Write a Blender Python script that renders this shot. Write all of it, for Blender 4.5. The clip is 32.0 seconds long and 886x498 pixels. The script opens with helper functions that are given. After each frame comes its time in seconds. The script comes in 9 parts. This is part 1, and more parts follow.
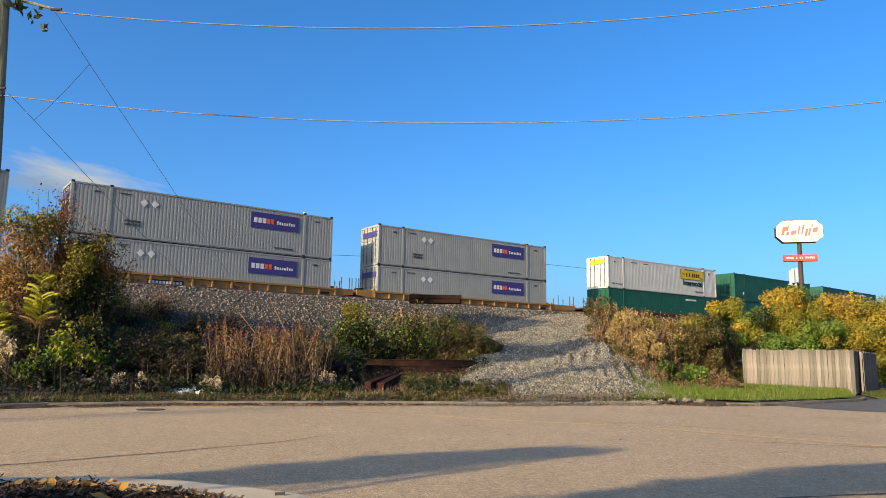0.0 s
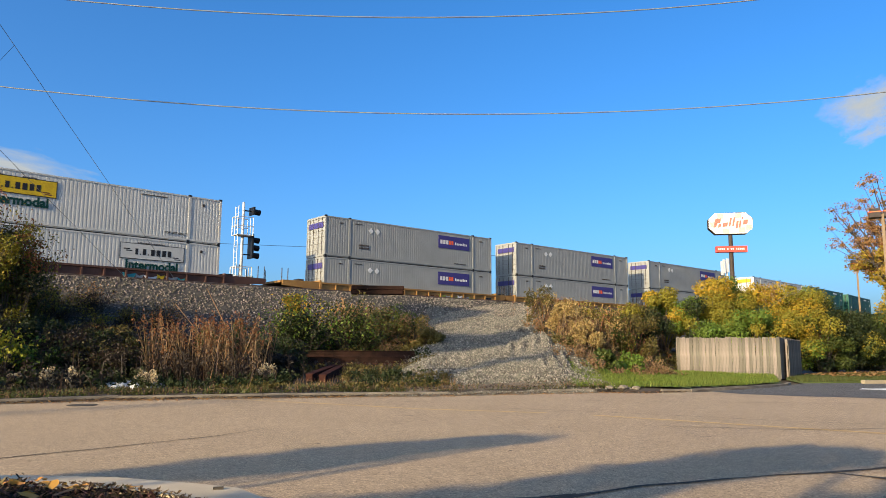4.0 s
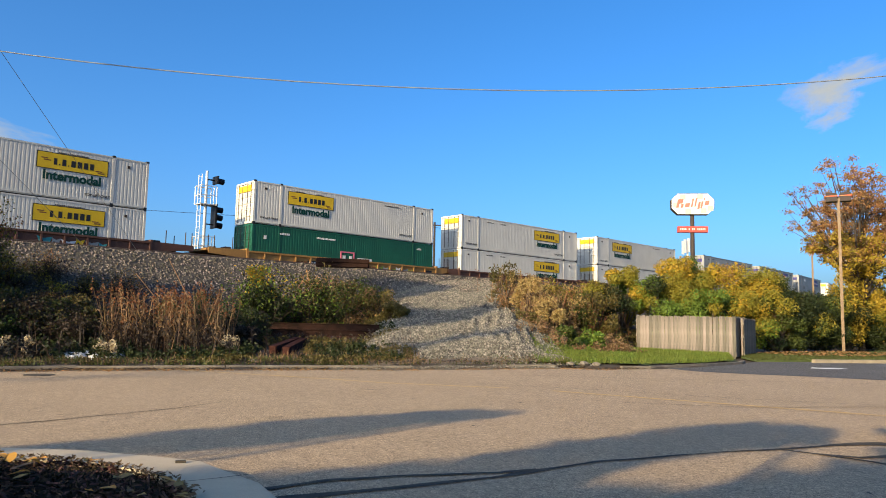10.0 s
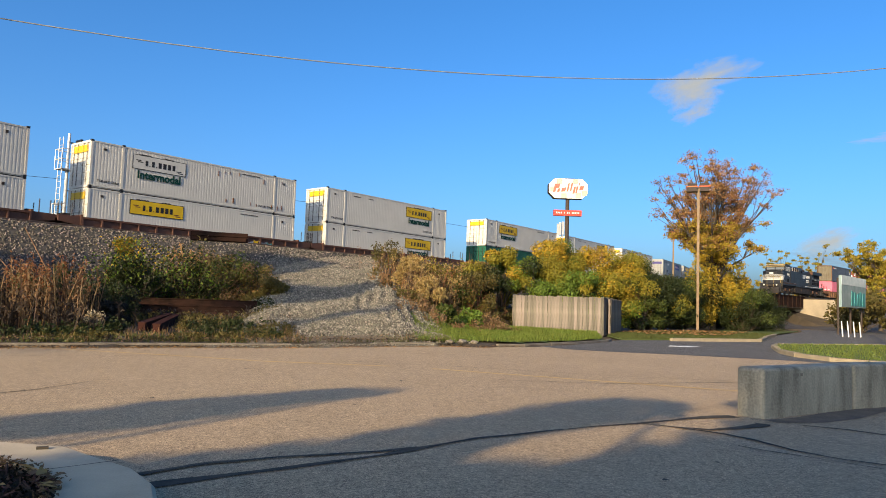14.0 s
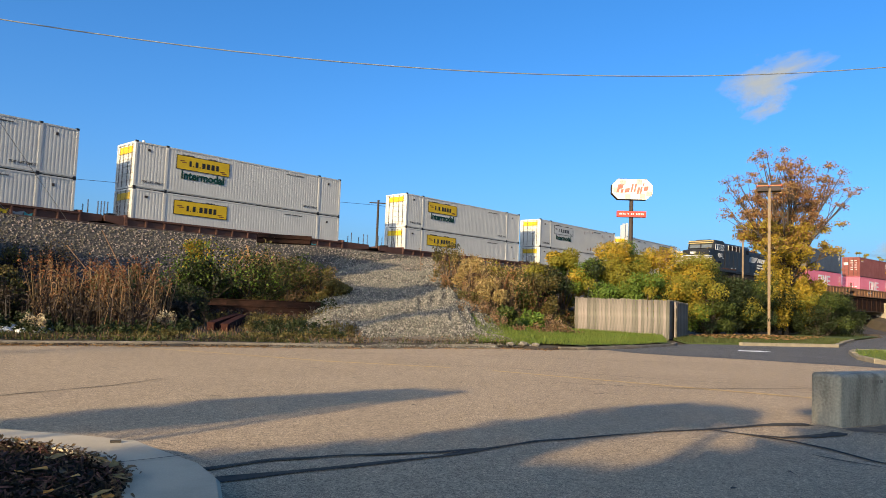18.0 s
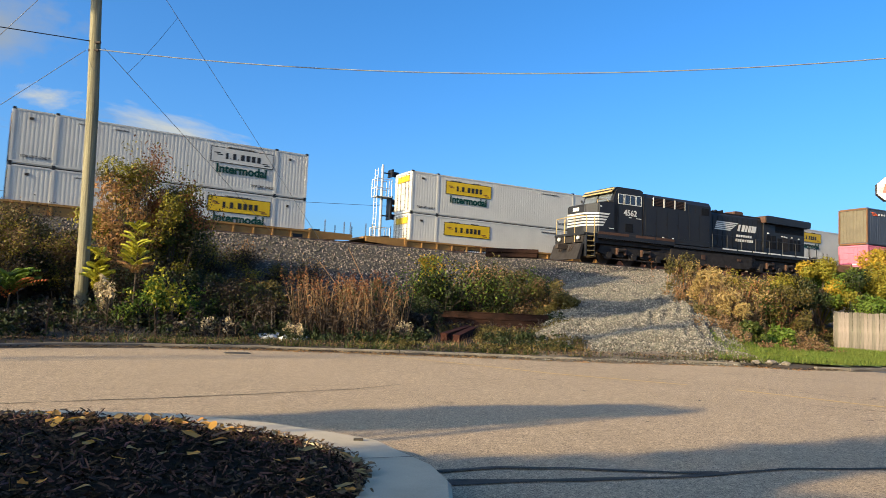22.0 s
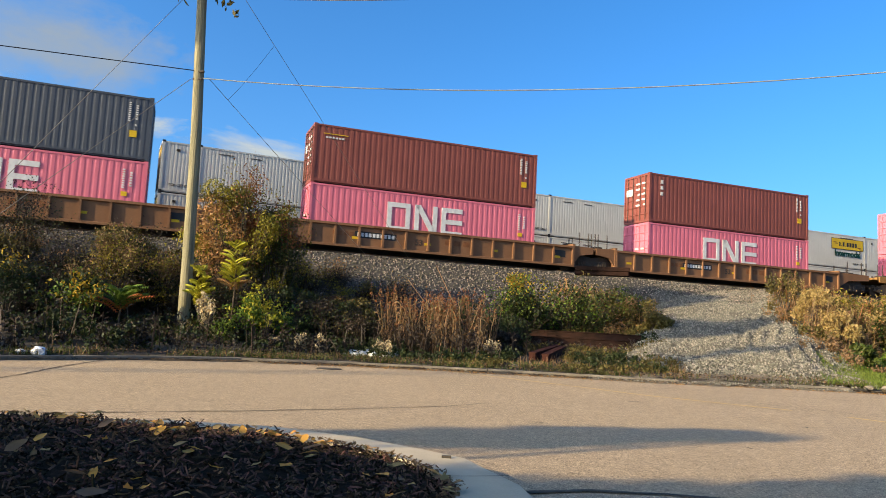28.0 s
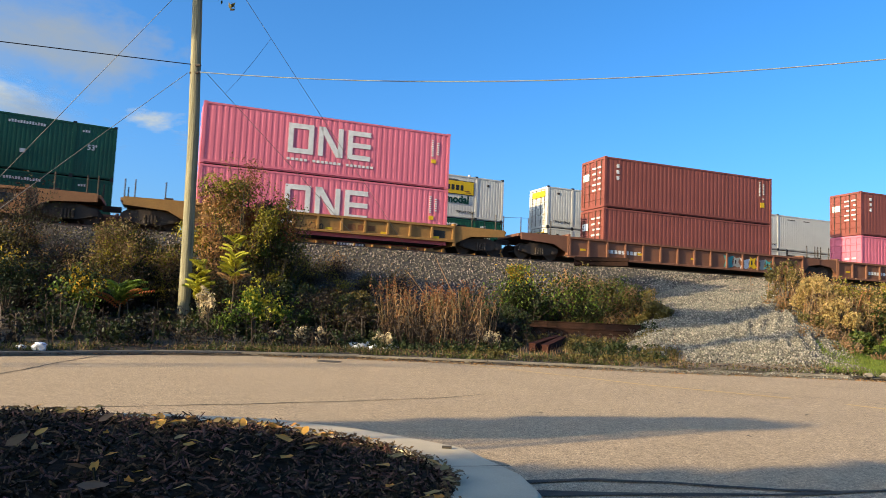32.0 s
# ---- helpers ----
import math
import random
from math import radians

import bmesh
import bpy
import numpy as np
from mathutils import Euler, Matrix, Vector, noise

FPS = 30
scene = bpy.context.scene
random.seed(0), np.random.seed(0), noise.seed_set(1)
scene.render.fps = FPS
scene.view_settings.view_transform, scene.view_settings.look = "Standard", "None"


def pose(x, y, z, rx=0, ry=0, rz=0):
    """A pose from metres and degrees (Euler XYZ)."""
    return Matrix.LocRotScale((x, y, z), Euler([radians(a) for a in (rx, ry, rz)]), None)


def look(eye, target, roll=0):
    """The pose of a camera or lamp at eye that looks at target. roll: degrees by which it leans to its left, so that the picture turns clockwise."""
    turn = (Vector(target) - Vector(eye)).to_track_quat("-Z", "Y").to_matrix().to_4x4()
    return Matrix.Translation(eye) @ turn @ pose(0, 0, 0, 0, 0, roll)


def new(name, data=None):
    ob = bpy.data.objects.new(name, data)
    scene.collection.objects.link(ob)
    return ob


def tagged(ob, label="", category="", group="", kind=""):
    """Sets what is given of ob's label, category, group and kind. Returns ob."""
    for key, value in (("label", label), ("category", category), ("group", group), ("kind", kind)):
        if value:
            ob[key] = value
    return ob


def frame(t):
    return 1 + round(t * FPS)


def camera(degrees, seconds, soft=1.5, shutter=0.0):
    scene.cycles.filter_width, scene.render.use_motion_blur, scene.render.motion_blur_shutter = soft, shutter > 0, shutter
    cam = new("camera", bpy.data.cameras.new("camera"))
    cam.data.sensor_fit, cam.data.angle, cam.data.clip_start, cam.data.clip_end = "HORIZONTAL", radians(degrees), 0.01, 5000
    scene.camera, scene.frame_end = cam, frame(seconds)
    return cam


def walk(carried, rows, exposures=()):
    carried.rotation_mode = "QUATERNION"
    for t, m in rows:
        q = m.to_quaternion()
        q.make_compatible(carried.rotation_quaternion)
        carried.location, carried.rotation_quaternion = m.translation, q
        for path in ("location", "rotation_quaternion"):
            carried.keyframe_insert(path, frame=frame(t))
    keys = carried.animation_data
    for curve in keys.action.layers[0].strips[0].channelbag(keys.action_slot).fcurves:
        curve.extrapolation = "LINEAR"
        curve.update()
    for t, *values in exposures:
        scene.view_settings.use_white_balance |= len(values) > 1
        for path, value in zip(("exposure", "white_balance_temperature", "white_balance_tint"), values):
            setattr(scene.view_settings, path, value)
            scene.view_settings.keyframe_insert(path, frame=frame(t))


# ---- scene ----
cam = camera(63.52, 32.0, soft=0.65, shutter=0.15)
PATH = [
    (0, (0.000, 0.000, 1.300), (-0.208, 9.884, 2.805), 0.90),
    (0.5, (0.006, -0.004, 1.300), (-0.201, 9.879, 2.806), 0.86),
    (1, (0.002, -0.000, 1.297), (-0.120, 9.889, 2.775), 0.84),
    (1.5, (0.012, 0.007, 1.289), (0.132, 9.907, 2.698), 0.64),
    (2, (-0.007, 0.052, 1.279), (0.322, 9.948, 2.681), 0.47),
    (2.5, (-0.012, 0.058, 1.281), (0.454, 9.948, 2.684), 0.41),
    (4.5, (0.019, -0.057, 1.308), (0.678, 9.825, 2.690), 0.29),
    (5, (0.022, -0.068, 1.310), (0.789, 9.806, 2.695), 0.23),
    (5.5, (0.028, -0.066, 1.309), (0.837, 9.801, 2.689), 0.20),
    (6, (0.028, -0.066, 1.309), (0.836, 9.801, 2.690), 0.23),
    (6.5, (0.028, -0.066, 1.309), (0.842, 9.810, 2.687), 0.20),
    (7, (0.028, -0.066, 1.309), (0.832, 9.811, 2.685), 0.24),
    (7.5, (0.028, -0.066, 1.309), (0.833, 9.795, 2.689), 0.25),
    (8, (0.028, -0.066, 1.309), (0.839, 9.804, 2.693), 0.24),
    (8.5, (0.028, -0.066, 1.309), (0.842, 9.811, 2.685), 0.23),
    (9, (0.028, -0.066, 1.309), (0.841, 9.811, 2.689), 0.29),
    (9.5, (0.028, -0.066, 1.309), (0.848, 9.809, 2.682), 0.26),
    (10, (-0.007, -0.042, 1.334), (1.071, 9.847, 2.365), 1.22),
    (10.5, (-0.067, -0.026, 1.355), (2.222, 9.686, 2.018), 2.38),
    (11, (-0.125, -0.091, 1.368), (3.156, 9.342, 1.882), 2.73),
    (11.5, (-0.143, -0.119, 1.381), (3.501, 9.180, 1.887), 2.66),
    (12, (-0.131, -0.119, 1.380), (3.412, 9.217, 1.907), 2.44),
    (12.5, (-0.115, -0.099, 1.372), (3.167, 9.330, 1.953), 2.14),
    (13, (-0.075, -0.073, 1.360), (2.932, 9.440, 2.042), 1.77),
    (13.5, (-0.071, -0.062, 1.368), (2.747, 9.503, 2.113), 1.83),
    (14, (-0.064, -0.058, 1.369), (2.646, 9.538, 2.127), 1.88),
    (14.5, (-0.064, -0.051, 1.367), (2.602, 9.557, 2.134), 1.90),
    (16.5, (-0.054, -0.049, 1.362), (2.356, 9.627, 2.120), 2.00),
    (17, (-0.051, -0.045, 1.356), (2.196, 9.670, 2.112), 2.07),
    (17.5, (-0.043, -0.047, 1.358), (2.020, 9.709, 2.108), 2.12),
    (18, (-0.040, -0.040, 1.358), (1.838, 9.753, 2.116), 2.16),
    (18.5, (-0.038, -0.045, 1.358), (1.715, 9.769, 2.147), 2.20),
    (19, (-0.029, -0.035, 1.354), (1.587, 9.801, 2.165), 2.24),
    (19.5, (-0.022, -0.031, 1.345), (1.382, 9.837, 2.158), 2.32),
    (20, (-0.016, -0.016, 1.344), (1.148, 9.884, 2.148), 2.42),
    (20.5, (-0.011, -0.018, 1.337), (0.828, 9.913, 2.157), 2.29),
    (21, (0.015, -0.001, 1.328), (0.139, 9.962, 2.177), 2.18),
    (21.5, (-0.013, 0.041, 1.317), (-0.459, 9.995, 2.163), 2.34),
    (22, (-0.017, 0.054, 1.309), (-1.278, 9.940, 2.135), 2.53),
    (22.5, (-0.028, 0.075, 1.301), (-1.749, 9.893, 2.113), 2.73),
    (23, (-0.035, 0.101, 1.297), (-2.114, 9.847, 2.125), 2.94),
    (23.5, (-0.041, 0.095, 1.297), (-2.400, 9.776, 2.144), 3.04),
    (24, (-0.038, 0.093, 1.299), (-2.576, 9.728, 2.154), 3.12),
    (24.5, (-0.046, 0.099, 1.292), (-2.646, 9.713, 2.198), 3.16),
    (25, (-0.034, 0.097, 1.297), (-2.585, 9.722, 2.220), 3.09),
    (25.5, (-0.043, 0.104, 1.293), (-2.533, 9.743, 2.243), 3.06),
    (27.5, (-0.023, 0.088, 1.294), (-2.495, 9.724, 2.317), 3.05),
    (28, (-0.025, 0.087, 1.293), (-2.494, 9.724, 2.317), 3.08),
    (28.5, (-0.026, 0.087, 1.293), (-2.493, 9.724, 2.317), 3.06),
    (29, (-0.025, 0.087, 1.285), (-2.493, 9.723, 2.314), 3.06),
    (29.5, (-0.022, 0.087, 1.288), (-2.488, 9.728, 2.268), 3.06),
    (30, (-0.027, 0.090, 1.288), (-2.490, 9.733, 2.255), 3.07),
    (30.5, (-0.036, 0.088, 1.283), (-2.488, 9.734, 2.250), 3.02),
    (31, (-0.024, 0.084, 1.283), (-2.483, 9.731, 2.223), 2.89),
    (31.5, (-0.016, 0.077, 1.288), (-2.471, 9.728, 2.193), 2.76),
    (32, (-0.016, 0.089, 1.286), (-2.475, 9.739, 2.201), 2.51),
]
walk(cam, [(t, look(eye, target, roll)) for t, eye, target, roll in PATH], exposures=((0, 1.2, 6230, 6), (9.5, 1.2, 6230, 6), (11.5, 1.08, 6500, 8), (19, 1.09, 6200, 6), (22.5, 1.36, 6300, 4), (32, 1.41, 6330, 3)))

# ---- light ----
SUN_AZ, SUN_EL = 224.5, 19.0           # compass bearing (clockwise from +y) and height of the sun
world = bpy.data.worlds.new("sky_world")
scene.world = world
world.use_nodes = True
wn = world.node_tree.nodes
wn.clear()
w_out = wn.new("ShaderNodeOutputWorld")
w_bg = wn.new("ShaderNodeBackground")
w_sky = wn.new("ShaderNodeTexSky")
w_sky.sky_type = "NISHITA"
w_sky.sun_disc = False
w_sky.sun_elevation = radians(SUN_EL)
w_sky.sun_rotation = radians(SUN_AZ)
w_sky.air_density, w_sky.dust_density, w_sky.ozone_density = 0.8, 3.4, 5.0
w_bg.inputs["Strength"].default_value = 0.122
w_sat = wn.new("ShaderNodeHueSaturation")
w_sat.inputs["Saturation"].default_value = 1.17
world.node_tree.links.new(w_sky.outputs[0], w_sat.inputs["Color"])
world.node_tree.links.new(w_sat.outputs[0], w_bg.inputs[0])
world.node_tree.links.new(w_bg.outputs[0], w_out.inputs[0])
sun_dir = Vector((math.sin(radians(SUN_AZ)) * math.cos(radians(SUN_EL)), math.cos(radians(SUN_AZ)) * math.cos(radians(SUN_EL)), math.sin(radians(SUN_EL))))
sun = new("sun", bpy.data.lights.new("sun", "SUN"))
sun.data.energy, sun.data.angle, sun.data.color = 3.8, radians(0.7), (1.0, 0.76, 0.46)
sun.matrix_world = look(sun_dir * 60, (0, 0, 0))


# ---- materials ----
def mat(name, a, b=None, rough=0.7, metal=0.0, scale=6.0, fine=60.0, bump=0.1, mix=0.5, coords="Object", island=0.0, spec=0.25):
    """A node material: two colours mixed by noise at two scales, with relief and varied gloss."""
    m = bpy.data.materials.new(name)
    m.use_nodes = True
    nt = m.node_tree
    nd, ln = nt.nodes, nt.links
    bs = nd["Principled BSDF"]
    tc = nd.new("ShaderNodeTexCoord")
    n1, n2 = nd.new("ShaderNodeTexNoise"), nd.new("ShaderNodeTexNoise")
    n1.inputs["Scale"].default_value, n1.inputs["Detail"].default_value = scale, 6
    n2.inputs["Scale"].default_value, n2.inputs["Detail"].default_value = fine, 3
    for n in (n1, n2):
        ln.new(tc.outputs[coords], n.inputs["Vector"])
    add = nd.new("ShaderNodeMath")
    add.operation = "MULTIPLY_ADD"
    ln.new(n2.outputs["Fac"], add.inputs[0])
    add.inputs[1].default_value = 0.5
    ln.new(n1.outputs["Fac"], add.inputs[2])
    rng = nd.new("ShaderNodeMapRange")
    ln.new(add.outputs[0], rng.inputs[0])
    rng.inputs[1].default_value, rng.inputs[2].default_value = 0.75 - mix * 0.5, 0.75 + mix * 0.5
    mixn = nd.new("ShaderNodeMix")
    mixn.data_type = "RGBA"
    ln.new(rng.outputs[0], mixn.inputs[0])
    mixn.inputs[6].default_value = (*a, 1)
    mixn.inputs[7].default_value = (*(b or tuple(c * 0.75 for c in a)), 1)
    col = mixn.outputs[2]
    if island:
        geo = nd.new("ShaderNodeNewGeometry")
        oi = nd.new("ShaderNodeObjectInfo")
        sm = nd.new("ShaderNodeMath")
        sm.operation = "ADD"
        ln.new(geo.outputs["Random Per Island"], sm.inputs[0])
        ln.new(oi.outputs["Random"], sm.inputs[1])
        fr = nd.new("ShaderNodeMath")
        fr.operation = "FRACT"
        ln.new(sm.outputs[0], fr.inputs[0])
        hs = nd.new("ShaderNodeHueSaturation")
        vr = nd.new("ShaderNodeMapRange")
        ln.new(fr.outputs[0], vr.inputs[0])
        vr.inputs[3].default_value, vr.inputs[4].default_value = 1 - island, 1 + island
        ln.new(vr.outputs[0], hs.inputs["Value"])
        hr = nd.new("ShaderNodeMapRange")
        ln.new(fr.outputs[0], hr.inputs[0])
        hr.inputs[3].default_value, hr.inputs[4].default_value = 0.5 + island * 0.06, 0.5 - island * 0.06
        ln.new(hr.outputs[0], hs.inputs["Hue"])
        ln.new(col, hs.inputs["Color"])
        col = hs.outputs[0]
    ln.new(col, bs.inputs["Base Color"])
    rr = nd.new("ShaderNodeMapRange")
    ln.new(n1.outputs["Fac"], rr.inputs[0])
    rr.inputs[3].default_value, rr.inputs[4].default_value = max(0.05, rough - 0.15), min(1, rough + 0.15)
    ln.new(rr.outputs[0], bs.inputs["Roughness"])
    bs.inputs["Metallic"].default_value = metal
    bs.inputs["Specular IOR Level"].default_value = spec
    if bump:
        bp = nd.new("ShaderNodeBump")
        bp.inputs["Strength"].default_value = bump
        bp.inputs["Distance"].default_value = 0.02
        ln.new(add.outputs[0], bp.inputs["Height"])
        ln.new(bp.outputs[0], bs.inputs["Normal"])
    return m


def leaf_mat(name, a, b, island=0.35):
    island *= 0.6
    m = mat(name, a, b, rough=0.6, scale=1.2, fine=9.0, bump=0, mix=0.6, island=island, spec=0.25)
    nt = m.node_tree
    bs = nt.nodes["Principled BSDF"]
    tr = nt.nodes.new("ShaderNodeBsdfTranslucent")
    mx = nt.nodes.new("ShaderNodeMixShader")
    mx.inputs[0].default_value = 0.3
    src = bs.inputs["Base Color"].links[0].from_socket
    nt.links.new(src, tr.inputs[0])
    nt.links.new(bs.outputs[0], mx.inputs[1])
    nt.links.new(tr.outputs[0], mx.inputs[2])
    nt.links.new(mx.outputs[0], nt.nodes["Material Output"].inputs[0])
    return m


def streaked(m, scale):
    """Draw a material's broad pattern out along one axis, as rain streaks or wood grain."""
    nd, ln = m.node_tree.nodes, m.node_tree.links
    mp = nd.new("ShaderNodeMapping")
    mp.inputs["Scale"].default_value = scale
    ln.new(nd["Texture Coordinate"].outputs["Object"], mp.inputs["Vector"])
    ln.new(mp.outputs[0], nd["Noise Texture"].inputs["Vector"])
    return m


M = {}
def aggregate_mat(name, a, b, stones, scale=0.35, grain=1.0):
    """Worn asphalt: broad stains, and stone chips of two sizes that show one by one."""
    m = mat(name, a, b, rough=0.92, scale=scale, fine=7.0, bump=0.15, mix=0.9, spec=0.25)
    nd, ln = m.node_tree.nodes, m.node_tree.links
    bs = nd["Principled BSDF"]
    col, tc = bs.inputs["Base Color"].links[0].from_socket, nd["Texture Coordinate"]
    height = None
    for sc, amount in ((130.0, 0.7), (48.0, 0.3), (12.0, 0.09)):
        vo = nd.new("ShaderNodeTexVoronoi")
        vo.inputs["Scale"].default_value = sc
        ln.new(tc.outputs["Object"], vo.inputs["Vector"])
        sep = nd.new("ShaderNodeSeparateColor")
        ln.new(vo.outputs["Color"], sep.inputs[0])
        rg = nd.new("ShaderNodeMapRange")
        ln.new(sep.outputs[0], rg.inputs[0])
        rg.inputs[3].default_value, rg.inputs[4].default_value = 1 - amount * grain, 1 + amount * grain
        mx = nd.new("ShaderNodeMix")
        mx.data_type, mx.blend_type = "RGBA", "MULTIPLY"
        mx.inputs[0].default_value = 1.0
        ln.new(col, mx.inputs[6])
        ln.new(rg.outputs[0], mx.inputs[7])
        col = mx.outputs[2]
        if height is None:
            height = sep.outputs[1]
    ln.new(col, bs.inputs["Base Color"])
    bp = nd.new("ShaderNodeBump")
    bp.inputs["Strength"].default_value, bp.inputs["Distance"].default_value = 0.8, 0.006
    ln.new(height, bp.inputs["Height"])
    ln.new(bp.outputs[0], bs.inputs["Normal"])
    return m


M["asphalt"] = aggregate_mat("asphalt", (0.415, 0.302, 0.18), (0.335, 0.248, 0.153), 0, 0.35, 0.8)
M["asphalt_dark"] = aggregate_mat("dark_asphalt", (0.12, 0.112, 0.1), (0.085, 0.08, 0.074), 0, 0.6)
M["tar"] = mat("tar", (0.04, 0.036, 0.031), (0.1, 0.085, 0.065), rough=0.95, scale=5, fine=60, mix=0.5, spec=0.1)
M["yellow_line"] = mat("worn_yellow_paint", (0.6, 0.38, 0.12), (0.42, 0.3, 0.165), rough=0.9, scale=5, mix=0.5)
M["oil_stain"] = mat("oily_stain", (0.06, 0.05, 0.04), (0.25, 0.19, 0.13), rough=0.8, scale=3.5, fine=30, mix=0.7)
M["white_paint"] = mat("white_paint", (0.7, 0.7, 0.68), (0.55, 0.55, 0.53), rough=0.7)
M["kerb"] = mat("kerb_concrete", (0.27, 0.225, 0.166), (0.1, 0.085, 0.065), rough=0.9, scale=1.7, fine=70, bump=0.3, mix=0.7)
M["concrete"] = mat("stained_concrete", (0.44, 0.385, 0.275), (0.17, 0.148, 0.105), rough=0.9, scale=2.6, fine=30, bump=0.5, mix=0.5)
streaked(M["concrete"], (1.6, 1.6, 0.35))
M["island_concrete"] = mat("island_concrete", (0.58, 0.475, 0.32), (0.38, 0.315, 0.215), rough=0.9, scale=2.2, fine=90, bump=0.25, mix=0.7)
M["lot_kerb"] = mat("stained_lot_kerb", (0.36, 0.29, 0.185), (0.2, 0.165, 0.11), rough=0.9, scale=2.0, fine=60, bump=0.3, mix=0.7)
M["mulch_bed"] = mat("mulch_bed", (0.014, 0.010, 0.007), (0.035, 0.024, 0.016), rough=0.98, scale=20, fine=120, bump=0.8, spec=0.05)
M["mulch"] = mat("mulch_chips", (0.011, 0.0078, 0.0055), (0.11, 0.073, 0.047), rough=0.95, scale=14, fine=90, bump=0.2, island=0.9, spec=0.06)
M["dirt"] = mat("dirt", (0.09, 0.066, 0.042), (0.045, 0.036, 0.022), rough=0.95, scale=0.8, fine=30, bump=0.5)
M["grass"] = mat("grass_ground", (0.085, 0.115, 0.025), (0.06, 0.075, 0.02), rough=0.9, scale=1.0, fine=30, bump=0.4)
M["ballast"] = mat("ballast_ground", (0.085, 0.072, 0.056), (0.04, 0.036, 0.03), rough=0.95, scale=4, fine=25, bump=0.8, mix=0.6)
M["stone"] = mat("ballast_stone", (0.235, 0.2, 0.148), (0.055, 0.05, 0.04), rough=0.9, scale=6, fine=40, bump=0.3, island=0.7)
M["rail"] = mat("rusty_rail", (0.12, 0.07, 0.045), (0.2, 0.15, 0.12), rough=0.6, metal=0.6, scale=6)
M["tie"] = mat("old_timber", (0.06, 0.045, 0.034), (0.035, 0.028, 0.022), rough=0.9, scale=5)

M["gravel"] = mat("gravel_ground", (0.15, 0.13, 0.098), (0.07, 0.063, 0.05), rough=0.95, scale=3, fine=28, bump=0.8, mix=0.6)
M["dirt_gravel"] = mat("dirt_and_gravel", (0.2, 0.155, 0.1), (0.1, 0.08, 0.055), rough=0.95, scale=2.5, fine=30, bump=0.7, mix=0.6)
M["gravel_stone"] = mat("gravel_stone", (0.26, 0.238, 0.182), (0.075, 0.07, 0.058), rough=0.9, scale=6, fine=40, bump=0.3, island=0.55)
M["bark"] = mat("bark", (0.1, 0.075, 0.05), (0.055, 0.042, 0.03), rough=0.9, scale=8)
M["pole_wood"] = mat("weathered_pole_wood", (0.29, 0.255, 0.15), (0.11, 0.1, 0.06), rough=0.85, scale=3, fine=40, bump=0.3)
M["fence_wood"] = mat("grey_weathered_wood", (0.235, 0.198, 0.15), (0.1, 0.086, 0.067), rough=0.9, scale=2, fine=25, bump=0.3, mix=0.5, island=0.35)
streaked(M["fence_wood"], (9.0, 9.0, 0.7))
streaked(M["pole_wood"], (5.0, 5.0, 0.25))
M["beam_rust"] = mat("rusty_steel_beam", (0.06, 0.023, 0.016), (0.03, 0.014, 0.011), rough=0.9, scale=4, spec=0.04)
M["beam_dark"] = mat("dark_rusty_beam", (0.034, 0.017, 0.012), (0.012, 0.008, 0.006), rough=0.9, scale=3, spec=0.04)
M["leaf_green"] = leaf_mat("green_leaves", (0.095, 0.165, 0.02), (0.14, 0.18, 0.022))
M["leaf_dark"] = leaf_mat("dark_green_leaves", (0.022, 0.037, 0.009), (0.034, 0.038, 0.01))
M["leaf_yellow"] = leaf_mat("yellow_leaves", (0.42, 0.27, 0.02), (0.24, 0.2, 0.025))
M["leaf_bright"] = leaf_mat("bright_fallen_leaves", (0.64, 0.31, 0.045), (0.52, 0.29, 0.075), 0.35)
M["leaf_gold"] = leaf_mat("yellow_green_leaves", (0.46, 0.28, 0.02), (0.24, 0.2, 0.018), 0.5)
M["leaf_mustard"] = leaf_mat("mustard_green_leaves", (0.28, 0.215, 0.019), (0.165, 0.165, 0.018), 0.45)
M["leaf_moss"] = leaf_mat("moss_green_leaves", (0.05, 0.075, 0.012), (0.07, 0.08, 0.014), 0.45)
M["leaf_rust"] = leaf_mat("rust_brown_leaves", (0.26, 0.1, 0.032), (0.15, 0.075, 0.03))
M["leaf_olive"] = leaf_mat("olive_brown_leaves", (0.14, 0.1, 0.024), (0.065, 0.065, 0.016), 0.45)
M["dry"] = leaf_mat("dry_straw", (0.26, 0.158, 0.07), (0.125, 0.08, 0.04), 0.4)
M["dry_brown"] = leaf_mat("dry_brown_stems", (0.06, 0.04, 0.025), (0.03, 0.022, 0.016), 0.4)
M["leaf_red"] = leaf_mat("red_orange_leaves", (0.5, 0.11, 0.035), (0.4, 0.15, 0.04), 0.3)
M["seed_pale"] = leaf_mat("pale_seed_heads", (0.55, 0.44, 0.26), (0.42, 0.34, 0.2), 0.3)
M["leaf_lime"] = leaf_mat("lime_yellow_leaves", (0.48, 0.41, 0.034), (0.31, 0.32, 0.03), 0.35)
M["leaf_tan"] = leaf_mat("tan_brown_leaves", (0.38, 0.2, 0.068), (0.25, 0.15, 0.055), 0.4)
# dead brown stems, with the brush's own shade put into the near-black colour
M["tangle"] = leaf_mat("dead_tangle_with_shade", (0.026, 0.021, 0.014), (0.014, 0.012, 0.009), 0.5)
M["seed_white"] = leaf_mat("pale_seed_fluff", (0.4, 0.28, 0.1), (0.28, 0.2, 0.07), 0.35)
M["grass_blade"] = leaf_mat("grass_blades", (0.1, 0.16, 0.018), (0.13, 0.14, 0.024), 0.45)
M["verge"] = leaf_mat("verge_grass_blades", (0.06, 0.085, 0.014), (0.075, 0.07, 0.02), 0.45)
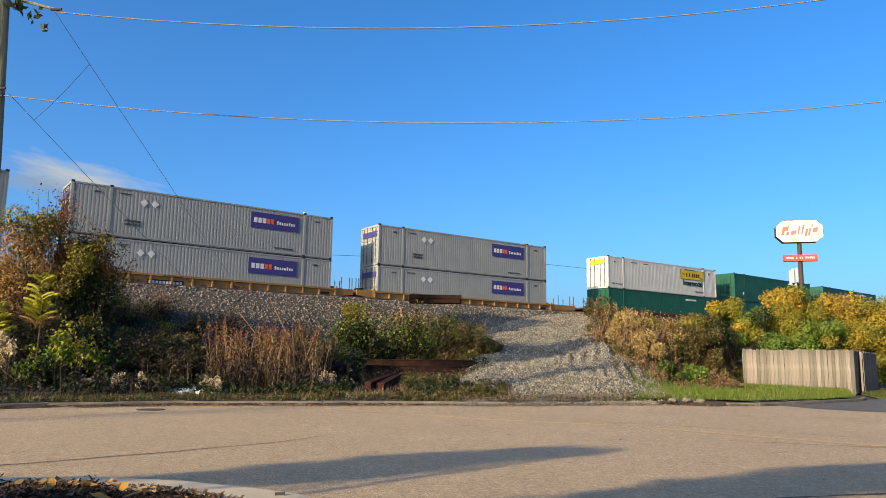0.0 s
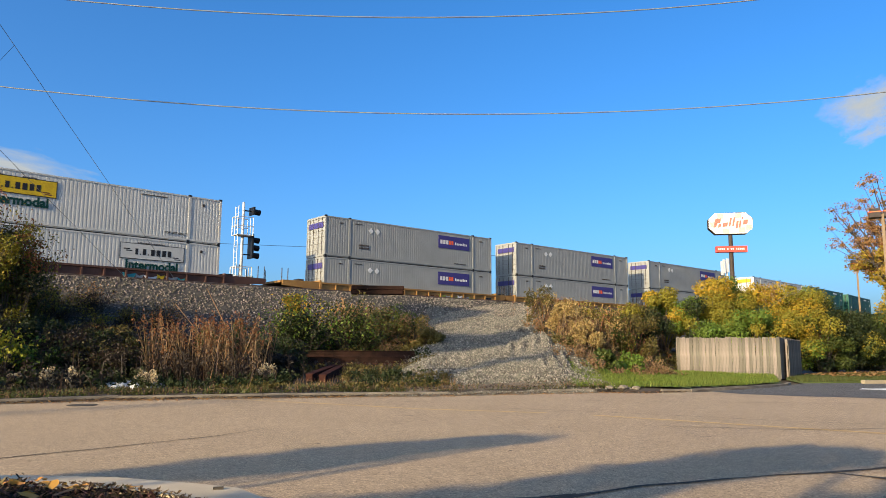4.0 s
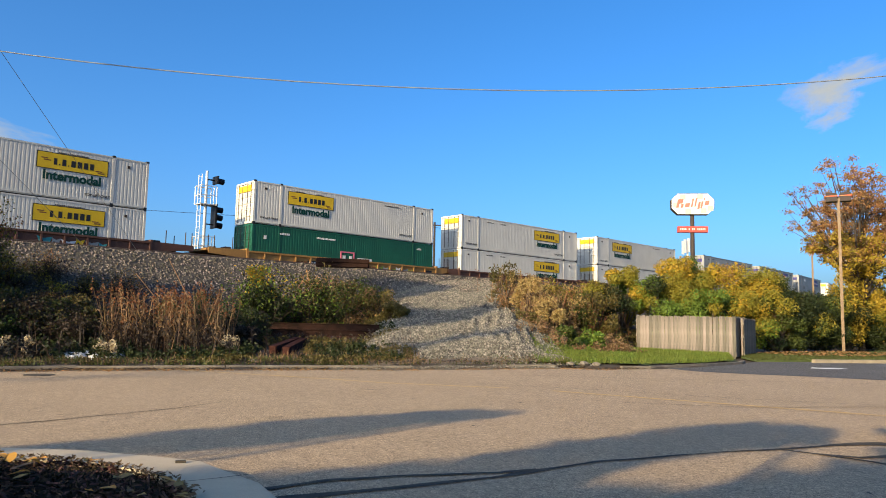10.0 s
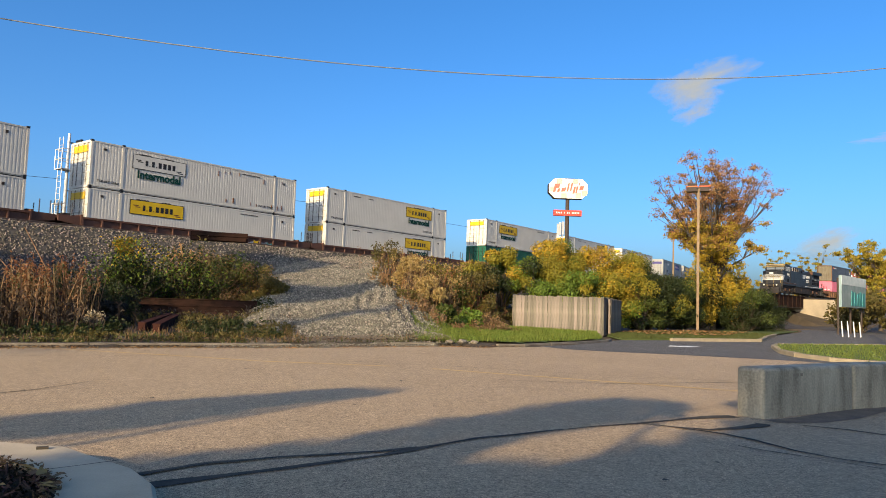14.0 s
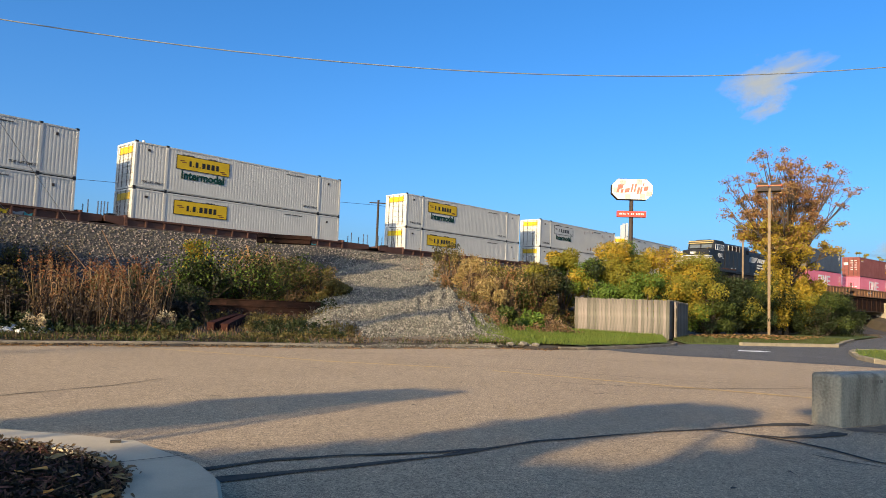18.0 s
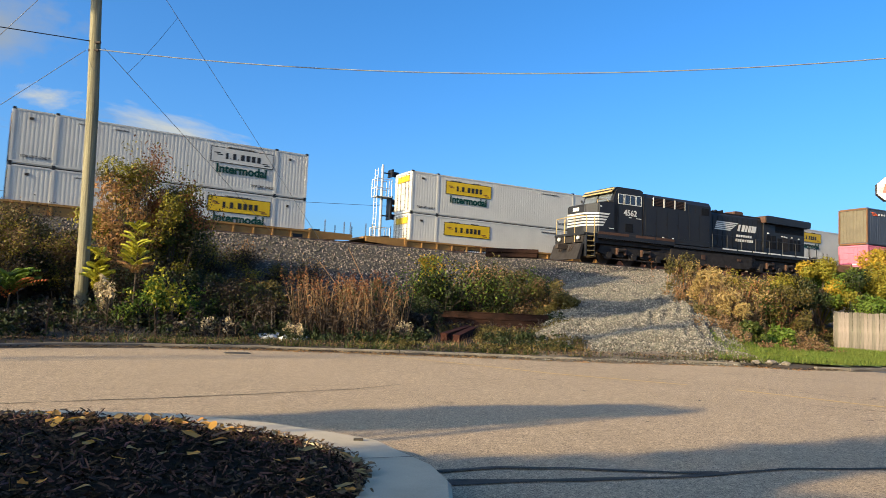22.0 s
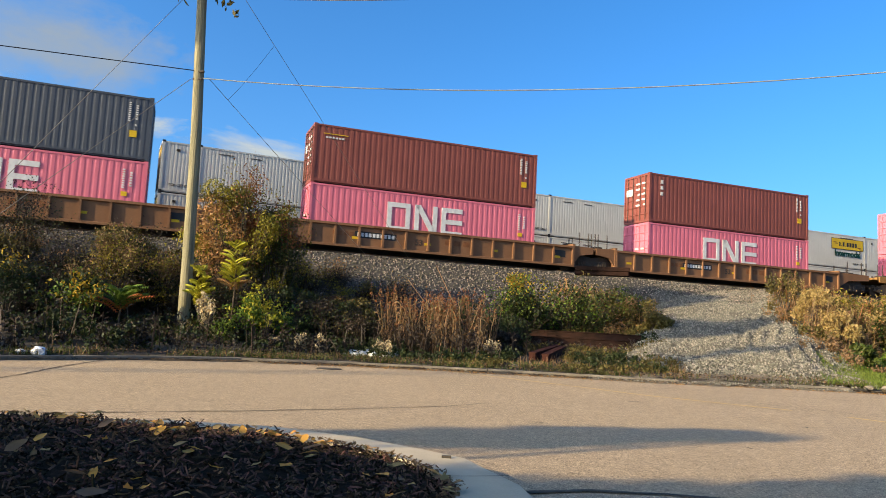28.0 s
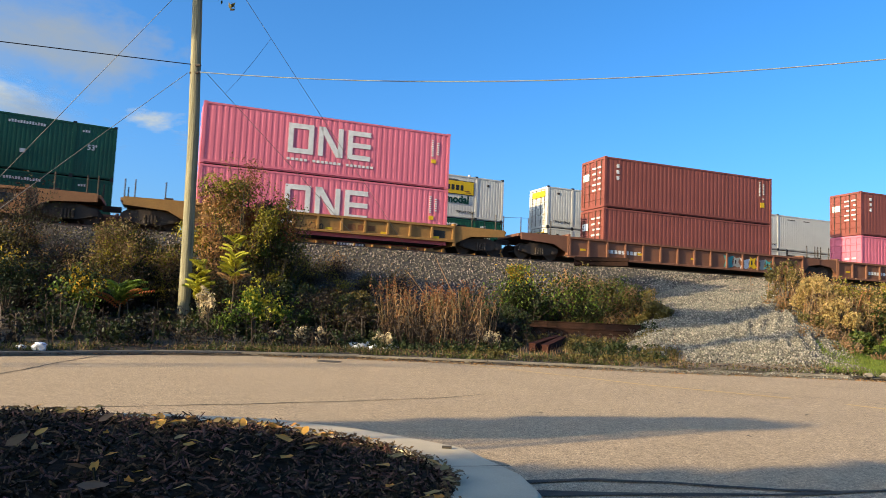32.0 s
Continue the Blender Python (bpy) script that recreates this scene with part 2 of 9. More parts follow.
M["lamp_dark"] = mat("dark_lamp_housing", (0.035, 0.022, 0.016), (0.028, 0.018, 0.014), rough=0.6)
M["wire"] = mat("bare_aluminium_wire", (0.2, 0.2, 0.2), rough=0.6, metal=0.0, bump=0)
M["guy_steel"] = mat("galvanised_guy_strand", (0.26, 0.225, 0.17), (0.18, 0.155, 0.12), rough=0.6, bump=0)
M["black_wire"] = mat("black_cable", (0.02, 0.02, 0.022), rough=0.5, bump=0)
M["bronze"] = mat("bronze_lamp_paint", (0.19, 0.125, 0.062), (0.13, 0.085, 0.045), rough=0.5)
M["signal_white"] = mat("galvanised_steel", (0.6, 0.6, 0.58), (0.48, 0.48, 0.46), rough=0.5, metal=0.2)
M["black_paint"] = mat("black_paint", (0.012, 0.012, 0.013), rough=0.45)
M["cream_sign"] = mat("cream_sign_face", (0.72, 0.68, 0.58), (0.66, 0.62, 0.52), rough=0.4)
M["sign_check"] = mat("faded_sign_check", (0.46, 0.41, 0.34), (0.4, 0.35, 0.29), rough=0.4)
# mottled grey-green face, set darker than the poster above
M["billboard_face"] = mat("dark_billboard_paper", (0.26, 0.31, 0.31), (0.12, 0.2, 0.2), rough=0.7, scale=1.5, mix=0.6)
M["faded_red"] = mat("faded_red_paint", (0.62, 0.16, 0.11), (0.56, 0.13, 0.09), rough=0.5)
M["red_sign"] = mat("red_sign_paint", (0.6, 0.07, 0.045), (0.52, 0.06, 0.04), rough=0.45)
M["pale_poster"] = mat("faded_pale_poster", (0.5, 0.56, 0.54), (0.3, 0.42, 0.42), rough=0.7, scale=2.5, mix=0.7)
M["teal"] = mat("teal_paint", (0.025, 0.2, 0.21), (0.07, 0.25, 0.24), rough=0.6, scale=2)
M["safety_yellow"] = mat("safety_yellow_paint", (0.75, 0.4, 0.01), (0.6, 0.32, 0.01), rough=0.55)
M["red_roof"] = mat("red_metal_roof", (0.56, 0.15, 0.08), (0.48, 0.12, 0.065), rough=0.5)
M["stucco"] = mat("olive_stucco", (0.4, 0.315, 0.18), (0.33, 0.262, 0.155), rough=0.9, scale=3)
M["red_paving"] = mat("red_brick_paving", (0.3, 0.13, 0.08), (0.2, 0.09, 0.06), rough=0.9, scale=3)
M["grey_wall"] = mat("plain_wall", (0.35, 0.33, 0.3), (0.3, 0.28, 0.26), rough=0.9)
M["glass"] = mat("dark_window_glass", (0.03, 0.035, 0.04), rough=0.08, bump=0, spec=0.6)
M["abutment"] = mat("pale_abutment_concrete", (0.32, 0.26, 0.175), (0.2, 0.165, 0.115), rough=0.9, scale=0.6, fine=20, bump=0.2)
# paler than the side glass: sunlight on the windscreen is in the colour
M["windscreen"] = mat("sun_pale_windscreen_glass", (0.12, 0.13, 0.13), (0.09, 0.1, 0.1), rough=0.1, bump=0, spec=0.8)
M["cab_glass"] = mat("cab_side_glass", (0.035, 0.034, 0.034), (0.02, 0.02, 0.022), rough=0.08, bump=0, spec=0.8)
M["trash_white"] = mat("crumpled_white_rubbish", (0.66, 0.64, 0.6), (0.4, 0.4, 0.38), rough=0.8, scale=12)


# ---- building helpers ----
def box(bm, x0, x1, y0, y1, z0, z1, m=None):
    vs = [bm.verts.new((m @ Vector(p)) if m else p) for p in ((x0, y0, z0), (x1, y0, z0), (x1, y1, z0), (x0, y1, z0), (x0, y0, z1), (x1, y0, z1), (x1, y1, z1), (x0, y1, z1))]
    for q in ((0, 3, 2, 1), (4, 5, 6, 7), (0, 1, 5, 4), (1, 2, 6, 5), (2, 3, 7, 6), (3, 0, 4, 7)):
        bm.faces.new([vs[i] for i in q])
    return vs


def tube(bm, p0, p1, r0, r1=None, n=8, caps=True):
    p0, p1 = Vector(p0), Vector(p1)
    r1 = r0 if r1 is None else r1
    q = (p1 - p0).to_track_quat("Z", "Y").to_matrix()
    rings = []
    for p, r in ((p0, r0), (p1, r1)):
        rings.append([bm.verts.new(p + q @ Vector((r * math.cos(a), r * math.sin(a), 0))) for a in (2 * math.pi * i / n for i in range(n))])
    for i in range(n):
        bm.faces.new((rings[0][i], rings[0][(i + 1) % n], rings[1][(i + 1) % n], rings[1][i]))
    if caps:
        bm.faces.new(rings[0][::-1])
        bm.faces.new(rings[1])


def pipe(bm, pts, r, n=12):
    """One tube through several points."""
    rings = []
    for i, p in enumerate(pts):
        a, b = Vector(pts[max(0, i - 1)]), Vector(pts[min(len(pts) - 1, i + 1)])
        q = (b - a).to_track_quat("Z", "Y").to_matrix()
        rings.append([bm.verts.new(Vector(p) + q @ Vector((r * math.cos(t), r * math.sin(t), 0))) for t in (6.28318 * k / n for k in range(n))])
    for u, v in zip(rings, rings[1:]):
        for k in range(n):
            bm.faces.new((u[k], u[(k + 1) % n], v[(k + 1) % n], v[k]))
    bm.faces.new(rings[0][::-1])
    bm.faces.new(rings[-1])


def prism(bm, outline, y0, y1):
    """A flat outline in x and z, drawn out along y."""
    a = [bm.verts.new((x, y0, z)) for x, z in outline]
    b = [bm.verts.new((x, y1, z)) for x, z in outline]
    n = len(a)
    for i in range(n):
        bm.faces.new((a[i], a[(i + 1) % n], b[(i + 1) % n], b[i]))
    bm.faces.new(a[::-1])
    bm.faces.new(b)


def slab(bm, outline, z0, z1):
    """A flat outline in x and y, drawn up in z."""
    a = [bm.verts.new((x, y, z0)) for x, y in outline]
    b = [bm.verts.new((x, y, z1)) for x, y in outline]
    n = len(a)
    for i in range(n):
        bm.faces.new((a[i], a[(i + 1) % n], b[(i + 1) % n], b[i]))
    bm.faces.new(a[::-1])
    bm.faces.new(b)


def mesh_of(name, bm, material, smooth=False):
    bmesh.ops.recalc_face_normals(bm, faces=bm.faces[:])
    me = bpy.data.meshes.new(name)
    bm.to_mesh(me)
    bm.free()
    for m in material if isinstance(material, (list, tuple)) else (material,):
        me.materials.append(m)
    if smooth:
        me.polygons.foreach_set("use_smooth", [True] * len(me.polygons))
    return me


def raw_mesh(name, verts, faces, material):
    me = bpy.data.meshes.new(name)
    me.from_pydata(verts, [], faces)
    for m in material if isinstance(material, (list, tuple)) else (material,):
        me.materials.append(m)
    return me


def part(name, bm, material, parent, label="", smooth=False):
    me = bm if isinstance(bm, bpy.types.Mesh) else mesh_of(name, bm, material, smooth)
    ob = new(name, me)
    ob.parent = parent
    return tagged(ob, label) if label else ob


def thing(name, label, category, m=None, group="", kind=""):
    ob = new(name)
    ob.empty_display_size = 0.3
    if m is not None:
        ob.matrix_basis = m
    return tagged(ob, label, category, group, kind)


def words(text, size, material, name="lettering", align="CENTER", depth=0.004, shear=0.0, bold=0.018):
    """Lettering as a mesh that stands in the xz plane and faces -y."""
    cu = bpy.data.curves.new(name, "FONT")
    cu.body, cu.size, cu.align_x, cu.align_y, cu.extrude, cu.shear, cu.resolution_u = text, size, align, "CENTER", depth, shear, 3
    cu.offset = size * bold
    tmp = bpy.data.objects.new(name, cu)
    scene.collection.objects.link(tmp)
    bpy.context.view_layer.update()
    me = bpy.data.meshes.new_from_object(tmp.evaluated_get(bpy.context.evaluated_depsgraph_get()))
    bpy.data.objects.remove(tmp)
    me.transform(Euler((radians(90), 0, 0)).to_matrix().to_4x4())
    me.materials.clear()
    me.materials.append(material)
    return me


# ---- the two tracks: offset from the eye's plumb line, heading, bends ----
RAIL_Z = 4.5
FAR = dict(heading=53.57, offset=43.5 + 1.25, bends=((62, 150, 500.0),))
NEAR = dict(heading=55.14, offset=34.2 + 1.25, bends=((32, 78, -732.0), (78, 190, -3650.0)))


def track(tr, s):
    """Place and heading (degrees from +y to +x) on a track's centre line at station s."""
    h = radians(tr["heading"])
    x, y = -math.cos(h) * tr["offset"], math.sin(h) * tr["offset"]
    first = tr["bends"][0][0]
    if s < 22 and tr is FAR:
        u = 22 - s
        k = min(u, 32.0)
        d, turn = k * k / 500, k / 250
        if u > 32:
            k = min(u - 32, 32.0)
            d, turn = 2.048 + 0.128 * k - k * k / 500, (32 - k) / 250
        return x + math.sin(h) * s + math.cos(h) * d, y + math.cos(h) * s - math.sin(h) * d, math.degrees(h - turn)
    if s <= first:
        return x + math.sin(h) * s, y + math.cos(h) * s, math.degrees(h)
    x, y, at = x + math.sin(h) * first, y + math.cos(h) * first, first
    for a, b, r in tr["bends"]:
        e = min(s, b)
        n = max(1, int((e - at) / 2))
        for i in range(n):
            h2 = h - (e - at) / n / r / 2
            x, y = x + math.sin(h2) * (e - at) / n, y + math.cos(h2) * (e - at) / n
            h -= (e - at) / n / r
        at = e
        if s <= b:
            return x, y, math.degrees(h)
    return x + math.sin(h) * (s - at), y + math.cos(h) * (s - at), math.degrees(h)


def on_track(tr, s, lat=0.0, z=0.0):
    x, y, h = track(tr, s)
    c, n = math.cos(radians(h)), math.sin(radians(h))
    return pose(x - c * lat, y + n * lat, RAIL_Z + z, 0, 0, 90 - h)


def perp(x, y):
    """How far a place lies out from the eye towards the near track, and along it."""
    h = radians(NEAR["heading"])
    return -math.cos(h) * x + math.sin(h) * y, math.sin(h) * x + math.cos(h) * y


# ---- ground ----
KERB = [(-30, -25), (-20.5, -4), (-16.5, 5), (-13.9, 10.8), (-12.9, 12.8), (-12.2, 14.1), (-11.3, 15.6), (-9.7, 17.2), (-7.0, 18.7), (-3.6, 19.65), (-1.5, 20.1),
        (1.45, 20.75), (4.5, 21.9), (6.0, 22.3), (7.6, 22.15), (9.2, 22.5), (12.0, 24.4), (14.6, 26.6)]


def kerb_y(x):
    if x >= 14.6:
        return 26.6 + (x - 14.6) * 0.9
    for (a, b), (c, d) in zip(KERB, KERB[1:]):
        if x <= c:
            return b + (d - b) * (x - a) / (c - a)
    return 26.6


def near_lat(s):
    if s < 32:
        return 0.0
    if s < 78:
        return (s - 32) ** 2 / 1464
    return 1.445 + 0.0628 * (s - 78) + min(s - 78, 112) ** 2 / 7300


def land(x, y):
    """Height of the land: a low verge behind the kerb, then the railway bank, and a gravel ramp up to it."""
    p, s = perp(x, y)
    g = y - kerb_y(x)
    if g < 0:
        return -0.05
    base = 0.10 + 0.045 * min(g, 14)
    if x > 7:
        k = min(1, (x - 7) / 4)
        base = base * (1 - k) + k * (0.08 + 0.022 * min(max(g, 0), 8))
    edge = 33.3 - near_lat(s)
    q = edge - p
    bank = 4.22 - max(0, q) / 1.62
    z = max(base, bank) if p < edge + 24 else 4.22 - (p - edge - 24) / 2
    z = max(z, base if p < edge + 24 else 0.2)
    if 101 < s < 128 and p > 20:
        z = z + (-1.6 - z) * min(1, (s - 101) / 3) * min(1, (p - 20) / 5)
    ax, ay, bx, by = 2.9, 22.3, 5.6, 43.5
    dx, dy = bx - ax, by - ay
    ln = math.hypot(dx, dy)
    u = ((x - ax) * dx + (y - ay) * dy) / ln
    v = abs((x - ax) * dy - (y - ay) * dx) / ln
    if -3 < u < ln + 3:
        k = max(0, min(1, u / ln))
        side = (x - ax) * dy - (y - ay) * dx < 0
        r = 0.10 + 3.85 * k ** 1.15 - max(0, v - 2.4) * 0.3
        z = max(z, min(r, 4.22))
    if s > 150 and p < edge:
        z = min(z, 4.22)
    return z + 0.05 * noise.noise((x * 0.7, y * 0.7, 0)) * min(1, g)


def sheet(name, xs, ys, f, material):
    verts = [(x, y, f(x, y)) for y in ys for x in xs]
    n = len(xs)
    faces = [(j * n + i, j * n + i + 1, (j + 1) * n + i + 1, (j + 1) * n + i) for j in range(len(ys) - 1) for i in range(n - 1)]
    me = raw_mesh(name, verts, faces, material)
    me.polygons.foreach_set("use_smooth", [True] * len(me.polygons))
    return me


far_x = [-2500, -900, -400, -200, -120, -80, -60]
gx = far_x + [-45 + 0.6 * i for i in range(0, 225)] + [100, 120, 150, 200, 300, 500, 900, 2500]
gy = [-2500, -900, -300, -100, -60, -30, -10, 0, 6] + [9 + 0.6 * i for i in range(0, 112)] + [80, 90, 105, 130, 170, 230, 320, 500, 900, 2500]


def wide_land(x, y):
    if x > 90 or x < -46 or y > 90:
        p, s = perp(x, y)
        edge = 33.3 - near_lat(min(s, 190))
        if y < kerb_y(max(-29, min(x, 14))) or p < edge - 6:
            return -0.05 - (3.2 * max(0, min(1, (math.hypot(x, y) - 62) / 40)) if x > 30 and y > 30 else 0)
        return 4.2 if edge < p < edge + 24 else 0.1
    if x > 14.6 and y < 60:
        p, s = perp(x, y)
        edge = 33.3 - near_lat(s)
        if p < edge - 9:
            return -0.05 - 3.2 * max(0, min(1, (math.hypot(x, y) - 62) / 40))
    return land(x, y)


ground = new("ground", sheet("ground", gx, gy, wide_land, M["dirt"]))
tagged(ground, "uneven brown soil of the railway bank and verge", "ground", kind="structure")

# road sheet up to the kerb, and the darker lot beyond
bm = bmesh.new()
row = [(x, y - 0.02) for x, y in KERB] + [(17.0, 28.6), (30.0, 30.0), (90.0, 30.0), (90.0, -70.0), (-60.0, -70.0), (-60.0, -25.0)]
verts = [bm.verts.new((x, y, 0.0)) for x, y in row]
face = bm.faces.new(verts)
bmesh.ops.triangulate(bm, faces=[face])
road = new("road", mesh_of("road", bm, M["asphalt"]))
tagged(road, "sunlit worn tan asphalt of a wide street", "road", kind="structure")
bm = bmesh.new()
f1 = bm.faces.new([bm.verts.new((x, y, 0.006)) for x, y in ((10.0, 22.9), (10.4, 21.5), (11.5, 20.6), (13.0, 19.9), (15.2, 18.3), (17.2, 16.6), (24, 16.0), (40, 17.5), (90, 30), (90, 62), (50, 55), (44, 48), (33, 38.5), (18.0, 35.5), (18.0, 30.5), (14.7, 26.7), (12.0, 24.4))])
bmesh.ops.triangulate(bm, faces=[f1])
lot = new("parking_lot", mesh_of("parking_lot", bm, M["asphalt_dark"]))
tagged(lot, "dark newer asphalt of a drive-through lot", "road", kind="structure")


def strip(name, pts, w, z, material, label="", category="road marking", kind="structure"):
    """A flat band of width w along points."""
    bm = bmesh.new()
    prev = None
    if material is M["tar"]:
        ws = w if isinstance(w, (list, tuple)) else [w] * len(pts)
        fine_p, fine_w = [], []
        for i in range(len(pts) - 1):
            n = max(1, int(math.hypot(pts[i + 1][0] - pts[i][0], pts[i + 1][1] - pts[i][1]) / 0.12))
            for k in range(n):
                u = k / n
                x, y = pts[i][0] + (pts[i + 1][0] - pts[i][0]) * u, pts[i][1] + (pts[i + 1][1] - pts[i][1]) * u
                fine_p.append((x + 0.03 * noise.noise((x * 2, y * 2, 4)), y + 0.03 * noise.noise((x * 2, y * 2, 9))))
                fine_w.append((ws[i] + (ws[i + 1] - ws[i]) * u) * (0.85 + 0.6 * noise.noise((x * 1.7, y * 1.7, 1))))
        pts, w = fine_p, fine_w
    for i, (x, y) in enumerate(pts):
        a, b = pts[max(0, i - 1)], pts[min(len(pts) - 1, i + 1)]
        t = Vector((b[0] - a[0], b[1] - a[1])).normalized()
        wi = w[i] if isinstance(w, (list, tuple)) else w
        n = Vector((-t.y, t.x)) * wi / 2
        pair = (bm.verts.new((x + n.x, y + n.y, z)), bm.verts.new((x - n.x, y - n.y, z)))
        if prev:
            bm.faces.new((prev[0], prev[1], pair[1], pair[0]))
        prev = pair
    ob = new(name, mesh_of(name, bm, material))
    return tagged(ob, label or "flat painted line on the asphalt", category, kind=kind)


def kerb_run(name, pts, w=0.16, h=0.1, material=None, label="weathered concrete kerb along the road edge"):
    """A kerb as separate stones, rounded on top."""
    k = thing(name, label, "kerb", kind="structure")
    dist, segs = 0.0, []
    for (a, b), (c, d) in zip(pts, pts[1:]):
        L = math.hypot(c - a, d - b)
        n = max(1, round(L / 1.8))
        for i in range(n):
            segs.append(((a + (c - a) * i / n, b + (d - b) * i / n), (a + (c - a) * (i + 1) / n, b + (d - b) * (i + 1) / n)))
    for (a, b), (c, d) in segs:
        L = math.hypot(c - a, d - b)
        bm = bmesh.new()
        hh = h + random.uniform(-0.012, 0.012)
        prism(bm, ((-w / 2, -0.1), (w / 2, -0.1), (w / 2, hh - 0.01), (w / 2 - 0.02, hh), (-w / 2 + 0.03, hh), (-w / 2, hh - 0.03)), -L / 2 + 0.006, L / 2 - 0.006)
        ob = part("kerb_stone", bm, material or M["kerb"], k)
        ob.matrix_basis = pose((a + c) / 2 + random.uniform(-0.015, 0.015), (b + d) / 2, 0, 0, 0, math.degrees(math.atan2(d - b, c - a)) - 90)
    return k


kerb_run("kerb", [p for p in KERB[3:12]])
kerb_run("kerb", [(4.55, 21.95), (6.05, 22.3)])
kerb_run("kerb", [(8.2, 22.2), (9.2, 22.5), (12.0, 24.4), (14.6, 26.6), (15.3, 27.6)])


# ---- trains ----
M["white_steel"] = mat("white_container_paint", (0.545, 0.52, 0.45), (0.46, 0.438, 0.38), rough=0.5, scale=0.8, fine=12, bump=0.05, mix=0.6)
M["grey_steel"] = mat("grey_container_paint", (0.275, 0.275, 0.252), (0.22, 0.22, 0.202), rough=0.5, scale=0.8, fine=12, bump=0.05, mix=0.6)
M["green_steel"] = mat("green_container_paint", (0.012, 0.085, 0.048), (0.01, 0.06, 0.035), rough=0.5, scale=0.8, fine=12, bump=0.05)
M["pink_steel"] = mat("pink_container_paint", (0.58, 0.15, 0.2), (0.52, 0.13, 0.175), rough=0.5, scale=0.7, fine=10, bump=0.05)
M["brown_steel"] = mat("brown_container_paint", (0.21, 0.062, 0.046), (0.16, 0.048, 0.036), rough=0.55, scale=0.7, fine=10, bump=0.05)
M["tan_steel"] = mat("tan_container_end", (0.16, 0.135, 0.085), (0.11, 0.092, 0.06), rough=0.6, scale=1.2, fine=14, bump=0.05)
M["rust_tan"] = mat("rusty_tan_frame", (0.17, 0.085, 0.037), (0.1, 0.05, 0.024), rough=0.8, scale=2.0, fine=20, bump=0.1)
M["blue_steel"] = mat("slate_container_paint", (0.062, 0.072, 0.09), (0.048, 0.056, 0.072), rough=0.5, scale=0.7, fine=10, bump=0.05)
M["car_tan"] = mat("tan_well_car_paint", (0.34, 0.18, 0.048), (0.19, 0.1, 0.034), rough=0.7, scale=1.0, fine=14, bump=0.1, mix=0.7)
M["car_mid"] = mat("brown_well_car_paint", (0.23, 0.112, 0.05), (0.13, 0.066, 0.034), rough=0.75, scale=1.0, fine=14, bump=0.1, mix=0.7)
M["car_red"] = mat("red_brown_well_car_paint", (0.2, 0.085, 0.047), (0.12, 0.056, 0.034), rough=0.75, scale=1.0, fine=14, bump=0.1, mix=0.7)
M["car_brown"] = mat("rusty_well_car_paint", (0.12, 0.055, 0.035), (0.07, 0.035, 0.025), rough=0.7, scale=1.0, fine=14, bump=0.1, mix=0.7)
M["lime_paint"] = mat("olive_lime_paint", (0.3, 0.34, 0.05), (0.22, 0.26, 0.04), rough=0.6, scale=2)
M["undergear"] = mat("grimy_steel", (0.035, 0.028, 0.023), (0.06, 0.042, 0.03), rough=0.75, scale=5)
M["black_panel"] = mat("black_decal", (0.02, 0.02, 0.02), rough=0.5)
M["yellow_decal"] = mat("yellow_decal", (0.62, 0.4, 0.012), (0.5, 0.32, 0.012), rough=0.5, scale=1.5)
M["green_decal"] = mat("green_decal", (0.002, 0.04, 0.03), rough=0.7)
M["purple_decal"] = mat("purple_decal", (0.05, 0.04, 0.17), (0.04, 0.035, 0.14), rough=0.5)
M["orange_decal"] = mat("orange_decal", (0.75, 0.12, 0.03), rough=0.5)
M["white_decal"] = mat("white_decal", (0.64, 0.63, 0.6), (0.5, 0.49, 0.47), rough=0.5)
M["rust"] = mat("rust", (0.2, 0.08, 0.03), (0.11, 0.045, 0.02), rough=0.9, scale=6)


def corrugated(bm, L, z0, z1, y, side, pitch, depth):
    """One corrugated wall along x at y; side -1 faces -y."""
    n = max(1, round(L / pitch))
    st = L / n
    lo, hi = [], []
    for i in range(n):
        x = -L / 2 + i * st
        for u, d in ((0.0, 0), (0.52, 0), (0.6, depth), (0.92, depth)):
            lo.append(bm.verts.new((x + u * st, y - side * d, z0)))
            hi.append(bm.verts.new((x + u * st, y - side * d, z1)))
    lo.append(bm.verts.new((L / 2, y, z0)))
    hi.append(bm.verts.new((L / 2, y, z1)))
    for i in range(len(lo) - 1):
        bm.faces.new((lo[i], lo[i + 1], hi[i + 1], hi[i]))


CACHE = {}


def shared(key, build):
    if key not in CACHE:
        CACHE[key] = build()
    return CACHE[key]


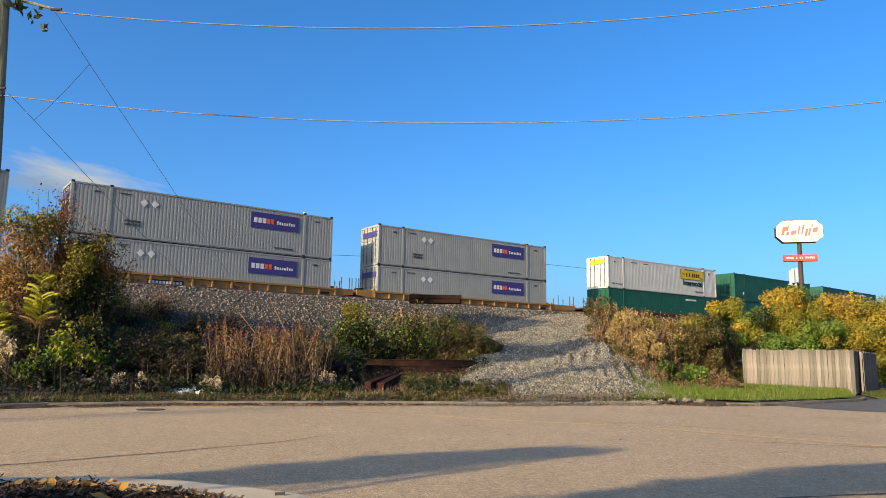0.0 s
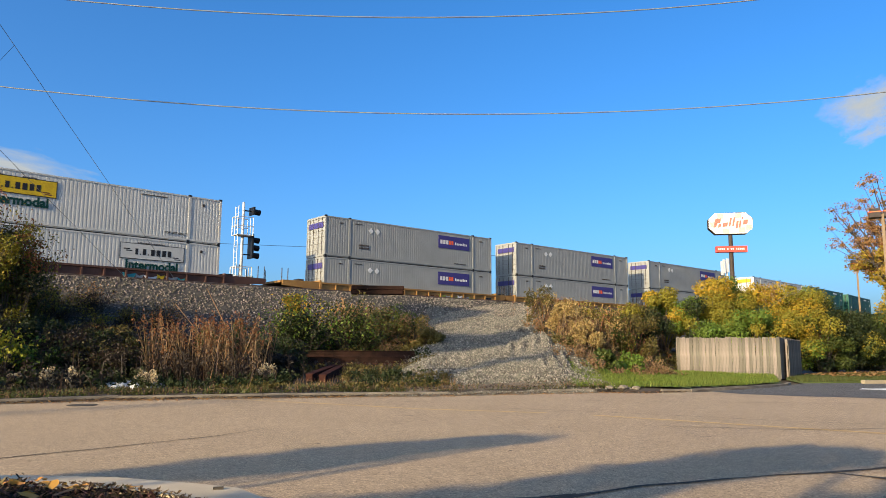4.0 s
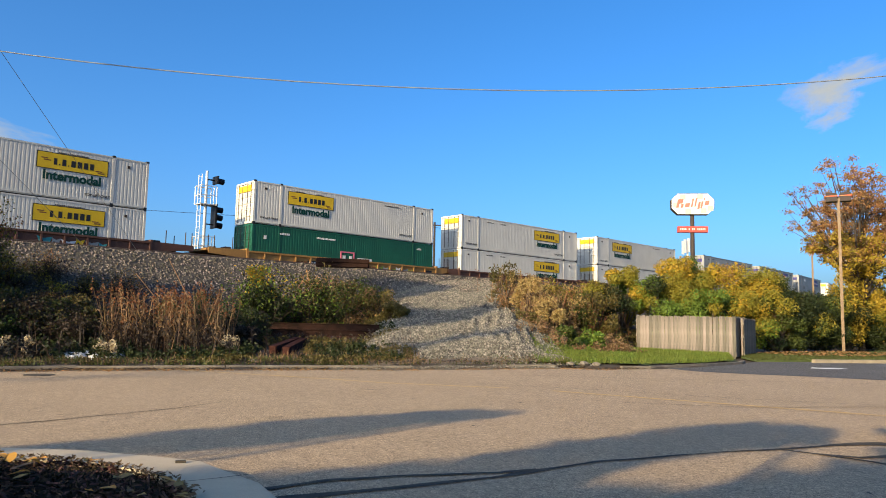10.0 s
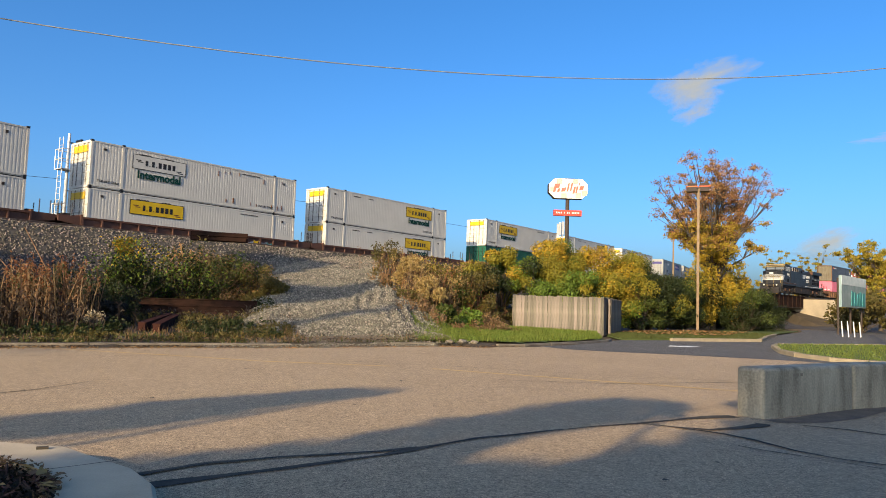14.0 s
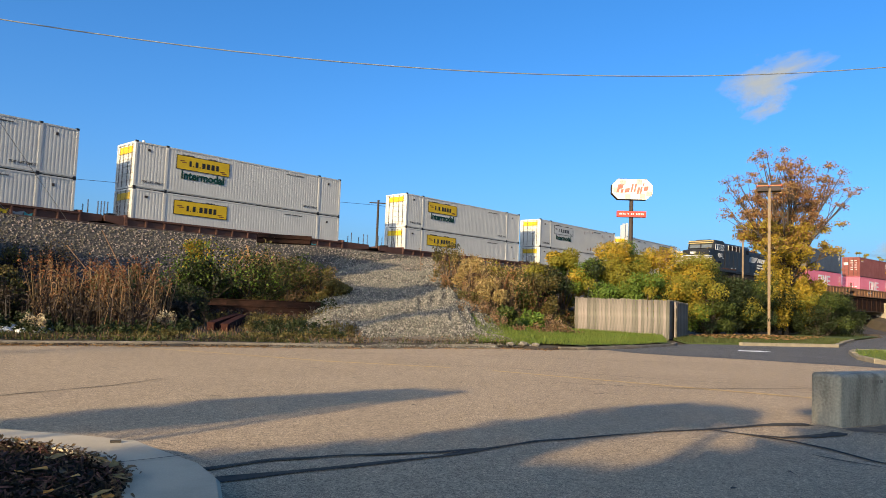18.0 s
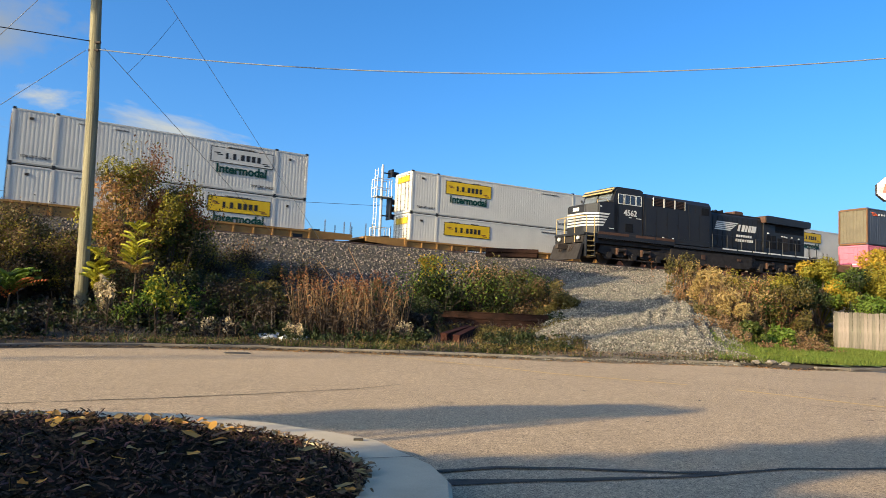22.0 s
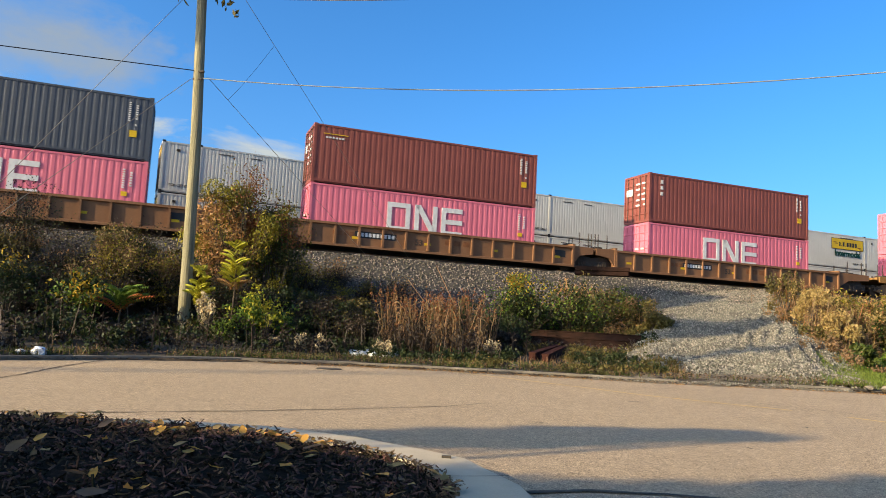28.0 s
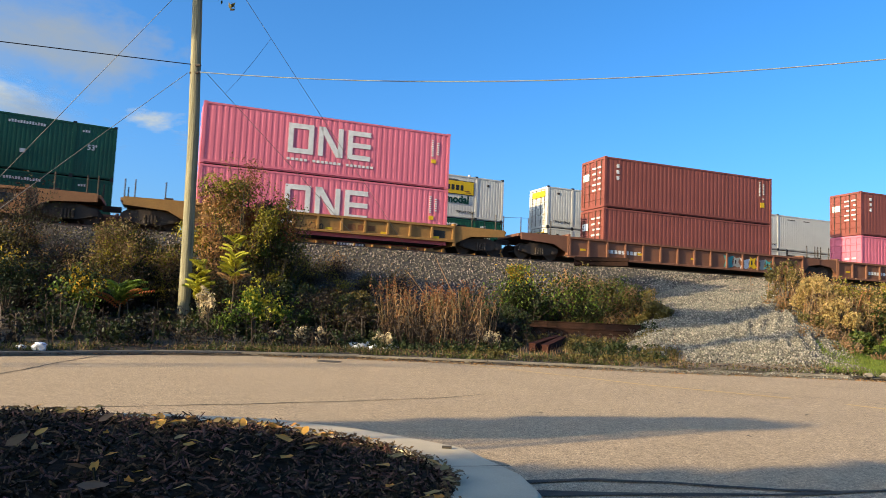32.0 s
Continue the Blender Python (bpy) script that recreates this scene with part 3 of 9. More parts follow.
def container_meshes(kind):
    """body, frame, doors, castings of one kind: '53' or '40'."""
    L, W, H = (16.154, 2.59, 2.88) if kind[:2] == "53" else (12.19, 2.44, 2.88)
    paint = M[kind[2:] + "_steel"]

    def frame_():
        bm = bmesh.new()
        for y in (-W / 2, W / 2 - 0.09):
            inset = 0.05 if y < 0 else -0.05
            box(bm, -L / 2, L / 2, y + inset, y + 0.09 + inset, 0.0, 0.06)
            box(bm, -L / 2, L / 2, y, y + 0.09, 0.06, 0.17)
            box(bm, -L / 2, L / 2, y, y + 0.09, H - 0.11, H - 0.02)
            for x in (-L / 2, L / 2 - 0.14):
                box(bm, x, x + 0.14, y - 0.002, y + 0.092, 0.17, H - 0.11)
            if kind[:2] == "53":
                for x in (-6.096, 6.096 - 0.16):
                    box(bm, x, x + 0.16, y - 0.002, y + 0.092, 0.17, H - 0.11)
        for x in (-L / 2, L / 2 - 0.1):
            for z, h in ((0, 0.17), (H - 0.14, 0.14)):
                box(bm, x, x + 0.1, -W / 2 + 0.09, W / 2 - 0.09, z, z + h)
        return mesh_of("frame", bm, paint)

    def end(side):
        """One door leaf: a single sheet folded into level ribs."""
        bm = bmesh.new()
        y0, y1 = (-W / 2 + 0.09, -0.012) if side < 0 else (0.012, W / 2 - 0.09)
        prof = [(0.0, 0.17)]
        for k in range(5):
            z = 0.45 + k * 0.45
            prof += [(0.0, z), (-0.03, z + 0.03), (-0.03, z + 0.09), (0.0, z + 0.12)]
        prof.append((0.0, H - 0.14))
        lo = [bm.verts.new((-L / 2 + 0.045 + d, y0, z)) for d, z in prof]
        hi = [bm.verts.new((-L / 2 + 0.045 + d, y1, z)) for d, z in prof]
        for i in range(len(prof) - 1):
            bm.faces.new((lo[i], lo[i + 1], hi[i + 1], hi[i]))
        return mesh_of("door", bm, paint)

    def bar():
        bm = bmesh.new()
        tube(bm, (-L / 2 - 0.005, 0, 0.12), (-L / 2 - 0.005, 0, H - 0.1), 0.022, n=6)
        return mesh_of("lock_bar", bm, M["undergear"] if kind[2:] != "pink" else paint)

    def casting():
        bm = bmesh.new()
        box(bm, 0, 0.175, 0, 0.162, 0, 0.12)
        return mesh_of("corner_casting", bm, M["black_panel"] if kind[:2] == "53" else paint)

    def front():
        bm = bmesh.new()
        lo, hi, n = [], [], 9
        for k in range(n):
            y = -W / 2 + 0.09 + k * (W - 0.18) / n
            for u, d in ((0, 0), (0.35, 0), (0.5, 0.035), (0.85, 0.035)):
                lo.append(bm.verts.new((L / 2 - 0.03 - d, y + u * (W - 0.18) / n, 0.17)))
                hi.append(bm.verts.new((L / 2 - 0.03 - d, y + u * (W - 0.18) / n, H - 0.14)))
        for i in range(len(lo) - 1):
            bm.faces.new((lo[i], lo[i + 1], hi[i + 1], hi[i]))
        return mesh_of("front_wall", bm, paint)

    def wall(side):
        bm = bmesh.new()
        corrugated(bm, L - 0.24, 0.16, H - 0.1, side * (W / 2 - 0.02), side, 0.205 if kind[:2] == "53" else 0.285, 0.0055 if kind[:2] == "53" else 0.009)
        return mesh_of("side_wall", bm, paint)

    def roof():
        bm = bmesh.new()
        box(bm, -L / 2 + 0.02, L / 2 - 0.02, -W / 2 + 0.08, W / 2 - 0.08, H - 0.1, H - 0.02)
        return mesh_of("roof", bm, paint)

    def base():
        bm = bmesh.new()
        box(bm, -L / 2 + 0.02, L / 2 - 0.02, -W / 2 + 0.08, W / 2 - 0.08, 0.05, 0.16)
        return mesh_of("floor", bm, M["undergear"])

    def tan_end():
        """A closed end of upright ribs, as on the slate box."""
        bm = bmesh.new()
        lo, hi, n = [], [], 8
        for k in range(n):
            y = -W / 2 + 0.09 + k * (W - 0.18) / n
            for u, d in ((0, 0), (0.4, 0), (0.5, 0.035), (0.9, 0.035)):
                lo.append(bm.verts.new((-L / 2 + 0.03 + d, y + u * (W - 0.18) / n, 0.17)))
                hi.append(bm.verts.new((-L / 2 + 0.03 + d, y + u * (W - 0.18) / n, H - 0.14)))
        for i in range(len(lo) - 1):
            bm.faces.new((lo[i], lo[i + 1], hi[i + 1], hi[i]))
        return mesh_of("end_wall", bm, M["tan_steel"])

    def end_frame():
        bm = bmesh.new()
        for y in (-W / 2 - 0.003, W / 2 - 0.097):
            box(bm, -L / 2 - 0.006, -L / 2 + 0.1, y, y + 0.1, 0.12, H - 0.11)
        for z in (0.0, H - 0.13):
            box(bm, -L / 2 - 0.006, -L / 2 + 0.09, -W / 2 + 0.1, W / 2 - 0.1, z, z + 0.14)
        return mesh_of("end_frame", bm, M["rust_tan"])

    g = lambda key, f: shared((kind, key), f)
    ys = (-W / 2 - 0.004, W / 2 - 0.158)
    xs = [-L / 2, L / 2 - 0.17] + ([-6.096, 6.096 - 0.18] if kind[:2] == "53" else [])
    zs = (-0.005, H - 0.075) if kind[:2] == "53" else (-0.005, H - 0.11)
    out = [("side_wall", g("wall-", lambda: wall(-1)), None), ("side_wall", g("wall+", lambda: wall(1)), None), ("roof", g("roof", roof), None), ("floor", g("floor", base), None), ("frame", g("frame", frame_), None),
           ("door", g("door-", lambda: end(-1)), None), ("door", g("door+", lambda: end(1)), None), ("front_wall", g("front", front), None)]
    if kind[2:] == "blue":
        out = [o for o in out if o[0] != "door"] + [("end_wall", g("tan", tan_end), None), ("end_frame", g("tanframe", end_frame), None)]
    else:
        out += [("lock_bar", g("bar", bar), (0, y, 0)) for y in (-0.85, -0.35, 0.35, 0.85)]
    out += [("corner_casting", g("casting", casting), (x, ys[0], z)) for x in xs for z in zs]
    return out


def plate(parent, name, x0, x1, z0, z1, y, material, label=""):
    def build():
        bm = bmesh.new()
        box(bm, x0, x1, y - 0.004, y + 0.02, z0, z1)
        return mesh_of(name, bm, material)
    return part(name, shared((name, x0, x1, z0, z1, y, material.name), build), None, parent, label)


def lettering(parent, text, size, x, z, y, material, shear=0.0, bold=0.018):
    ob = part("lettering", shared((text, size, material.name, shear), lambda: words(text, size, material, shear=shear, bold=bold)), None, parent)
    ob.location = (x, y, z)
    return ob


def haul_logo(parent, x, y, style, word=True):
    """The haulier's panel: a plate with dark bars, above the green word."""
    panel, ink = (M["yellow_decal"], M["rust"]) if style == "y" else (M["white_steel"], M["black_panel"])
    plate(parent, "logo_panel", x - 1.87, x + 1.87, 1.6, 2.48, y, panel, "yellow logo panel" if style == "y" else "outlined white logo panel")
    for a in ((x - 1.9, x + 1.9, 2.47, 2.505), (x - 1.9, x + 1.9, 1.575, 1.61), (x - 1.9, x - 1.865, 1.575, 2.505), (x + 1.865, x + 1.9, 1.575, 2.505)):
        plate(parent, "logo_border", *a, y - 0.004, M["black_panel"])
    at = x - 1.02
    for w, h in ((0.16, 0.36), (0.06, 0.07), (0.2, 0.36), (0.06, 0.07), (0.23, 0.36), (0.23, 0.36), (0.23, 0.36), (0.21, 0.36)):
        plate(parent, "logo_bar", at, at + w, 1.84, 1.84 + h, y - 0.006, M["black_panel"])
        at += w + 0.105
    for dx, dz in ((-1.68, 2.12), (-1.55, 2.02), (1.2, 1.8), (1.32, 1.7)):
        plate(parent, "logo_stroke", x + dx, x + dx + 0.36, dz, dz + 0.06, y - 0.006, ink)
    if word:
        lettering(parent, "Intermodal", 0.7, x, 1.22, y - 0.008, M["green_decal"], 0.0, 0.04)


def ring_logo(parent, cx, z0, h, y, low=False):
    """Three big white plain shapes, as on the pink boxes."""
    w, t = h * 0.84, h * 0.165
    x = cx - 1.68 * w
    m = M["white_decal"]
    for a in ((x, x + t, z0, z0 + h), (x + w - t, x + w, z0, z0 + h), (x + t, x + w - t, z0 + h - t, z0 + h), (x + t, x + w - t, z0, z0 + t)):
        plate(parent, "logo_shape", *a, y, m)
    x += w * 1.2
    for a in ((x, x + t, z0, z0 + h), (x + w - t, x + w, z0, z0 + h)):
        plate(parent, "logo_shape", *a, y, m)
    def slant():
        bm = bmesh.new()
        prism(bm, ((0, h), (t * 1.3, h), (w, 0), (w - t * 1.3, 0)), -0.004, 0.02)
        return mesh_of("logo_shape", bm, m)
    ob = part("logo_shape", shared(("slant", h), slant), None, parent)
    ob.location = (x, y, z0)
    x += w * 1.2
    plate(parent, "logo_shape", x, x + t, z0, z0 + h, y, m)
    for z in (z0, z0 + (h - t) / 2, z0 + h - t):
        plate(parent, "logo_shape", x + t, x + w * 0.95, z, z + t, y, m)


def marks(parent, rows, y, m):
    """Small rows of markings that cannot be read, each row one part of short strokes."""
    for x, z, w, h in rows:
        def row(x=x, z=z, w=w, h=h):
            bm = bmesh.new()
            if w >= h:
                n = max(1, int(w / max(0.09, h * 0.85)))
                for k in range(n):
                    box(bm, x + k * w / n, x + (k + 0.62) * w / n, y - 0.004, y + 0.02, z, z + h * (1.0 if k % 3 else 0.8))
            else:
                n = max(1, int(h / max(0.09, w * 1.0)))
                for k in range(n):
                    box(bm, x, x + w, y - 0.004, y + 0.02, z + k * h / n, z + (k + 0.62) * h / n)
            return mesh_of("marking", bm, m)
        part("marking", shared(("marking", x, z, w, h, y, m.name), row), None, parent)


LABELS = {"white": "white corrugated 53-foot container with a yellow haulier panel", "grey": "grey corrugated 53-foot container with a purple panel", "green": "dark green corrugated 53-foot container",
          "pink": "bright pink corrugated 40-foot container with white shapes", "brown": "brown-red corrugated 40-foot container", "blue": "slate blue corrugated 40-foot container with rusty ends"}


def container(kind, colour, logo="", where=0.0):
    """A container whose base centre is its origin; the near side faces -y, the doors -x."""
    c = thing("shipping_container", LABELS[colour], "container", group="containers on the train")
    for name, me, at in container_meshes(kind + colour):
        ob = part(name, me, None, c)
        if at:
            ob.location = at
    W = 2.59 if kind == "53" else 2.44
    L = 16.154 if kind == "53" else 12.19
    y = -W / 2 - 0.006
    if logo in ("y", "o", "yp"):
        haul_logo(c, where, y, "o" if logo == "o" else "y", logo != "yp")
        lettering(c, "TOP LIFT ONLY", 0.2, -6.9, 0.42, y, M["black_panel"])
        lettering(c, "TOP LIFT ONLY", 0.2, 5.2, 0.42, y, M["black_panel"])
        marks(c, ((-5.0, 2.5, 0.9, 0.07), (-7.3, 2.35, 0.2, 0.22), (3.0, 2.52, 1.6, 0.06), (6.8, 2.3, 0.25, 0.2), (-3.2, 2.5, 0.7, 0.07)), y, M["undergear"])
        if logo == "o" and where < 0:
            rs = random.Random(5)
            for k in range(16):
                x, z, d = rs.uniform(0.5, 7.6), rs.choice((0.3, 0.34, 2.1, 2.35)), rs.uniform(0.12, 0.4)
                plate(c, "rust_streak", x, x + rs.uniform(0.03, 0.07), z, z + d, y + 0.002, M["rust"], "thin rust streak")
        plate(c, "door_panel", -L / 2 - 0.0, -L / 2 + 0.001, 2.3, 2.31, 0, M["yellow_decal"])
        def plaque():
            bm = bmesh.new()
            box(bm, -L / 2 - 0.012, -L / 2 + 0.02, -0.9, 0.9, 2.2, 2.62)
            return mesh_of("door_plaque", bm, M["yellow_decal"])
        part("door_plaque", shared("door_plaque", plaque), None, c, "yellow plaque on the doors")
    if logo == "p":
        plate(c, "logo_panel", where - 1.65, where + 1.65, 1.55, 2.55, y, M["purple_decal"], "purple logo panel")
        for k in range(3):
            plate(c, "logo_bar", where - 1.45 + k * 0.3, where - 1.22 + k * 0.3, 1.88, 2.2, y - 0.006, M["white_decal"])
        for k in range(2):
            plate(c, "logo_bar", where - 0.55 + k * 0.27, where - 0.36 + k * 0.27, 1.88, 2.2, y - 0.006, M["orange_decal"])
        for k in range(8):
            plate(c, "logo_bar", where + 0.12 + k * 0.165, where + 0.22 + k * 0.165, 1.9, 2.12 if k in (0, 5) else 2.06, y - 0.006, M["white_decal"])
        def band():
            bm = bmesh.new()
            box(bm, -L / 2 - 0.012, -L / 2 + 0.02, -1.0, 1.0, 2.05, 2.45)
            return mesh_of("door_plaque", bm, M["purple_decal"])
        part("door_plaque", shared("purple_plaque", band), None, c, "purple plaque on the doors")
        for x in (-4.2, -3.6):
            def dia():
                bm = bmesh.new()
                prism(bm, ((-0.22, 0), (0, -0.22), (0.22, 0), (0, 0.22)), -0.004, 0.02)
                return mesh_of("hazard_plate", bm, M["white_decal"])
            ob = part("hazard_plate", shared("dia", dia), None, c, "white diamond plate")
            ob.location = (x, y, 2.15)
        marks(c, ((-5.2, 0.95, 0.9, 0.12), (-5.2, 0.75, 0.9, 0.12), (3.9, 0.35, 1.3, 0.08), (-6.9, 2.4, 0.35, 0.1), (6.7, 2.4, 0.4, 0.1), (-5.6, 2.5, 0.7, 0.06)), y, M["undergear"])
    if logo == "hub":
        for k, (a, b, z0, z1) in enumerate(((-0.75, -0.5, 0.5, 1.3), (-0.15, 0.1, 0.5, 1.3), (-0.5, -0.15, 0.8, 1.0), (-0.95, -0.85, 0.45, 1.5), (0.2, 0.3, 0.45, 1.5), (-0.95, 0.3, 1.5, 1.6))):
            plate(c, "logo_shape", a, b, z0, z1, y, M["white_decal"] if k < 3 else M["pink_steel"])
        plate(c, "logo_shape", 0.6, 1.9, 0.9, 1.2, y, M["white_decal"])
        plate(c, "logo_shape", 0.6, 2.2, 0.45, 0.7, y, M["white_decal"])
        marks(c, ((-3.0, 2.3, 1.6, 0.12), (-6.0, 2.3, 0.8, 0.14), (6.4, 2.3, 0.5, 0.14), (-7.2, 1.9, 0.3, 0.3)), y, M["white_decal"])
    if logo == "g":
        marks(c, ((3.0, 2.4, 1.7, 0.15), (6.4, 2.4, 0.4, 0.12), (-6.5, 0.7, 0.3, 0.3), (3.6, 0.9, 0.4, 0.25)), y, M["white_decal"])
        lettering(c, "53'", 0.4, 6.9, 1.6, y, M["white_decal"])
    if logo == "ring":
        ring_logo(c, -0.15, 0.9, 1.44, y)
        marks(c, ((5.1, 1.6, 0.1, 0.9), (5.4, 1.7, 0.1, 0.7), (5.4, 0.5, 0.12, 0.5)), y, M["white_decal"])
        plate(c, "warning_sticker", 5.1, 5.35, 1.25, 1.45, y, M["yellow_decal"])
    if logo == "ring2":
        ring_logo(c, -0.15, 0.94, 1.44, y)
        marks(c, [(-2.2 + k * 0.205, 0.58, 0.14, 0.19) for k in range(21) if k not in (5, 13)] + [(5.1, 1.6, 0.1, 0.9), (5.4, 1.7, 0.1, 0.7)], y, M["white_decal"])
        plate(c, "warning_sticker", 5.1, 5.35, 1.25, 1.45, y, M["yellow_decal"])
    if logo in ("tex", "glob", "nyk"):
        if logo == "tex":
            marks(c, ((-5.3, 2.3, 0.25, 0.25), (-5.3, 1.95, 0.25, 0.25), (-5.3, 1.6, 0.25, 0.25)), y, M["white_decal"])
        if logo == "glob":
            marks(c, [(-5.5 + k * 0.16, 2.2, 0.11, 0.13) for k in range(6)], y, M["white_decal"])
            plate(c, "logo_stroke", -5.6, -4.4, 2.4, 2.44, y, M["yellow_decal"])
        if logo == "nyk":
            marks(c, [(-5.4 + k * 0.33, 2.35, 0.25, 0.2) for k in range(2, 5)] + [(-3.65, 2.36, 0.6, 0.06)], y, M["white_decal"])
            marks(c, ((-5.6, 2.5, 0.6, 0.06), (-5.5, 2.4, 0.6, 0.06), (-5.4, 2.3, 0.6, 0.06)), y, M["orange_decal"])
        marks(c, ((5.1, 1.7, 0.09, 0.9), (5.4, 1.8, 0.09, 0.7), (5.4, 1.5, 0.12, 0.1)), y, M["white_decal"])
        plate(c, "warning_sticker", 5.2, 5.5, 1.0, 1.3, y, M["yellow_decal"])
    if colour in ("pink", "brown"):
        def door_mark(y0, y1, z0, z1):
            bm = bmesh.new()
            box(bm, -L / 2 - 0.004, -L / 2 + 0.03, y0, y1, z0, z1)
            return mesh_of("door_marking", bm, M["white_decal"])
        spots = [(yy + 0.05, yy + (0.4 if (k + j) % 3 else 0.25), 1.0 + k * 0.32, 1.1 + k * 0.32) for k in range(5) for j, yy in enumerate((-0.9, -0.35))]
        for s in (spots + [(0.4, 1.0, 1.7, 2.1)] if colour == "brown" else spots[1:4]):
            part("door_marking", shared(("doormark", L, s), lambda: door_mark(*s)), None, c)
    return c


def well_car(L, paint, left, right, tone):
    """One well unit for a box of length L: two side sills, floor, bulkheads and a bogie platform at each end; left and right: platform lengths."""
    key = ("well", L, paint.name, left, right)
    car = thing("well_car", tone, "freight wagon", group="well cars of the train")
    h = L / 2 + 0.35
    low = 0.5 if L < 13 else 0.2

    def sill(sgn):
        bm = bmesh.new()
        prof = ((1.32, low), (1.53, low), (1.53, low + 0.1), (1.42, low + 0.13), (1.42, 1.2), (1.52, 1.23), (1.52, 1.34), (1.32, 1.34))
        rows = [[bm.verts.new((x, sgn * y, z)) for y, z in prof] for x in (-h, h)]
        n = len(prof)
        for i in range(n):
            bm.faces.new((rows[0][i], rows[0][(i + 1) % n], rows[1][(i + 1) % n], rows[1][i]))
        bm.faces.new(rows[0][::-1])
        bm.faces.new(rows[1])
        return mesh_of("side_sill", bm, paint)

    def rib():
        bm = bmesh.new()
        prism(bm, ((-0.06, low + 0.125), (0.06, low + 0.125), (0.045, 1.21), (-0.045, 1.21)), -1.525, -1.42)
        return mesh_of("sill_rib", bm, paint)

    def floor_():
        bm = bmesh.new()
        box(bm, -h, h, -1.3, 1.3, low + 0.02, low + 0.12)
        return mesh_of("well_floor", bm, M["undergear"])

    def plat(sgn, ln):
        def deck():
            bm = bmesh.new()
            a, b = sorted((sgn * (h + 0.08), sgn * (h + ln)))
            box(bm, a, b, -1.3, 1.3, 1.16, 1.3)
            return mesh_of("platform_deck", bm, paint)

        def head():
            bm = bmesh.new()
            box(bm, sgn * h - 0.07, sgn * h + 0.07, -1.5, 1.5, 0.3, 1.46)
            return mesh_of("bulkhead", bm, paint)

        def cheek(y):
            bm = bmesh.new()
            q = sgn * (h + 0.07)
            e = sgn * (h + ln * 0.96)
            prism(bm, ((q, 0.45), (q + (e - q) * 0.3, 0.86), (e, 0.98), (e, 1.34), (q, 1.36)), y, y + 0.1)
            return mesh_of("platform_cheek", bm, paint)

        def gear():
            bm = bmesh.new()
            box(bm, sgn * (h + ln * 0.3) - 0.2, sgn * (h + ln * 0.3) + 0.2, -0.35, 0.35, 1.3, 1.58)
            return mesh_of("brake_gear", bm, M["undergear"])
        for k, (name, f) in enumerate((("platform_deck", deck), ("bulkhead", head), ("platform_cheek", lambda: cheek(-1.44)), ("platform_cheek", lambda: cheek(1.34)), ("brake_gear", gear))):
            part(name, shared((*key, k, sgn), f), None, car)
        if ln > 1.2:
            def coupler():
                bm = bmesh.new()
                a, b = sorted((sgn * (h + ln), sgn * (h + ln + 0.75)))
                box(bm, a, b, -0.12, 0.12, 0.74, 1.0)
                return mesh_of("coupler", bm, M["undergear"])
            part("coupler", shared((*key, "coupler", sgn), coupler), None, car)

    def posts(sgn, ln):
        def build():
            bm = bmesh.new()
            tube(bm, (0, 0, 1.25), (0, 0, 2.15), 0.03, n=5)
            return mesh_of("handrail_post", bm, M["undergear"])
        for x, y in ((0.35, -1.25), (0.8, -1.25), (0.95, -1.25), (0.95, 1.2)):
            part("handrail_post", shared("handrail_post", build), None, car).location = (sgn * (h + ln * x), y, 0)

    def bogie(sgn, ln):
        def build():
            bm = bmesh.new()
            cx = sgn * (h + ln * 0.55)
            for y in (-1.12, 1.0):
                prism(bm, ((cx - 1.2, 0.4), (cx - 0.9, 0.33), (cx - 0.35, 0.2), (cx + 0.35, 0.2), (cx + 0.9, 0.33), (cx + 1.2, 0.4), (cx + 1.15, 0.66), (cx + 0.4, 0.86), (cx - 0.4, 0.86), (cx - 1.15, 0.66)), y, y + 0.12)
                for k in range(4):
                    tube(bm, (cx - 0.21 + 0.14 * k, y + 0.06 - 0.12 * (y < 0), 0.25), (cx - 0.21 + 0.14 * k, y + 0.06 - 0.12 * (y < 0), 0.62), 0.055, n=6)
                for dx in (-0.88, 0.88):
                    tube(bm, (cx + dx, y - 0.06, 0.44), (cx + dx, y + 0.18, 0.44), 0.13, n=8)
            box(bm, cx - 0.25, cx + 0.25, -1.0, 1.0, 0.45, 0.95)
            return mesh_of("bogie", bm, M["undergear"])
        b = part("bogie", shared((*key, "bogie", sgn), build), None, car)
        for dx in (-0.88, 0.88):
            def wheel():
                bm = bmesh.new()
                for y in (-0.8, 0.68):
                    tube(bm, (0, y, 0), (0, y + 0.12, 0), 0.42, n=20)
                tube(bm, (0, -0.8, 0), (0, 0.8, 0), 0.09, n=8)
                return mesh_of("wheelset", bm, M["undergear"])
            w = part("wheelset", shared("wheelset", wheel), None, b)
            w.location = (sgn * (h + ln * 0.55) + dx, 0, 0.42)
    part("side_sill", shared((*key, "sill-"), lambda: sill(-1)), None, car)
    part("side_sill", shared((*key, "sill+"), lambda: sill(1)), None, car)
    part("well_floor", shared((*key, "floor"), floor_), None, car)
    nr = int(2 * h / 1.15)
    for i in range(nr + 1):
        part("sill_rib", shared(("rib", paint.name, low), rib), None, car).location = (-h + 0.06 + i * (2 * h - 0.12) / nr, 0, 0)
    for sgn, ln in ((-1, left), (1, right)):
        plat(sgn, ln)
        posts(sgn, ln)
        if ln > 1.2 or sgn > 0:
            bogie(sgn, ln)
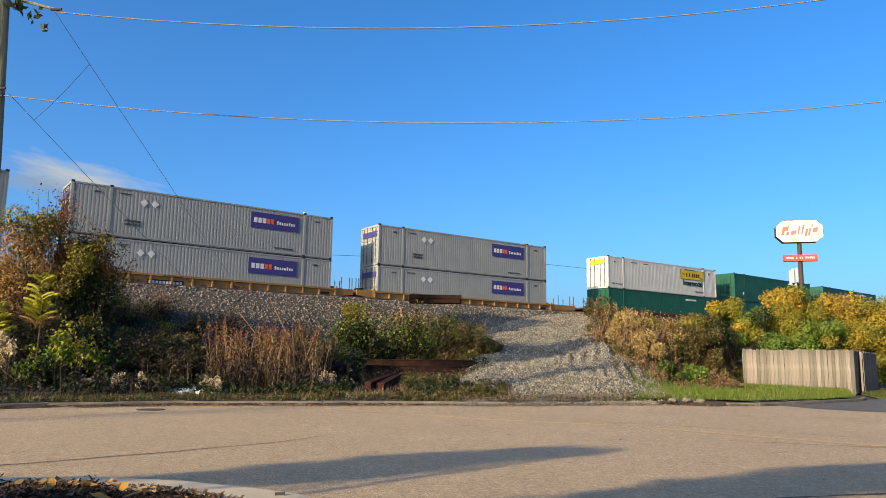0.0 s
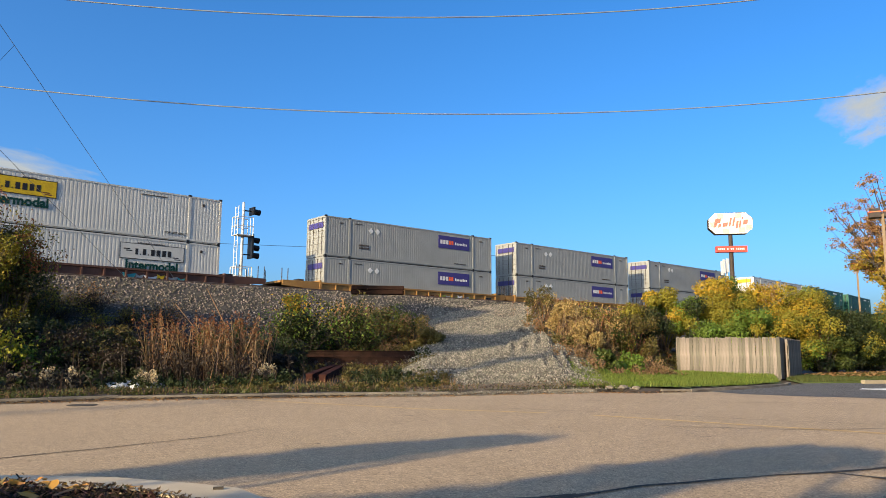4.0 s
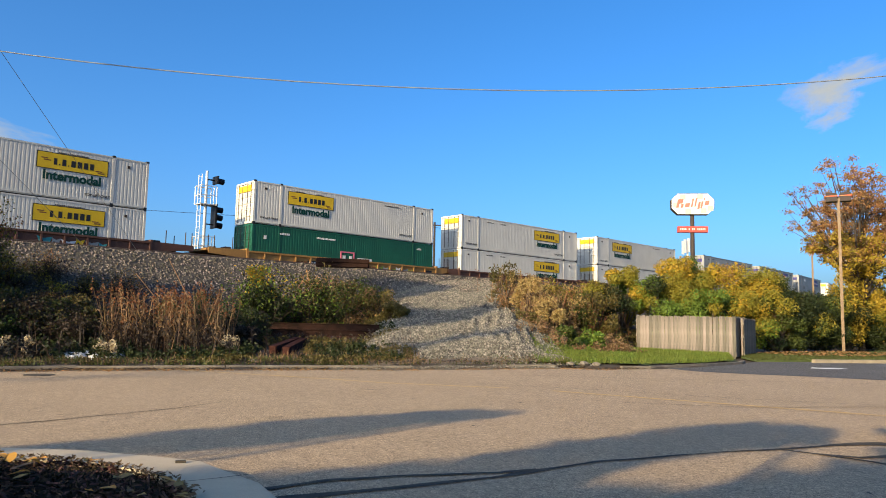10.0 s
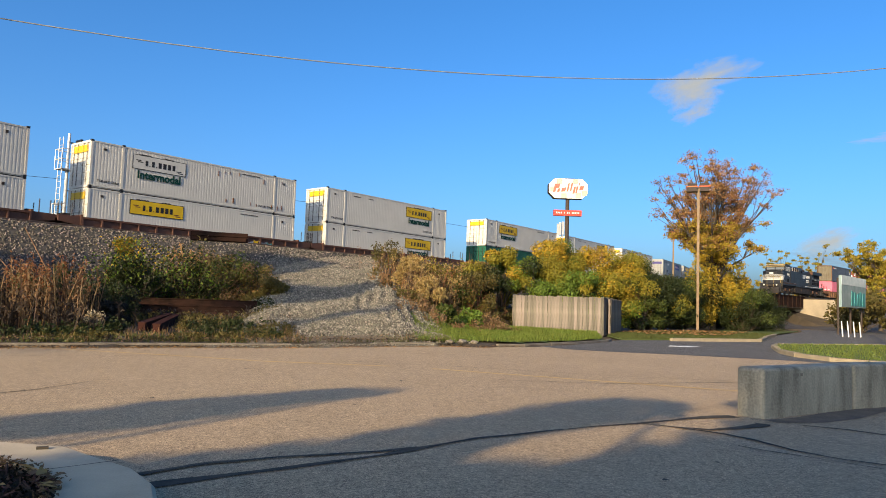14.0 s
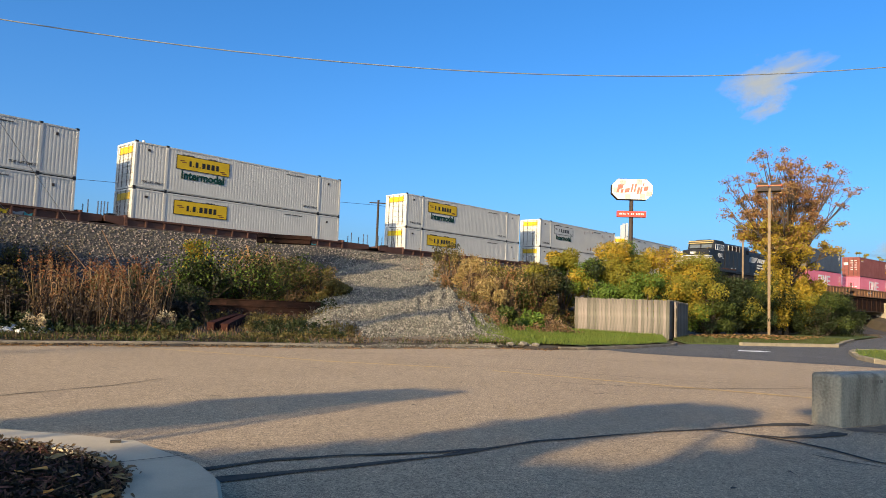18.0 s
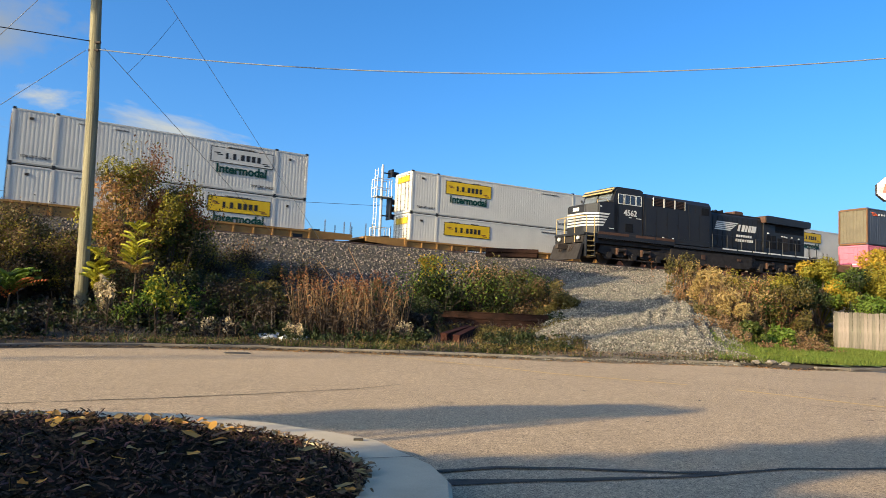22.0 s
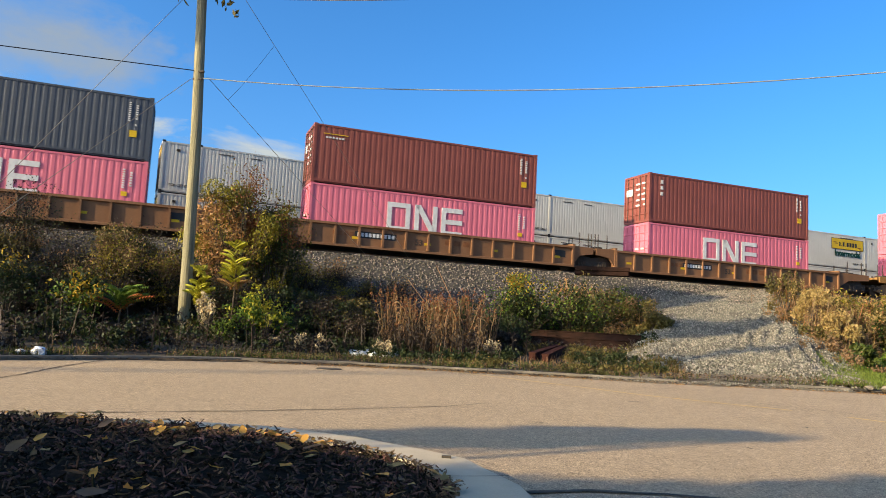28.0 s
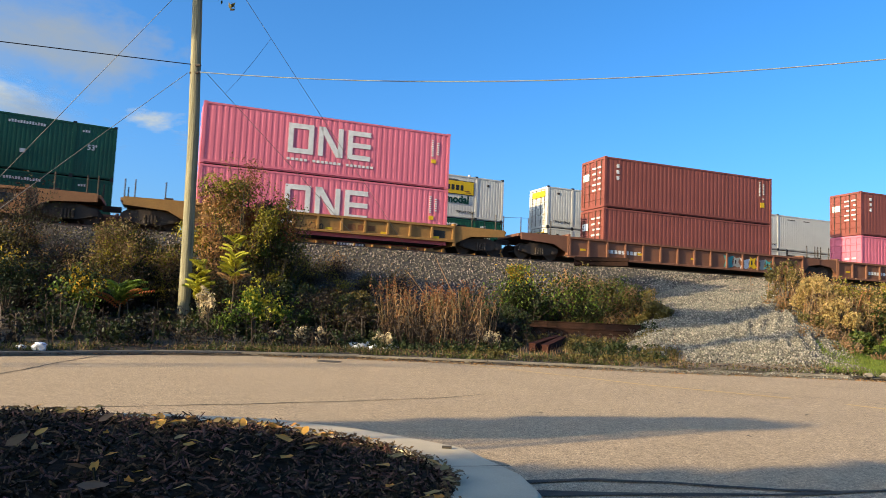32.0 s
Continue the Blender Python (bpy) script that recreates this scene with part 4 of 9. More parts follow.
    for k in range(5):
        x = -h + 0.75 + k * (2 * h - 1.9) / 4
        plate(car, "reflector", x, x + 0.34, 0.62, 0.74, -1.427, M["yellow_decal"], "yellow reflector strip")
    if paint is not M["car_brown"] and paint is not M["car_red"]:
        for k in range(4):
            plate(car, "stencil", -4.9 + k * 0.28, -4.72 + k * 0.28, 0.75, 0.95, -1.43, M["rust"])
        for k in range(3):
            plate(car, "stencil", 0.9 + k * 0.5, 1.25 + k * 0.5, 0.72, 0.98, -1.425, M["rust"], "faded red stencil")
        plate(car, "stencil_panel", h - 1.3, h - 0.5, 0.68, 1.05, -1.425, M["black_panel"], "black data panel")
        plate(car, "stencil_panel", -3.8, -1.7, 0.7, 1.02, -1.425, M["black_panel"], "black number panel")
        for k in range(10):
            plate(car, "number_bar", -3.68 + k * 0.195, -3.55 + k * 0.195, 0.77, 0.95, -1.43, M["white_decal"])
        lettering(car, "40" if L < 13 else "53", 0.42, -0.5, 0.72, -1.43, M["undergear"])
        for k in range(5):
            plate(car, "stencil", -2.9 + k * 0.22, -2.76 + k * 0.22, 1.24, 1.32, -1.525, M["rust"])
    if "graffiti" in tone:
        for k in range(9):
            plate(car, "stencil", -6.0 + k * 0.26, -5.82 + k * 0.26, 0.6, 0.8, -1.425, M["white_decal"])
        inks = ("lime_paint", "grey_steel", "lime_paint", "white_decal", "grey_steel", "lime_paint") if paint is M["car_tan"] else ("teal", "grey_steel", "white_decal", "yellow_decal", "grey_steel", "teal")
        gx = 2.2
        for k in range(6):
            w, z0, z1 = 0.68, 0.36 + 0.05 * (k % 2), 1.08 - 0.05 * (k % 3)
            x = gx + k * 0.62

            def letter(x=x, w=w, z0=z0, z1=z1, k=k):
                bm = bmesh.new()
                sl = 0.08 * (-1) ** k
                prism(bm, ((x, z0), (x + w * 0.35, z0 + 0.08), (x + w * 0.55, z0 - 0.02), (x + w, z0 + 0.04), (x + w * 0.8 + sl, (z0 + z1) / 2), (x + w + sl, z1), (x + w * 0.5, z1 - 0.1), (x + 0.05 - sl, z1 + 0.02), (x + w * 0.2, (z0 + z1) / 2)), -1.43 - 0.002 * k, -1.42)
                return mesh_of("graffiti_shape", bm, M[inks[k]])
            part("graffiti_shape", shared(("graffiti", k, inks[0]), letter), None, car, "painted graffiti shape")
            plate(car, "graffiti_stroke", x + 0.2, x + 0.3, z0 + 0.2, z1 - 0.2, -1.436 - 0.002 * k, M["black_panel"])
    return car


# stacks of the far train: left end (train coordinate), upper and lower box: kind, colour, logo, place of the logo
W53, G53 = ("53", "white"), ("53", "green")
FX = ("53", "grey", "p", 3.9)
FAR_STACKS = [
    (87.6, (*G53, "g", 0), (*G53, "g", 0)), (68.2, (*G53, "g", 0), (*G53, "g", 0)), (48.85, (*W53, "y", 4.2), (*G53, "g", 0)), (25.1, FX, FX), (5.35, FX, FX), (-13.8, FX, FX),
    (-37.55, (*W53, "y", -3.4), (*W53, "o", 3.9)), (-57.1, (*W53, "y", 3.35), (*W53, "y", 3.35)), (-76.55, (*W53, "y", -3.6), (*G53, "hub", 0)),
    (-99.75, (*W53, "y", 3.8), (*W53, "y", 3.8)), (-119.25, (*W53, "o", -3.5), (*W53, "yp", -3.5)), (-138.95, (*W53, "y", -3.5), (*W53, "yp", -3.5)),
    (-162.3, (*W53, "y", -3.5), (*W53, "yp", -3.5)), (-181.8, (*W53, "y", -3.5), (*W53, "y", -3.5)), (-201.4, (*W53, "y", -3.5), (*W53, "yp", -3.5)),
    (-225.0, (*W53, "o", 3.9), (*W53, "y", 3.9)), (-244.6, (*W53, "y", 3.9), (*W53, "o", 3.9)), (-264.1, (*W53, "y", 3.9), (*W53, "y", 3.9)),
    (-287.7, (*W53, "y", 3.9), (*W53, "y", 3.9)), (-307.3, (*W53, "y", 3.9), (*W53, "y", 3.9)), (-326.9, (*W53, "y", 3.9), (*G53, "g", 0)), (-351.2, (*G53, "g", 0), (*G53, "g", 0)), (-370.0, (*G53, "g", 0), (*G53, "g", 0)),
]
NEAR_STACKS = [
    (306.95, ("40", "blue", "nyk", 0), ("40", "pink", "ring", 0)), (326.4, ("40", "brown", "glob", 0), ("40", "pink", "ring", 0)), (345.95, ("40", "brown", "tex", 0), ("40", "pink", "ring", 0)),
    (367.2, ("40", "pink", "ring2", 0), ("40", "pink", "ring", 0)), (388.8, ("40", "brown", "tex", 0), ("40", "brown", "", 0)), (408.6, ("40", "brown", "tex", 0), ("40", "pink", "ring", 0)),
    (430.0, ("40", "brown", "glob", 0), ("40", "brown", "", 0)), (449.5, ("40", "pink", "ring2", 0), ("40", "pink", "ring", 0)),
]


def far_shift(t):
    return 9.75 * t + 0.0175 * t * t + (0.035 * (t - 23) ** 2 if t > 23 else 0)


def near_shift(t):
    return -11.45 * t


MOVES = []          # (object, track, train coordinate, height over the rail)


def make_train(stacks, tr, shift, L, tones, wells):
    order = sorted(stacks, key=lambda s: s[0])
    for i, (a, up, low) in enumerate(order):
        mid = a + L / 2
        ends = [(b + L / 2 - w / 2, b + L / 2 + w / 2) for (b, _, _), w in zip(order, wells * len(order))]
        gl = ends[i][0] - ends[i - 1][1] if i else 7.4
        gr = ends[i + 1][0] - ends[i][1] if i + 1 < len(order) else 7.4
        paint, tone = tones[i % len(tones)]
        q = lambda g: round(max(0.6, min(3.0, g / 2 - 0.75) if g > 5 else (g - 0.7) / 2), 1)
        car = well_car((wells * len(order))[i], paint, q(gl), q(gr), tone)
        MOVES.append((car, tr, shift, mid, 0.0))
        lo = container(*low)
        MOVES.append((lo, tr, shift, mid, 0.335))
        u = container(*up)
        MOVES.append((u, tr, shift, mid, 0.335 + 2.925))


TAN = (M["car_tan"], "tan steel well car with ribbed side sills and stencils")
TAG = (M["car_tan"], "tan steel well car with olive and white graffiti")
RST = (M["car_brown"], "rusty brown steel well car with faded graffiti")
make_train(FAR_STACKS, FAR, far_shift, 16.154, [RST, RST, TAN, RST, TAN, TAN, TAN, TAN, TAN, RST, RST, RST, RST, RST, TAG, RST, RST, TAG, TAN, TAN, RST, RST, RST], [16.154])
MID = (M["car_mid"], "brown steel well car with ribbed side sills and stencils")
RED = (M["car_red"], "red-brown steel well car with faded graffiti")
make_train(NEAR_STACKS, NEAR, near_shift, 12.19, [MID, MID, MID, TAN, RED, RED, MID, TAN], [16.154, 16.154, 16.154, 12.19])


# ---- locomotive ----
M["loco_black"] = mat("grimy_black_loco_paint", (0.013, 0.014, 0.017), (0.021, 0.021, 0.021), rough=0.42, scale=1.0, fine=10, bump=0.05)
M["loco_void"] = mat("black_louvre", (0.004, 0.004, 0.0045), rough=0.8, bump=0)
M["loco_grey"] = mat("dusty_underframe", (0.03, 0.025, 0.022), (0.014, 0.012, 0.011), rough=0.8, scale=3)
M["loco_white"] = mat("dirty_white_stripe", (0.62, 0.6, 0.54), (0.5, 0.48, 0.43), rough=0.5)
# ochre of front rails and treads; also stands for sun on the roof edge
M["rail_ochre"] = mat("ochre_rails_and_sunlit_edge", (0.42, 0.31, 0.12), (0.28, 0.2, 0.09), rough=0.7, scale=6)
M["loco_brown"] = mat("dusty_brown_sill", (0.1, 0.05, 0.03), (0.05, 0.03, 0.022), rough=0.85, scale=2.5, fine=20)
loco = thing("diesel_locomotive", "black six-axle diesel locomotive with white nose stripes", "locomotive")


def lp(name, mname, label="", smooth=False):
    """A part of the locomotive from a fresh bmesh; returns (bm, finish)."""
    bm = bmesh.new()
    return bm, lambda: part(name, bm, M[mname], loco, label, smooth)


def lbox(name, mname, *boxes, label="", bevel=0.0):
    bm, done = lp(name, mname, label)
    for b in boxes:
        box(bm, *b)
    if bevel:
        bmesh.ops.bevel(bm, geom=bm.edges[:], offset=bevel, segments=2, affect="EDGES")
    return done()


# frame, walkway and ends
lbox("underframe", "loco_grey", (-10.9, 10.5, -1.3, 1.3, 1.2, 1.58))
lbox("walkway", "loco_black", (-0.5, 9.6, -1.55, 1.55, 1.58, 1.66))
lbox("sill_skirt", "loco_black", (-10.0, -3.7, -1.54, -1.5, 1.5, 1.9))
lbox("sill_skirt", "loco_black", (-3.7, 9.6, -1.54, -1.5, 1.42, 1.58))
for x0, x1 in ((-9.95, -7.55), (-7.0, -5.4), (-5.3, -3.75)):
    lbox("sill_band", "loco_brown", (x0, x1, -1.552, -1.53, 1.74, 1.9), label="dusty brown band along the sill")
for k in range(6):
    lbox("sill_stripe", "loco_white", (0.65 + k * 1.5, 2.0 + k * 1.5, -1.556, -1.54, 1.6, 1.69), label="thin white stripe along the sill")
lbox("end_plate", "loco_black", (-10.2, -9.95, -1.5, 1.5, 1.2, 1.78))
lbox("front_platform", "loco_black", (-11.0, -10.0, -1.5, 1.5, 1.62, 1.76))
lbox("rear_platform", "loco_black", (9.5, 10.5, -1.5, 1.5, 1.54, 1.66))
bm, done = lp("plow", "loco_grey", "steel snow plow")
prism(bm, ((-11.45, 0.12), (-11.2, 0.12), (-10.95, 1.1), (-11.1, 1.1)), -1.4, 1.4)
done()
for x in (-11.0, 10.5):
    s_ = -1 if x < 0 else 1
    lbox("coupler", "undergear", (min(x, x + s_ * 0.9), max(x, x + s_ * 0.9), -0.14, 0.14, 0.78, 1.05))
    for y in (-0.6, -0.4, 0.4, 0.6):
        bm, done = lp("coupler_hose", "undergear")
        tube(bm, (x, y, 1.2), (x + s_ * 0.35, y, 0.62), 0.03, n=6)
        done()
for x0, x1 in ((-10.88, -10.2), (9.62, 10.46)):
    for y0, y1 in ((-1.56, -1.15), (1.15, 1.56)):
        for x in (x0, x1 - 0.05):
            lbox("step_side", "loco_black", (x, x + 0.05, y0, y1, 0.32, 1.76))
        for k in range(5):
            lbox("step_tread", "rail_ochre", (x0 + 0.05, x1 - 0.05, y0, y1, 0.36 + k * 0.3, 0.395 + k * 0.3), label="worn ochre step tread")
# nose and stripes
bm, done = lp("nose", "loco_black")
plan = ((-8.3, -1.5), (-9.95, -1.5), (-10.5, -0.85), (-10.5, 0.85), (-9.95, 1.5), (-8.3, 1.5))
low = [bm.verts.new((x, y, 1.7)) for x, y in plan]
top = [bm.verts.new((x, y, 3.88 + (x + 8.6) * 0.16)) for x, y in plan]
for i in range(6):
    bm.faces.new((low[i], low[(i + 1) % 6], top[(i + 1) % 6], top[i]))
bm.faces.new(top)
bm.faces.new(low[::-1])
bmesh.ops.bevel(bm, geom=bm.edges[:], offset=0.06, segments=2, affect="EDGES")
done()
for k in range(5):
    z = 2.24 + k * 0.18
    e = -9.62 + k * 0.115
    bm, done = lp("nose_stripe", "loco_white", "white nose stripe")
    outer = [(e, -1.512), (-9.957, -1.512), (-10.512, -0.856), (-10.512, 0.856), (-9.957, 1.512), (e, 1.512)]
    inner = [(e, -1.47), (-9.93, -1.47), (-10.48, -0.84), (-10.48, 0.84), (-9.93, 1.47), (e, 1.47)]
    lo_, hi_ = [[bm.verts.new((x + (0.1 if x > -9.9 and zz > z else 0), y, zz)) for x, y in outer] for zz in (z, z + 0.1)]
    li_, hi2 = [[bm.verts.new((x, y, zz)) for x, y in inner] for zz in (z, z + 0.1)]
    for i in range(5):
        bm.faces.new((lo_[i], lo_[i + 1], hi_[i + 1], hi_[i]))
        bm.faces.new((hi_[i], hi_[i + 1], hi2[i + 1], hi2[i]))
        bm.faces.new((lo_[i], lo_[i + 1], li_[i + 1], li_[i]))
    done()
lbox("nose_headlight", "loco_white", (-10.52, -10.47, -0.3, 0.3, 3.2, 3.42), label="twin headlight in the nose")
bm, done = lp("nose_rail", "rail_ochre")
pipe(bm, [(-9.9, -1.3, 3.66), (-9.9, -1.3, 3.86), (-9.2, -1.3, 3.98), (-9.0, -1.3, 3.8)], 0.025, 6)
done()
lbox("nose_marker", "loco_white", (-9.86, -9.7, -1.512, -1.49, 3.42, 3.5))
# cab
bm, done = lp("cab", "loco_black")
prism(bm, ((-8.75, 1.7), (-6.38, 1.7), (-6.38, 4.62), (-6.6, 4.74), (-8.3, 4.74), (-8.62, 4.6), (-8.86, 3.85), (-8.75, 3.7)), -1.5, 1.5)
bmesh.ops.bevel(bm, geom=[e for e in bm.edges if e.calc_length() > 2.5], offset=0.08, segments=2, affect="EDGES")
done()
bm, done = lp("cab_roof", "loco_black")
prism(bm, ((-8.9, 4.5), (-8.86, 4.62), (-8.45, 4.82), (-6.6, 4.82), (-6.36, 4.72), (-6.36, 4.6)), -1.4, 1.4)
done()
# roof edge in ochre: dust, and sunlight painted into the colour
bm, done = lp("roof_visor", "rail_ochre", "front roof edge, dust and sunlight put into its ochre")
prism(bm, ((-8.98, 4.44), (-8.93, 4.42), (-8.62, 4.72), (-8.7, 4.76)), -1.42, 1.42)
done()
for x0, x1, z1 in ((-8.3, -7.9, 4.9), (-7.75, -7.3, 4.87), (-7.15, -6.5, 4.88)):
    lbox("roof_box", "loco_black", (x0, x1, -0.8, 0.8, 4.8, z1))
for y0, y1 in ((-1.28, -0.1), (0.1, 1.28)):
    bm, done = lp("windscreen", "windscreen", "windscreen with sunlight put into its pale tint")
    prism(bm, ((-8.885, 3.95), (-8.85, 3.93), (-8.68, 4.44), (-8.72, 4.46)), y0, y1)
    done()
lbox("number_board", "loco_white", (-8.78, -8.7, -1.1, -0.5, 4.5, 4.66), (-8.78, -8.7, 0.5, 1.1, 4.5, 4.66))
for x0, x1 in ((-8.42, -8.02), (-7.9, -7.5), (-7.46, -7.06), (-6.98, -6.6)):
    lbox("side_window", "cab_glass", (x0, x1, -1.512, -1.49, 3.78, 4.34))
    for a in ((x0 - 0.035, x0, 3.74, 4.38), (x1, x1 + 0.035, 3.74, 4.38), (x0, x1, 3.74, 3.78), (x0, x1, 4.34, 4.38)):
        lbox("window_frame", "loco_white", (a[0], a[1], -1.525, -1.49, a[2], a[3]))
lbox("cab_vent", "loco_void", (-7.82, -7.22, -1.52, -1.49, 2.04, 2.56), label="dark square vent below the cab")
lbox("cab_seam", "loco_grey", (-6.4, -6.37, -1.51, -1.49, 1.95, 4.5))
lbox("small_plate", "loco_white", (-9.1, -8.75, -1.508, -1.49, 2.14, 2.18), (-7.55, -7.35, -1.508, -1.49, 2.94, 3.0), (-6.95, -6.55, -1.508, -1.49, 2.92, 2.97), (-6.15, -5.95, -1.508, -1.49, 2.5, 2.56))
# wide body behind the cab
bm, done = lp("electrical_cabinet", "loco_black")
prof = ((-1.5, 1.66), (-1.5, 4.36), (-1.3, 4.64), (1.3, 4.64), (1.5, 4.36), (1.5, 1.66))
a_ = [bm.verts.new((-6.36, y, z)) for y, z in prof]
b_ = [bm.verts.new((-0.46, y, z - 0.03)) for y, z in prof]
for i in range(6):
    bm.faces.new((a_[i], a_[(i + 1) % 6], b_[(i + 1) % 6], b_[i]))
bm.faces.new(a_[::-1])
bm.faces.new(b_)
done()
for x0 in (-5.55, -4.6, -3.68):
    lbox("resistor_grille", "loco_void", (x0, x0 + 0.82, -1.525, -1.35, 3.9, 4.42), label="dark resistor grille")
    for j in range(5):
        lbox("grille_slat", "loco_brown", (x0 + 0.03, x0 + 0.79, -1.54, -1.52, 3.96 + j * 0.095, 3.985 + j * 0.095))
    for x in (x0 - 0.05, x0 + 0.82):
        lbox("grille_frame", "loco_white", (x, x + 0.04, -1.545, -1.49, 3.88, 4.44))
lbox("duct_grille", "loco_void", (-1.3, -0.62, -1.52, -1.49, 3.72, 4.2), label="dark square intake grille")
for k in range(6):
    x = -6.2 + k * 0.95
    lbox("equipment_door", "loco_black", (x, x + 0.88, -1.516, -1.49, 1.98, 3.7))
    lbox("door_latch", "loco_grey", (x + 0.78, x + 0.83, -1.53, -1.51, 2.7, 2.86))
for k in range(2):
    lbox("pressed_cross", "loco_grey", (-2.5 + k * 0.6, -2.46 + k * 0.6, -1.512, -1.49, 3.8, 4.25))
for x in (-4.75, -3.9):
    lbox("small_plate", "loco_white", (x, x + 0.14, -1.53, -1.5, 1.92, 1.99))
# long hood
bm, done = lp("hood", "loco_black")
prof = ((-1.1, 1.66), (-1.1, 4.02), (-0.95, 4.18), (0.95, 4.18), (1.1, 4.02), (1.1, 1.66))
a_ = [bm.verts.new((-0.46, y, z)) for y, z in prof]
b_ = [bm.verts.new((9.46, y, z)) for y, z in prof]
for i in range(6):
    bm.faces.new((a_[i], a_[(i + 1) % 6], b_[(i + 1) % 6], b_[i]))
bm.faces.new(a_[::-1])
bm.faces.new(b_)
done()
for k in range(11):
    x = -0.35 + k * 0.49
    lbox("hood_door", "loco_black", (x, x + 0.45, -1.125, -1.09, 1.85, 3.92))
    lbox("door_latch", "loco_grey", (x + 0.38, x + 0.42, -1.14, -1.12, 2.3, 2.42))
lbox("hood_lip", "loco_grey", (-0.4, 5.0, -1.0, -0.94, 4.17, 4.22))
lbox("radiator_housing", "loco_black", (5.1, 9.46, -1.2, 1.2, 1.66, 3.8))
bm, done = lp("radiator_wing", "loco_black")
prism(bm, ((5.05, 3.82), (9.7, 3.78), (9.8, 3.9), (9.8, 4.28), (5.2, 4.36), (5.0, 4.28)), -1.5, 1.5)
bmesh.ops.bevel(bm, geom=[e for e in bm.edges if e.calc_length() > 2.5], offset=0.03, segments=2, affect="EDGES")
done()
lbox("wing_end", "loco_brown", (4.97, 5.05, -1.46, 1.46, 3.84, 4.3), label="dusty front edge of the radiator wing")
lbox("radiator_grille", "loco_void", (6.3, 9.3, -1.215, -1.19, 3.25, 3.74))
for j in range(2):
    for k in range(2):
        lbox("filter_panel", "loco_void", (5.36 + k * 0.55, 5.82 + k * 0.55, -1.225, -1.19, 2.06 + j * 0.5, 2.5 + j * 0.5))
for x0, x1 in ((6.55, 6.98), (7.85, 8.15), (8.28, 8.58), (8.72, 9.02)):
    lbox("louvre", "loco_void", (x0, x1, -1.225, -1.19, 2.06, 2.86))
lbox("access_door", "loco_grey", (7.12, 7.68, -1.225, -1.19, 1.95, 2.95))
for x, z in ((5.5, 3.1), (6.95, 2.98), (7.2, 2.98), (7.42, 2.94), (8.0, 2.98), (8.75, 2.95)):
    lbox("small_plate", "loco_white", (x, x + 0.16, -1.235, -1.2, z, z + 0.08))
bm, done = lp("exhaust", "loco_brown", "sooty brown exhaust housing")
prism(bm, ((3.05, 4.15), (3.85, 4.15), (3.9, 4.45), (3.8, 4.56), (3.12, 4.56), (3.02, 4.45)), -0.45, 0.45)
done()
bm, done = lp("air_horn", "black_paint")
for y in (-0.25, 0.0, 0.25):
    tube(bm, (1.7, y, 4.42), (2.02, y, 4.44), 0.03, 0.1, 8)
    tube(bm, (1.6, y, 4.42), (1.32, y, 4.44), 0.03, 0.08, 8)
tube(bm, (1.65, 0.0, 4.15), (1.65, 0.0, 4.42), 0.06, n=6)
box(bm, 1.58, 1.72, -0.3, 0.3, 4.39, 4.45)
done()
for x in (0.15, 0.9):
    lbox("roof_rail", "loco_grey", (x - 0.5, x + 0.2, -0.7, -0.66, 4.24, 4.27))
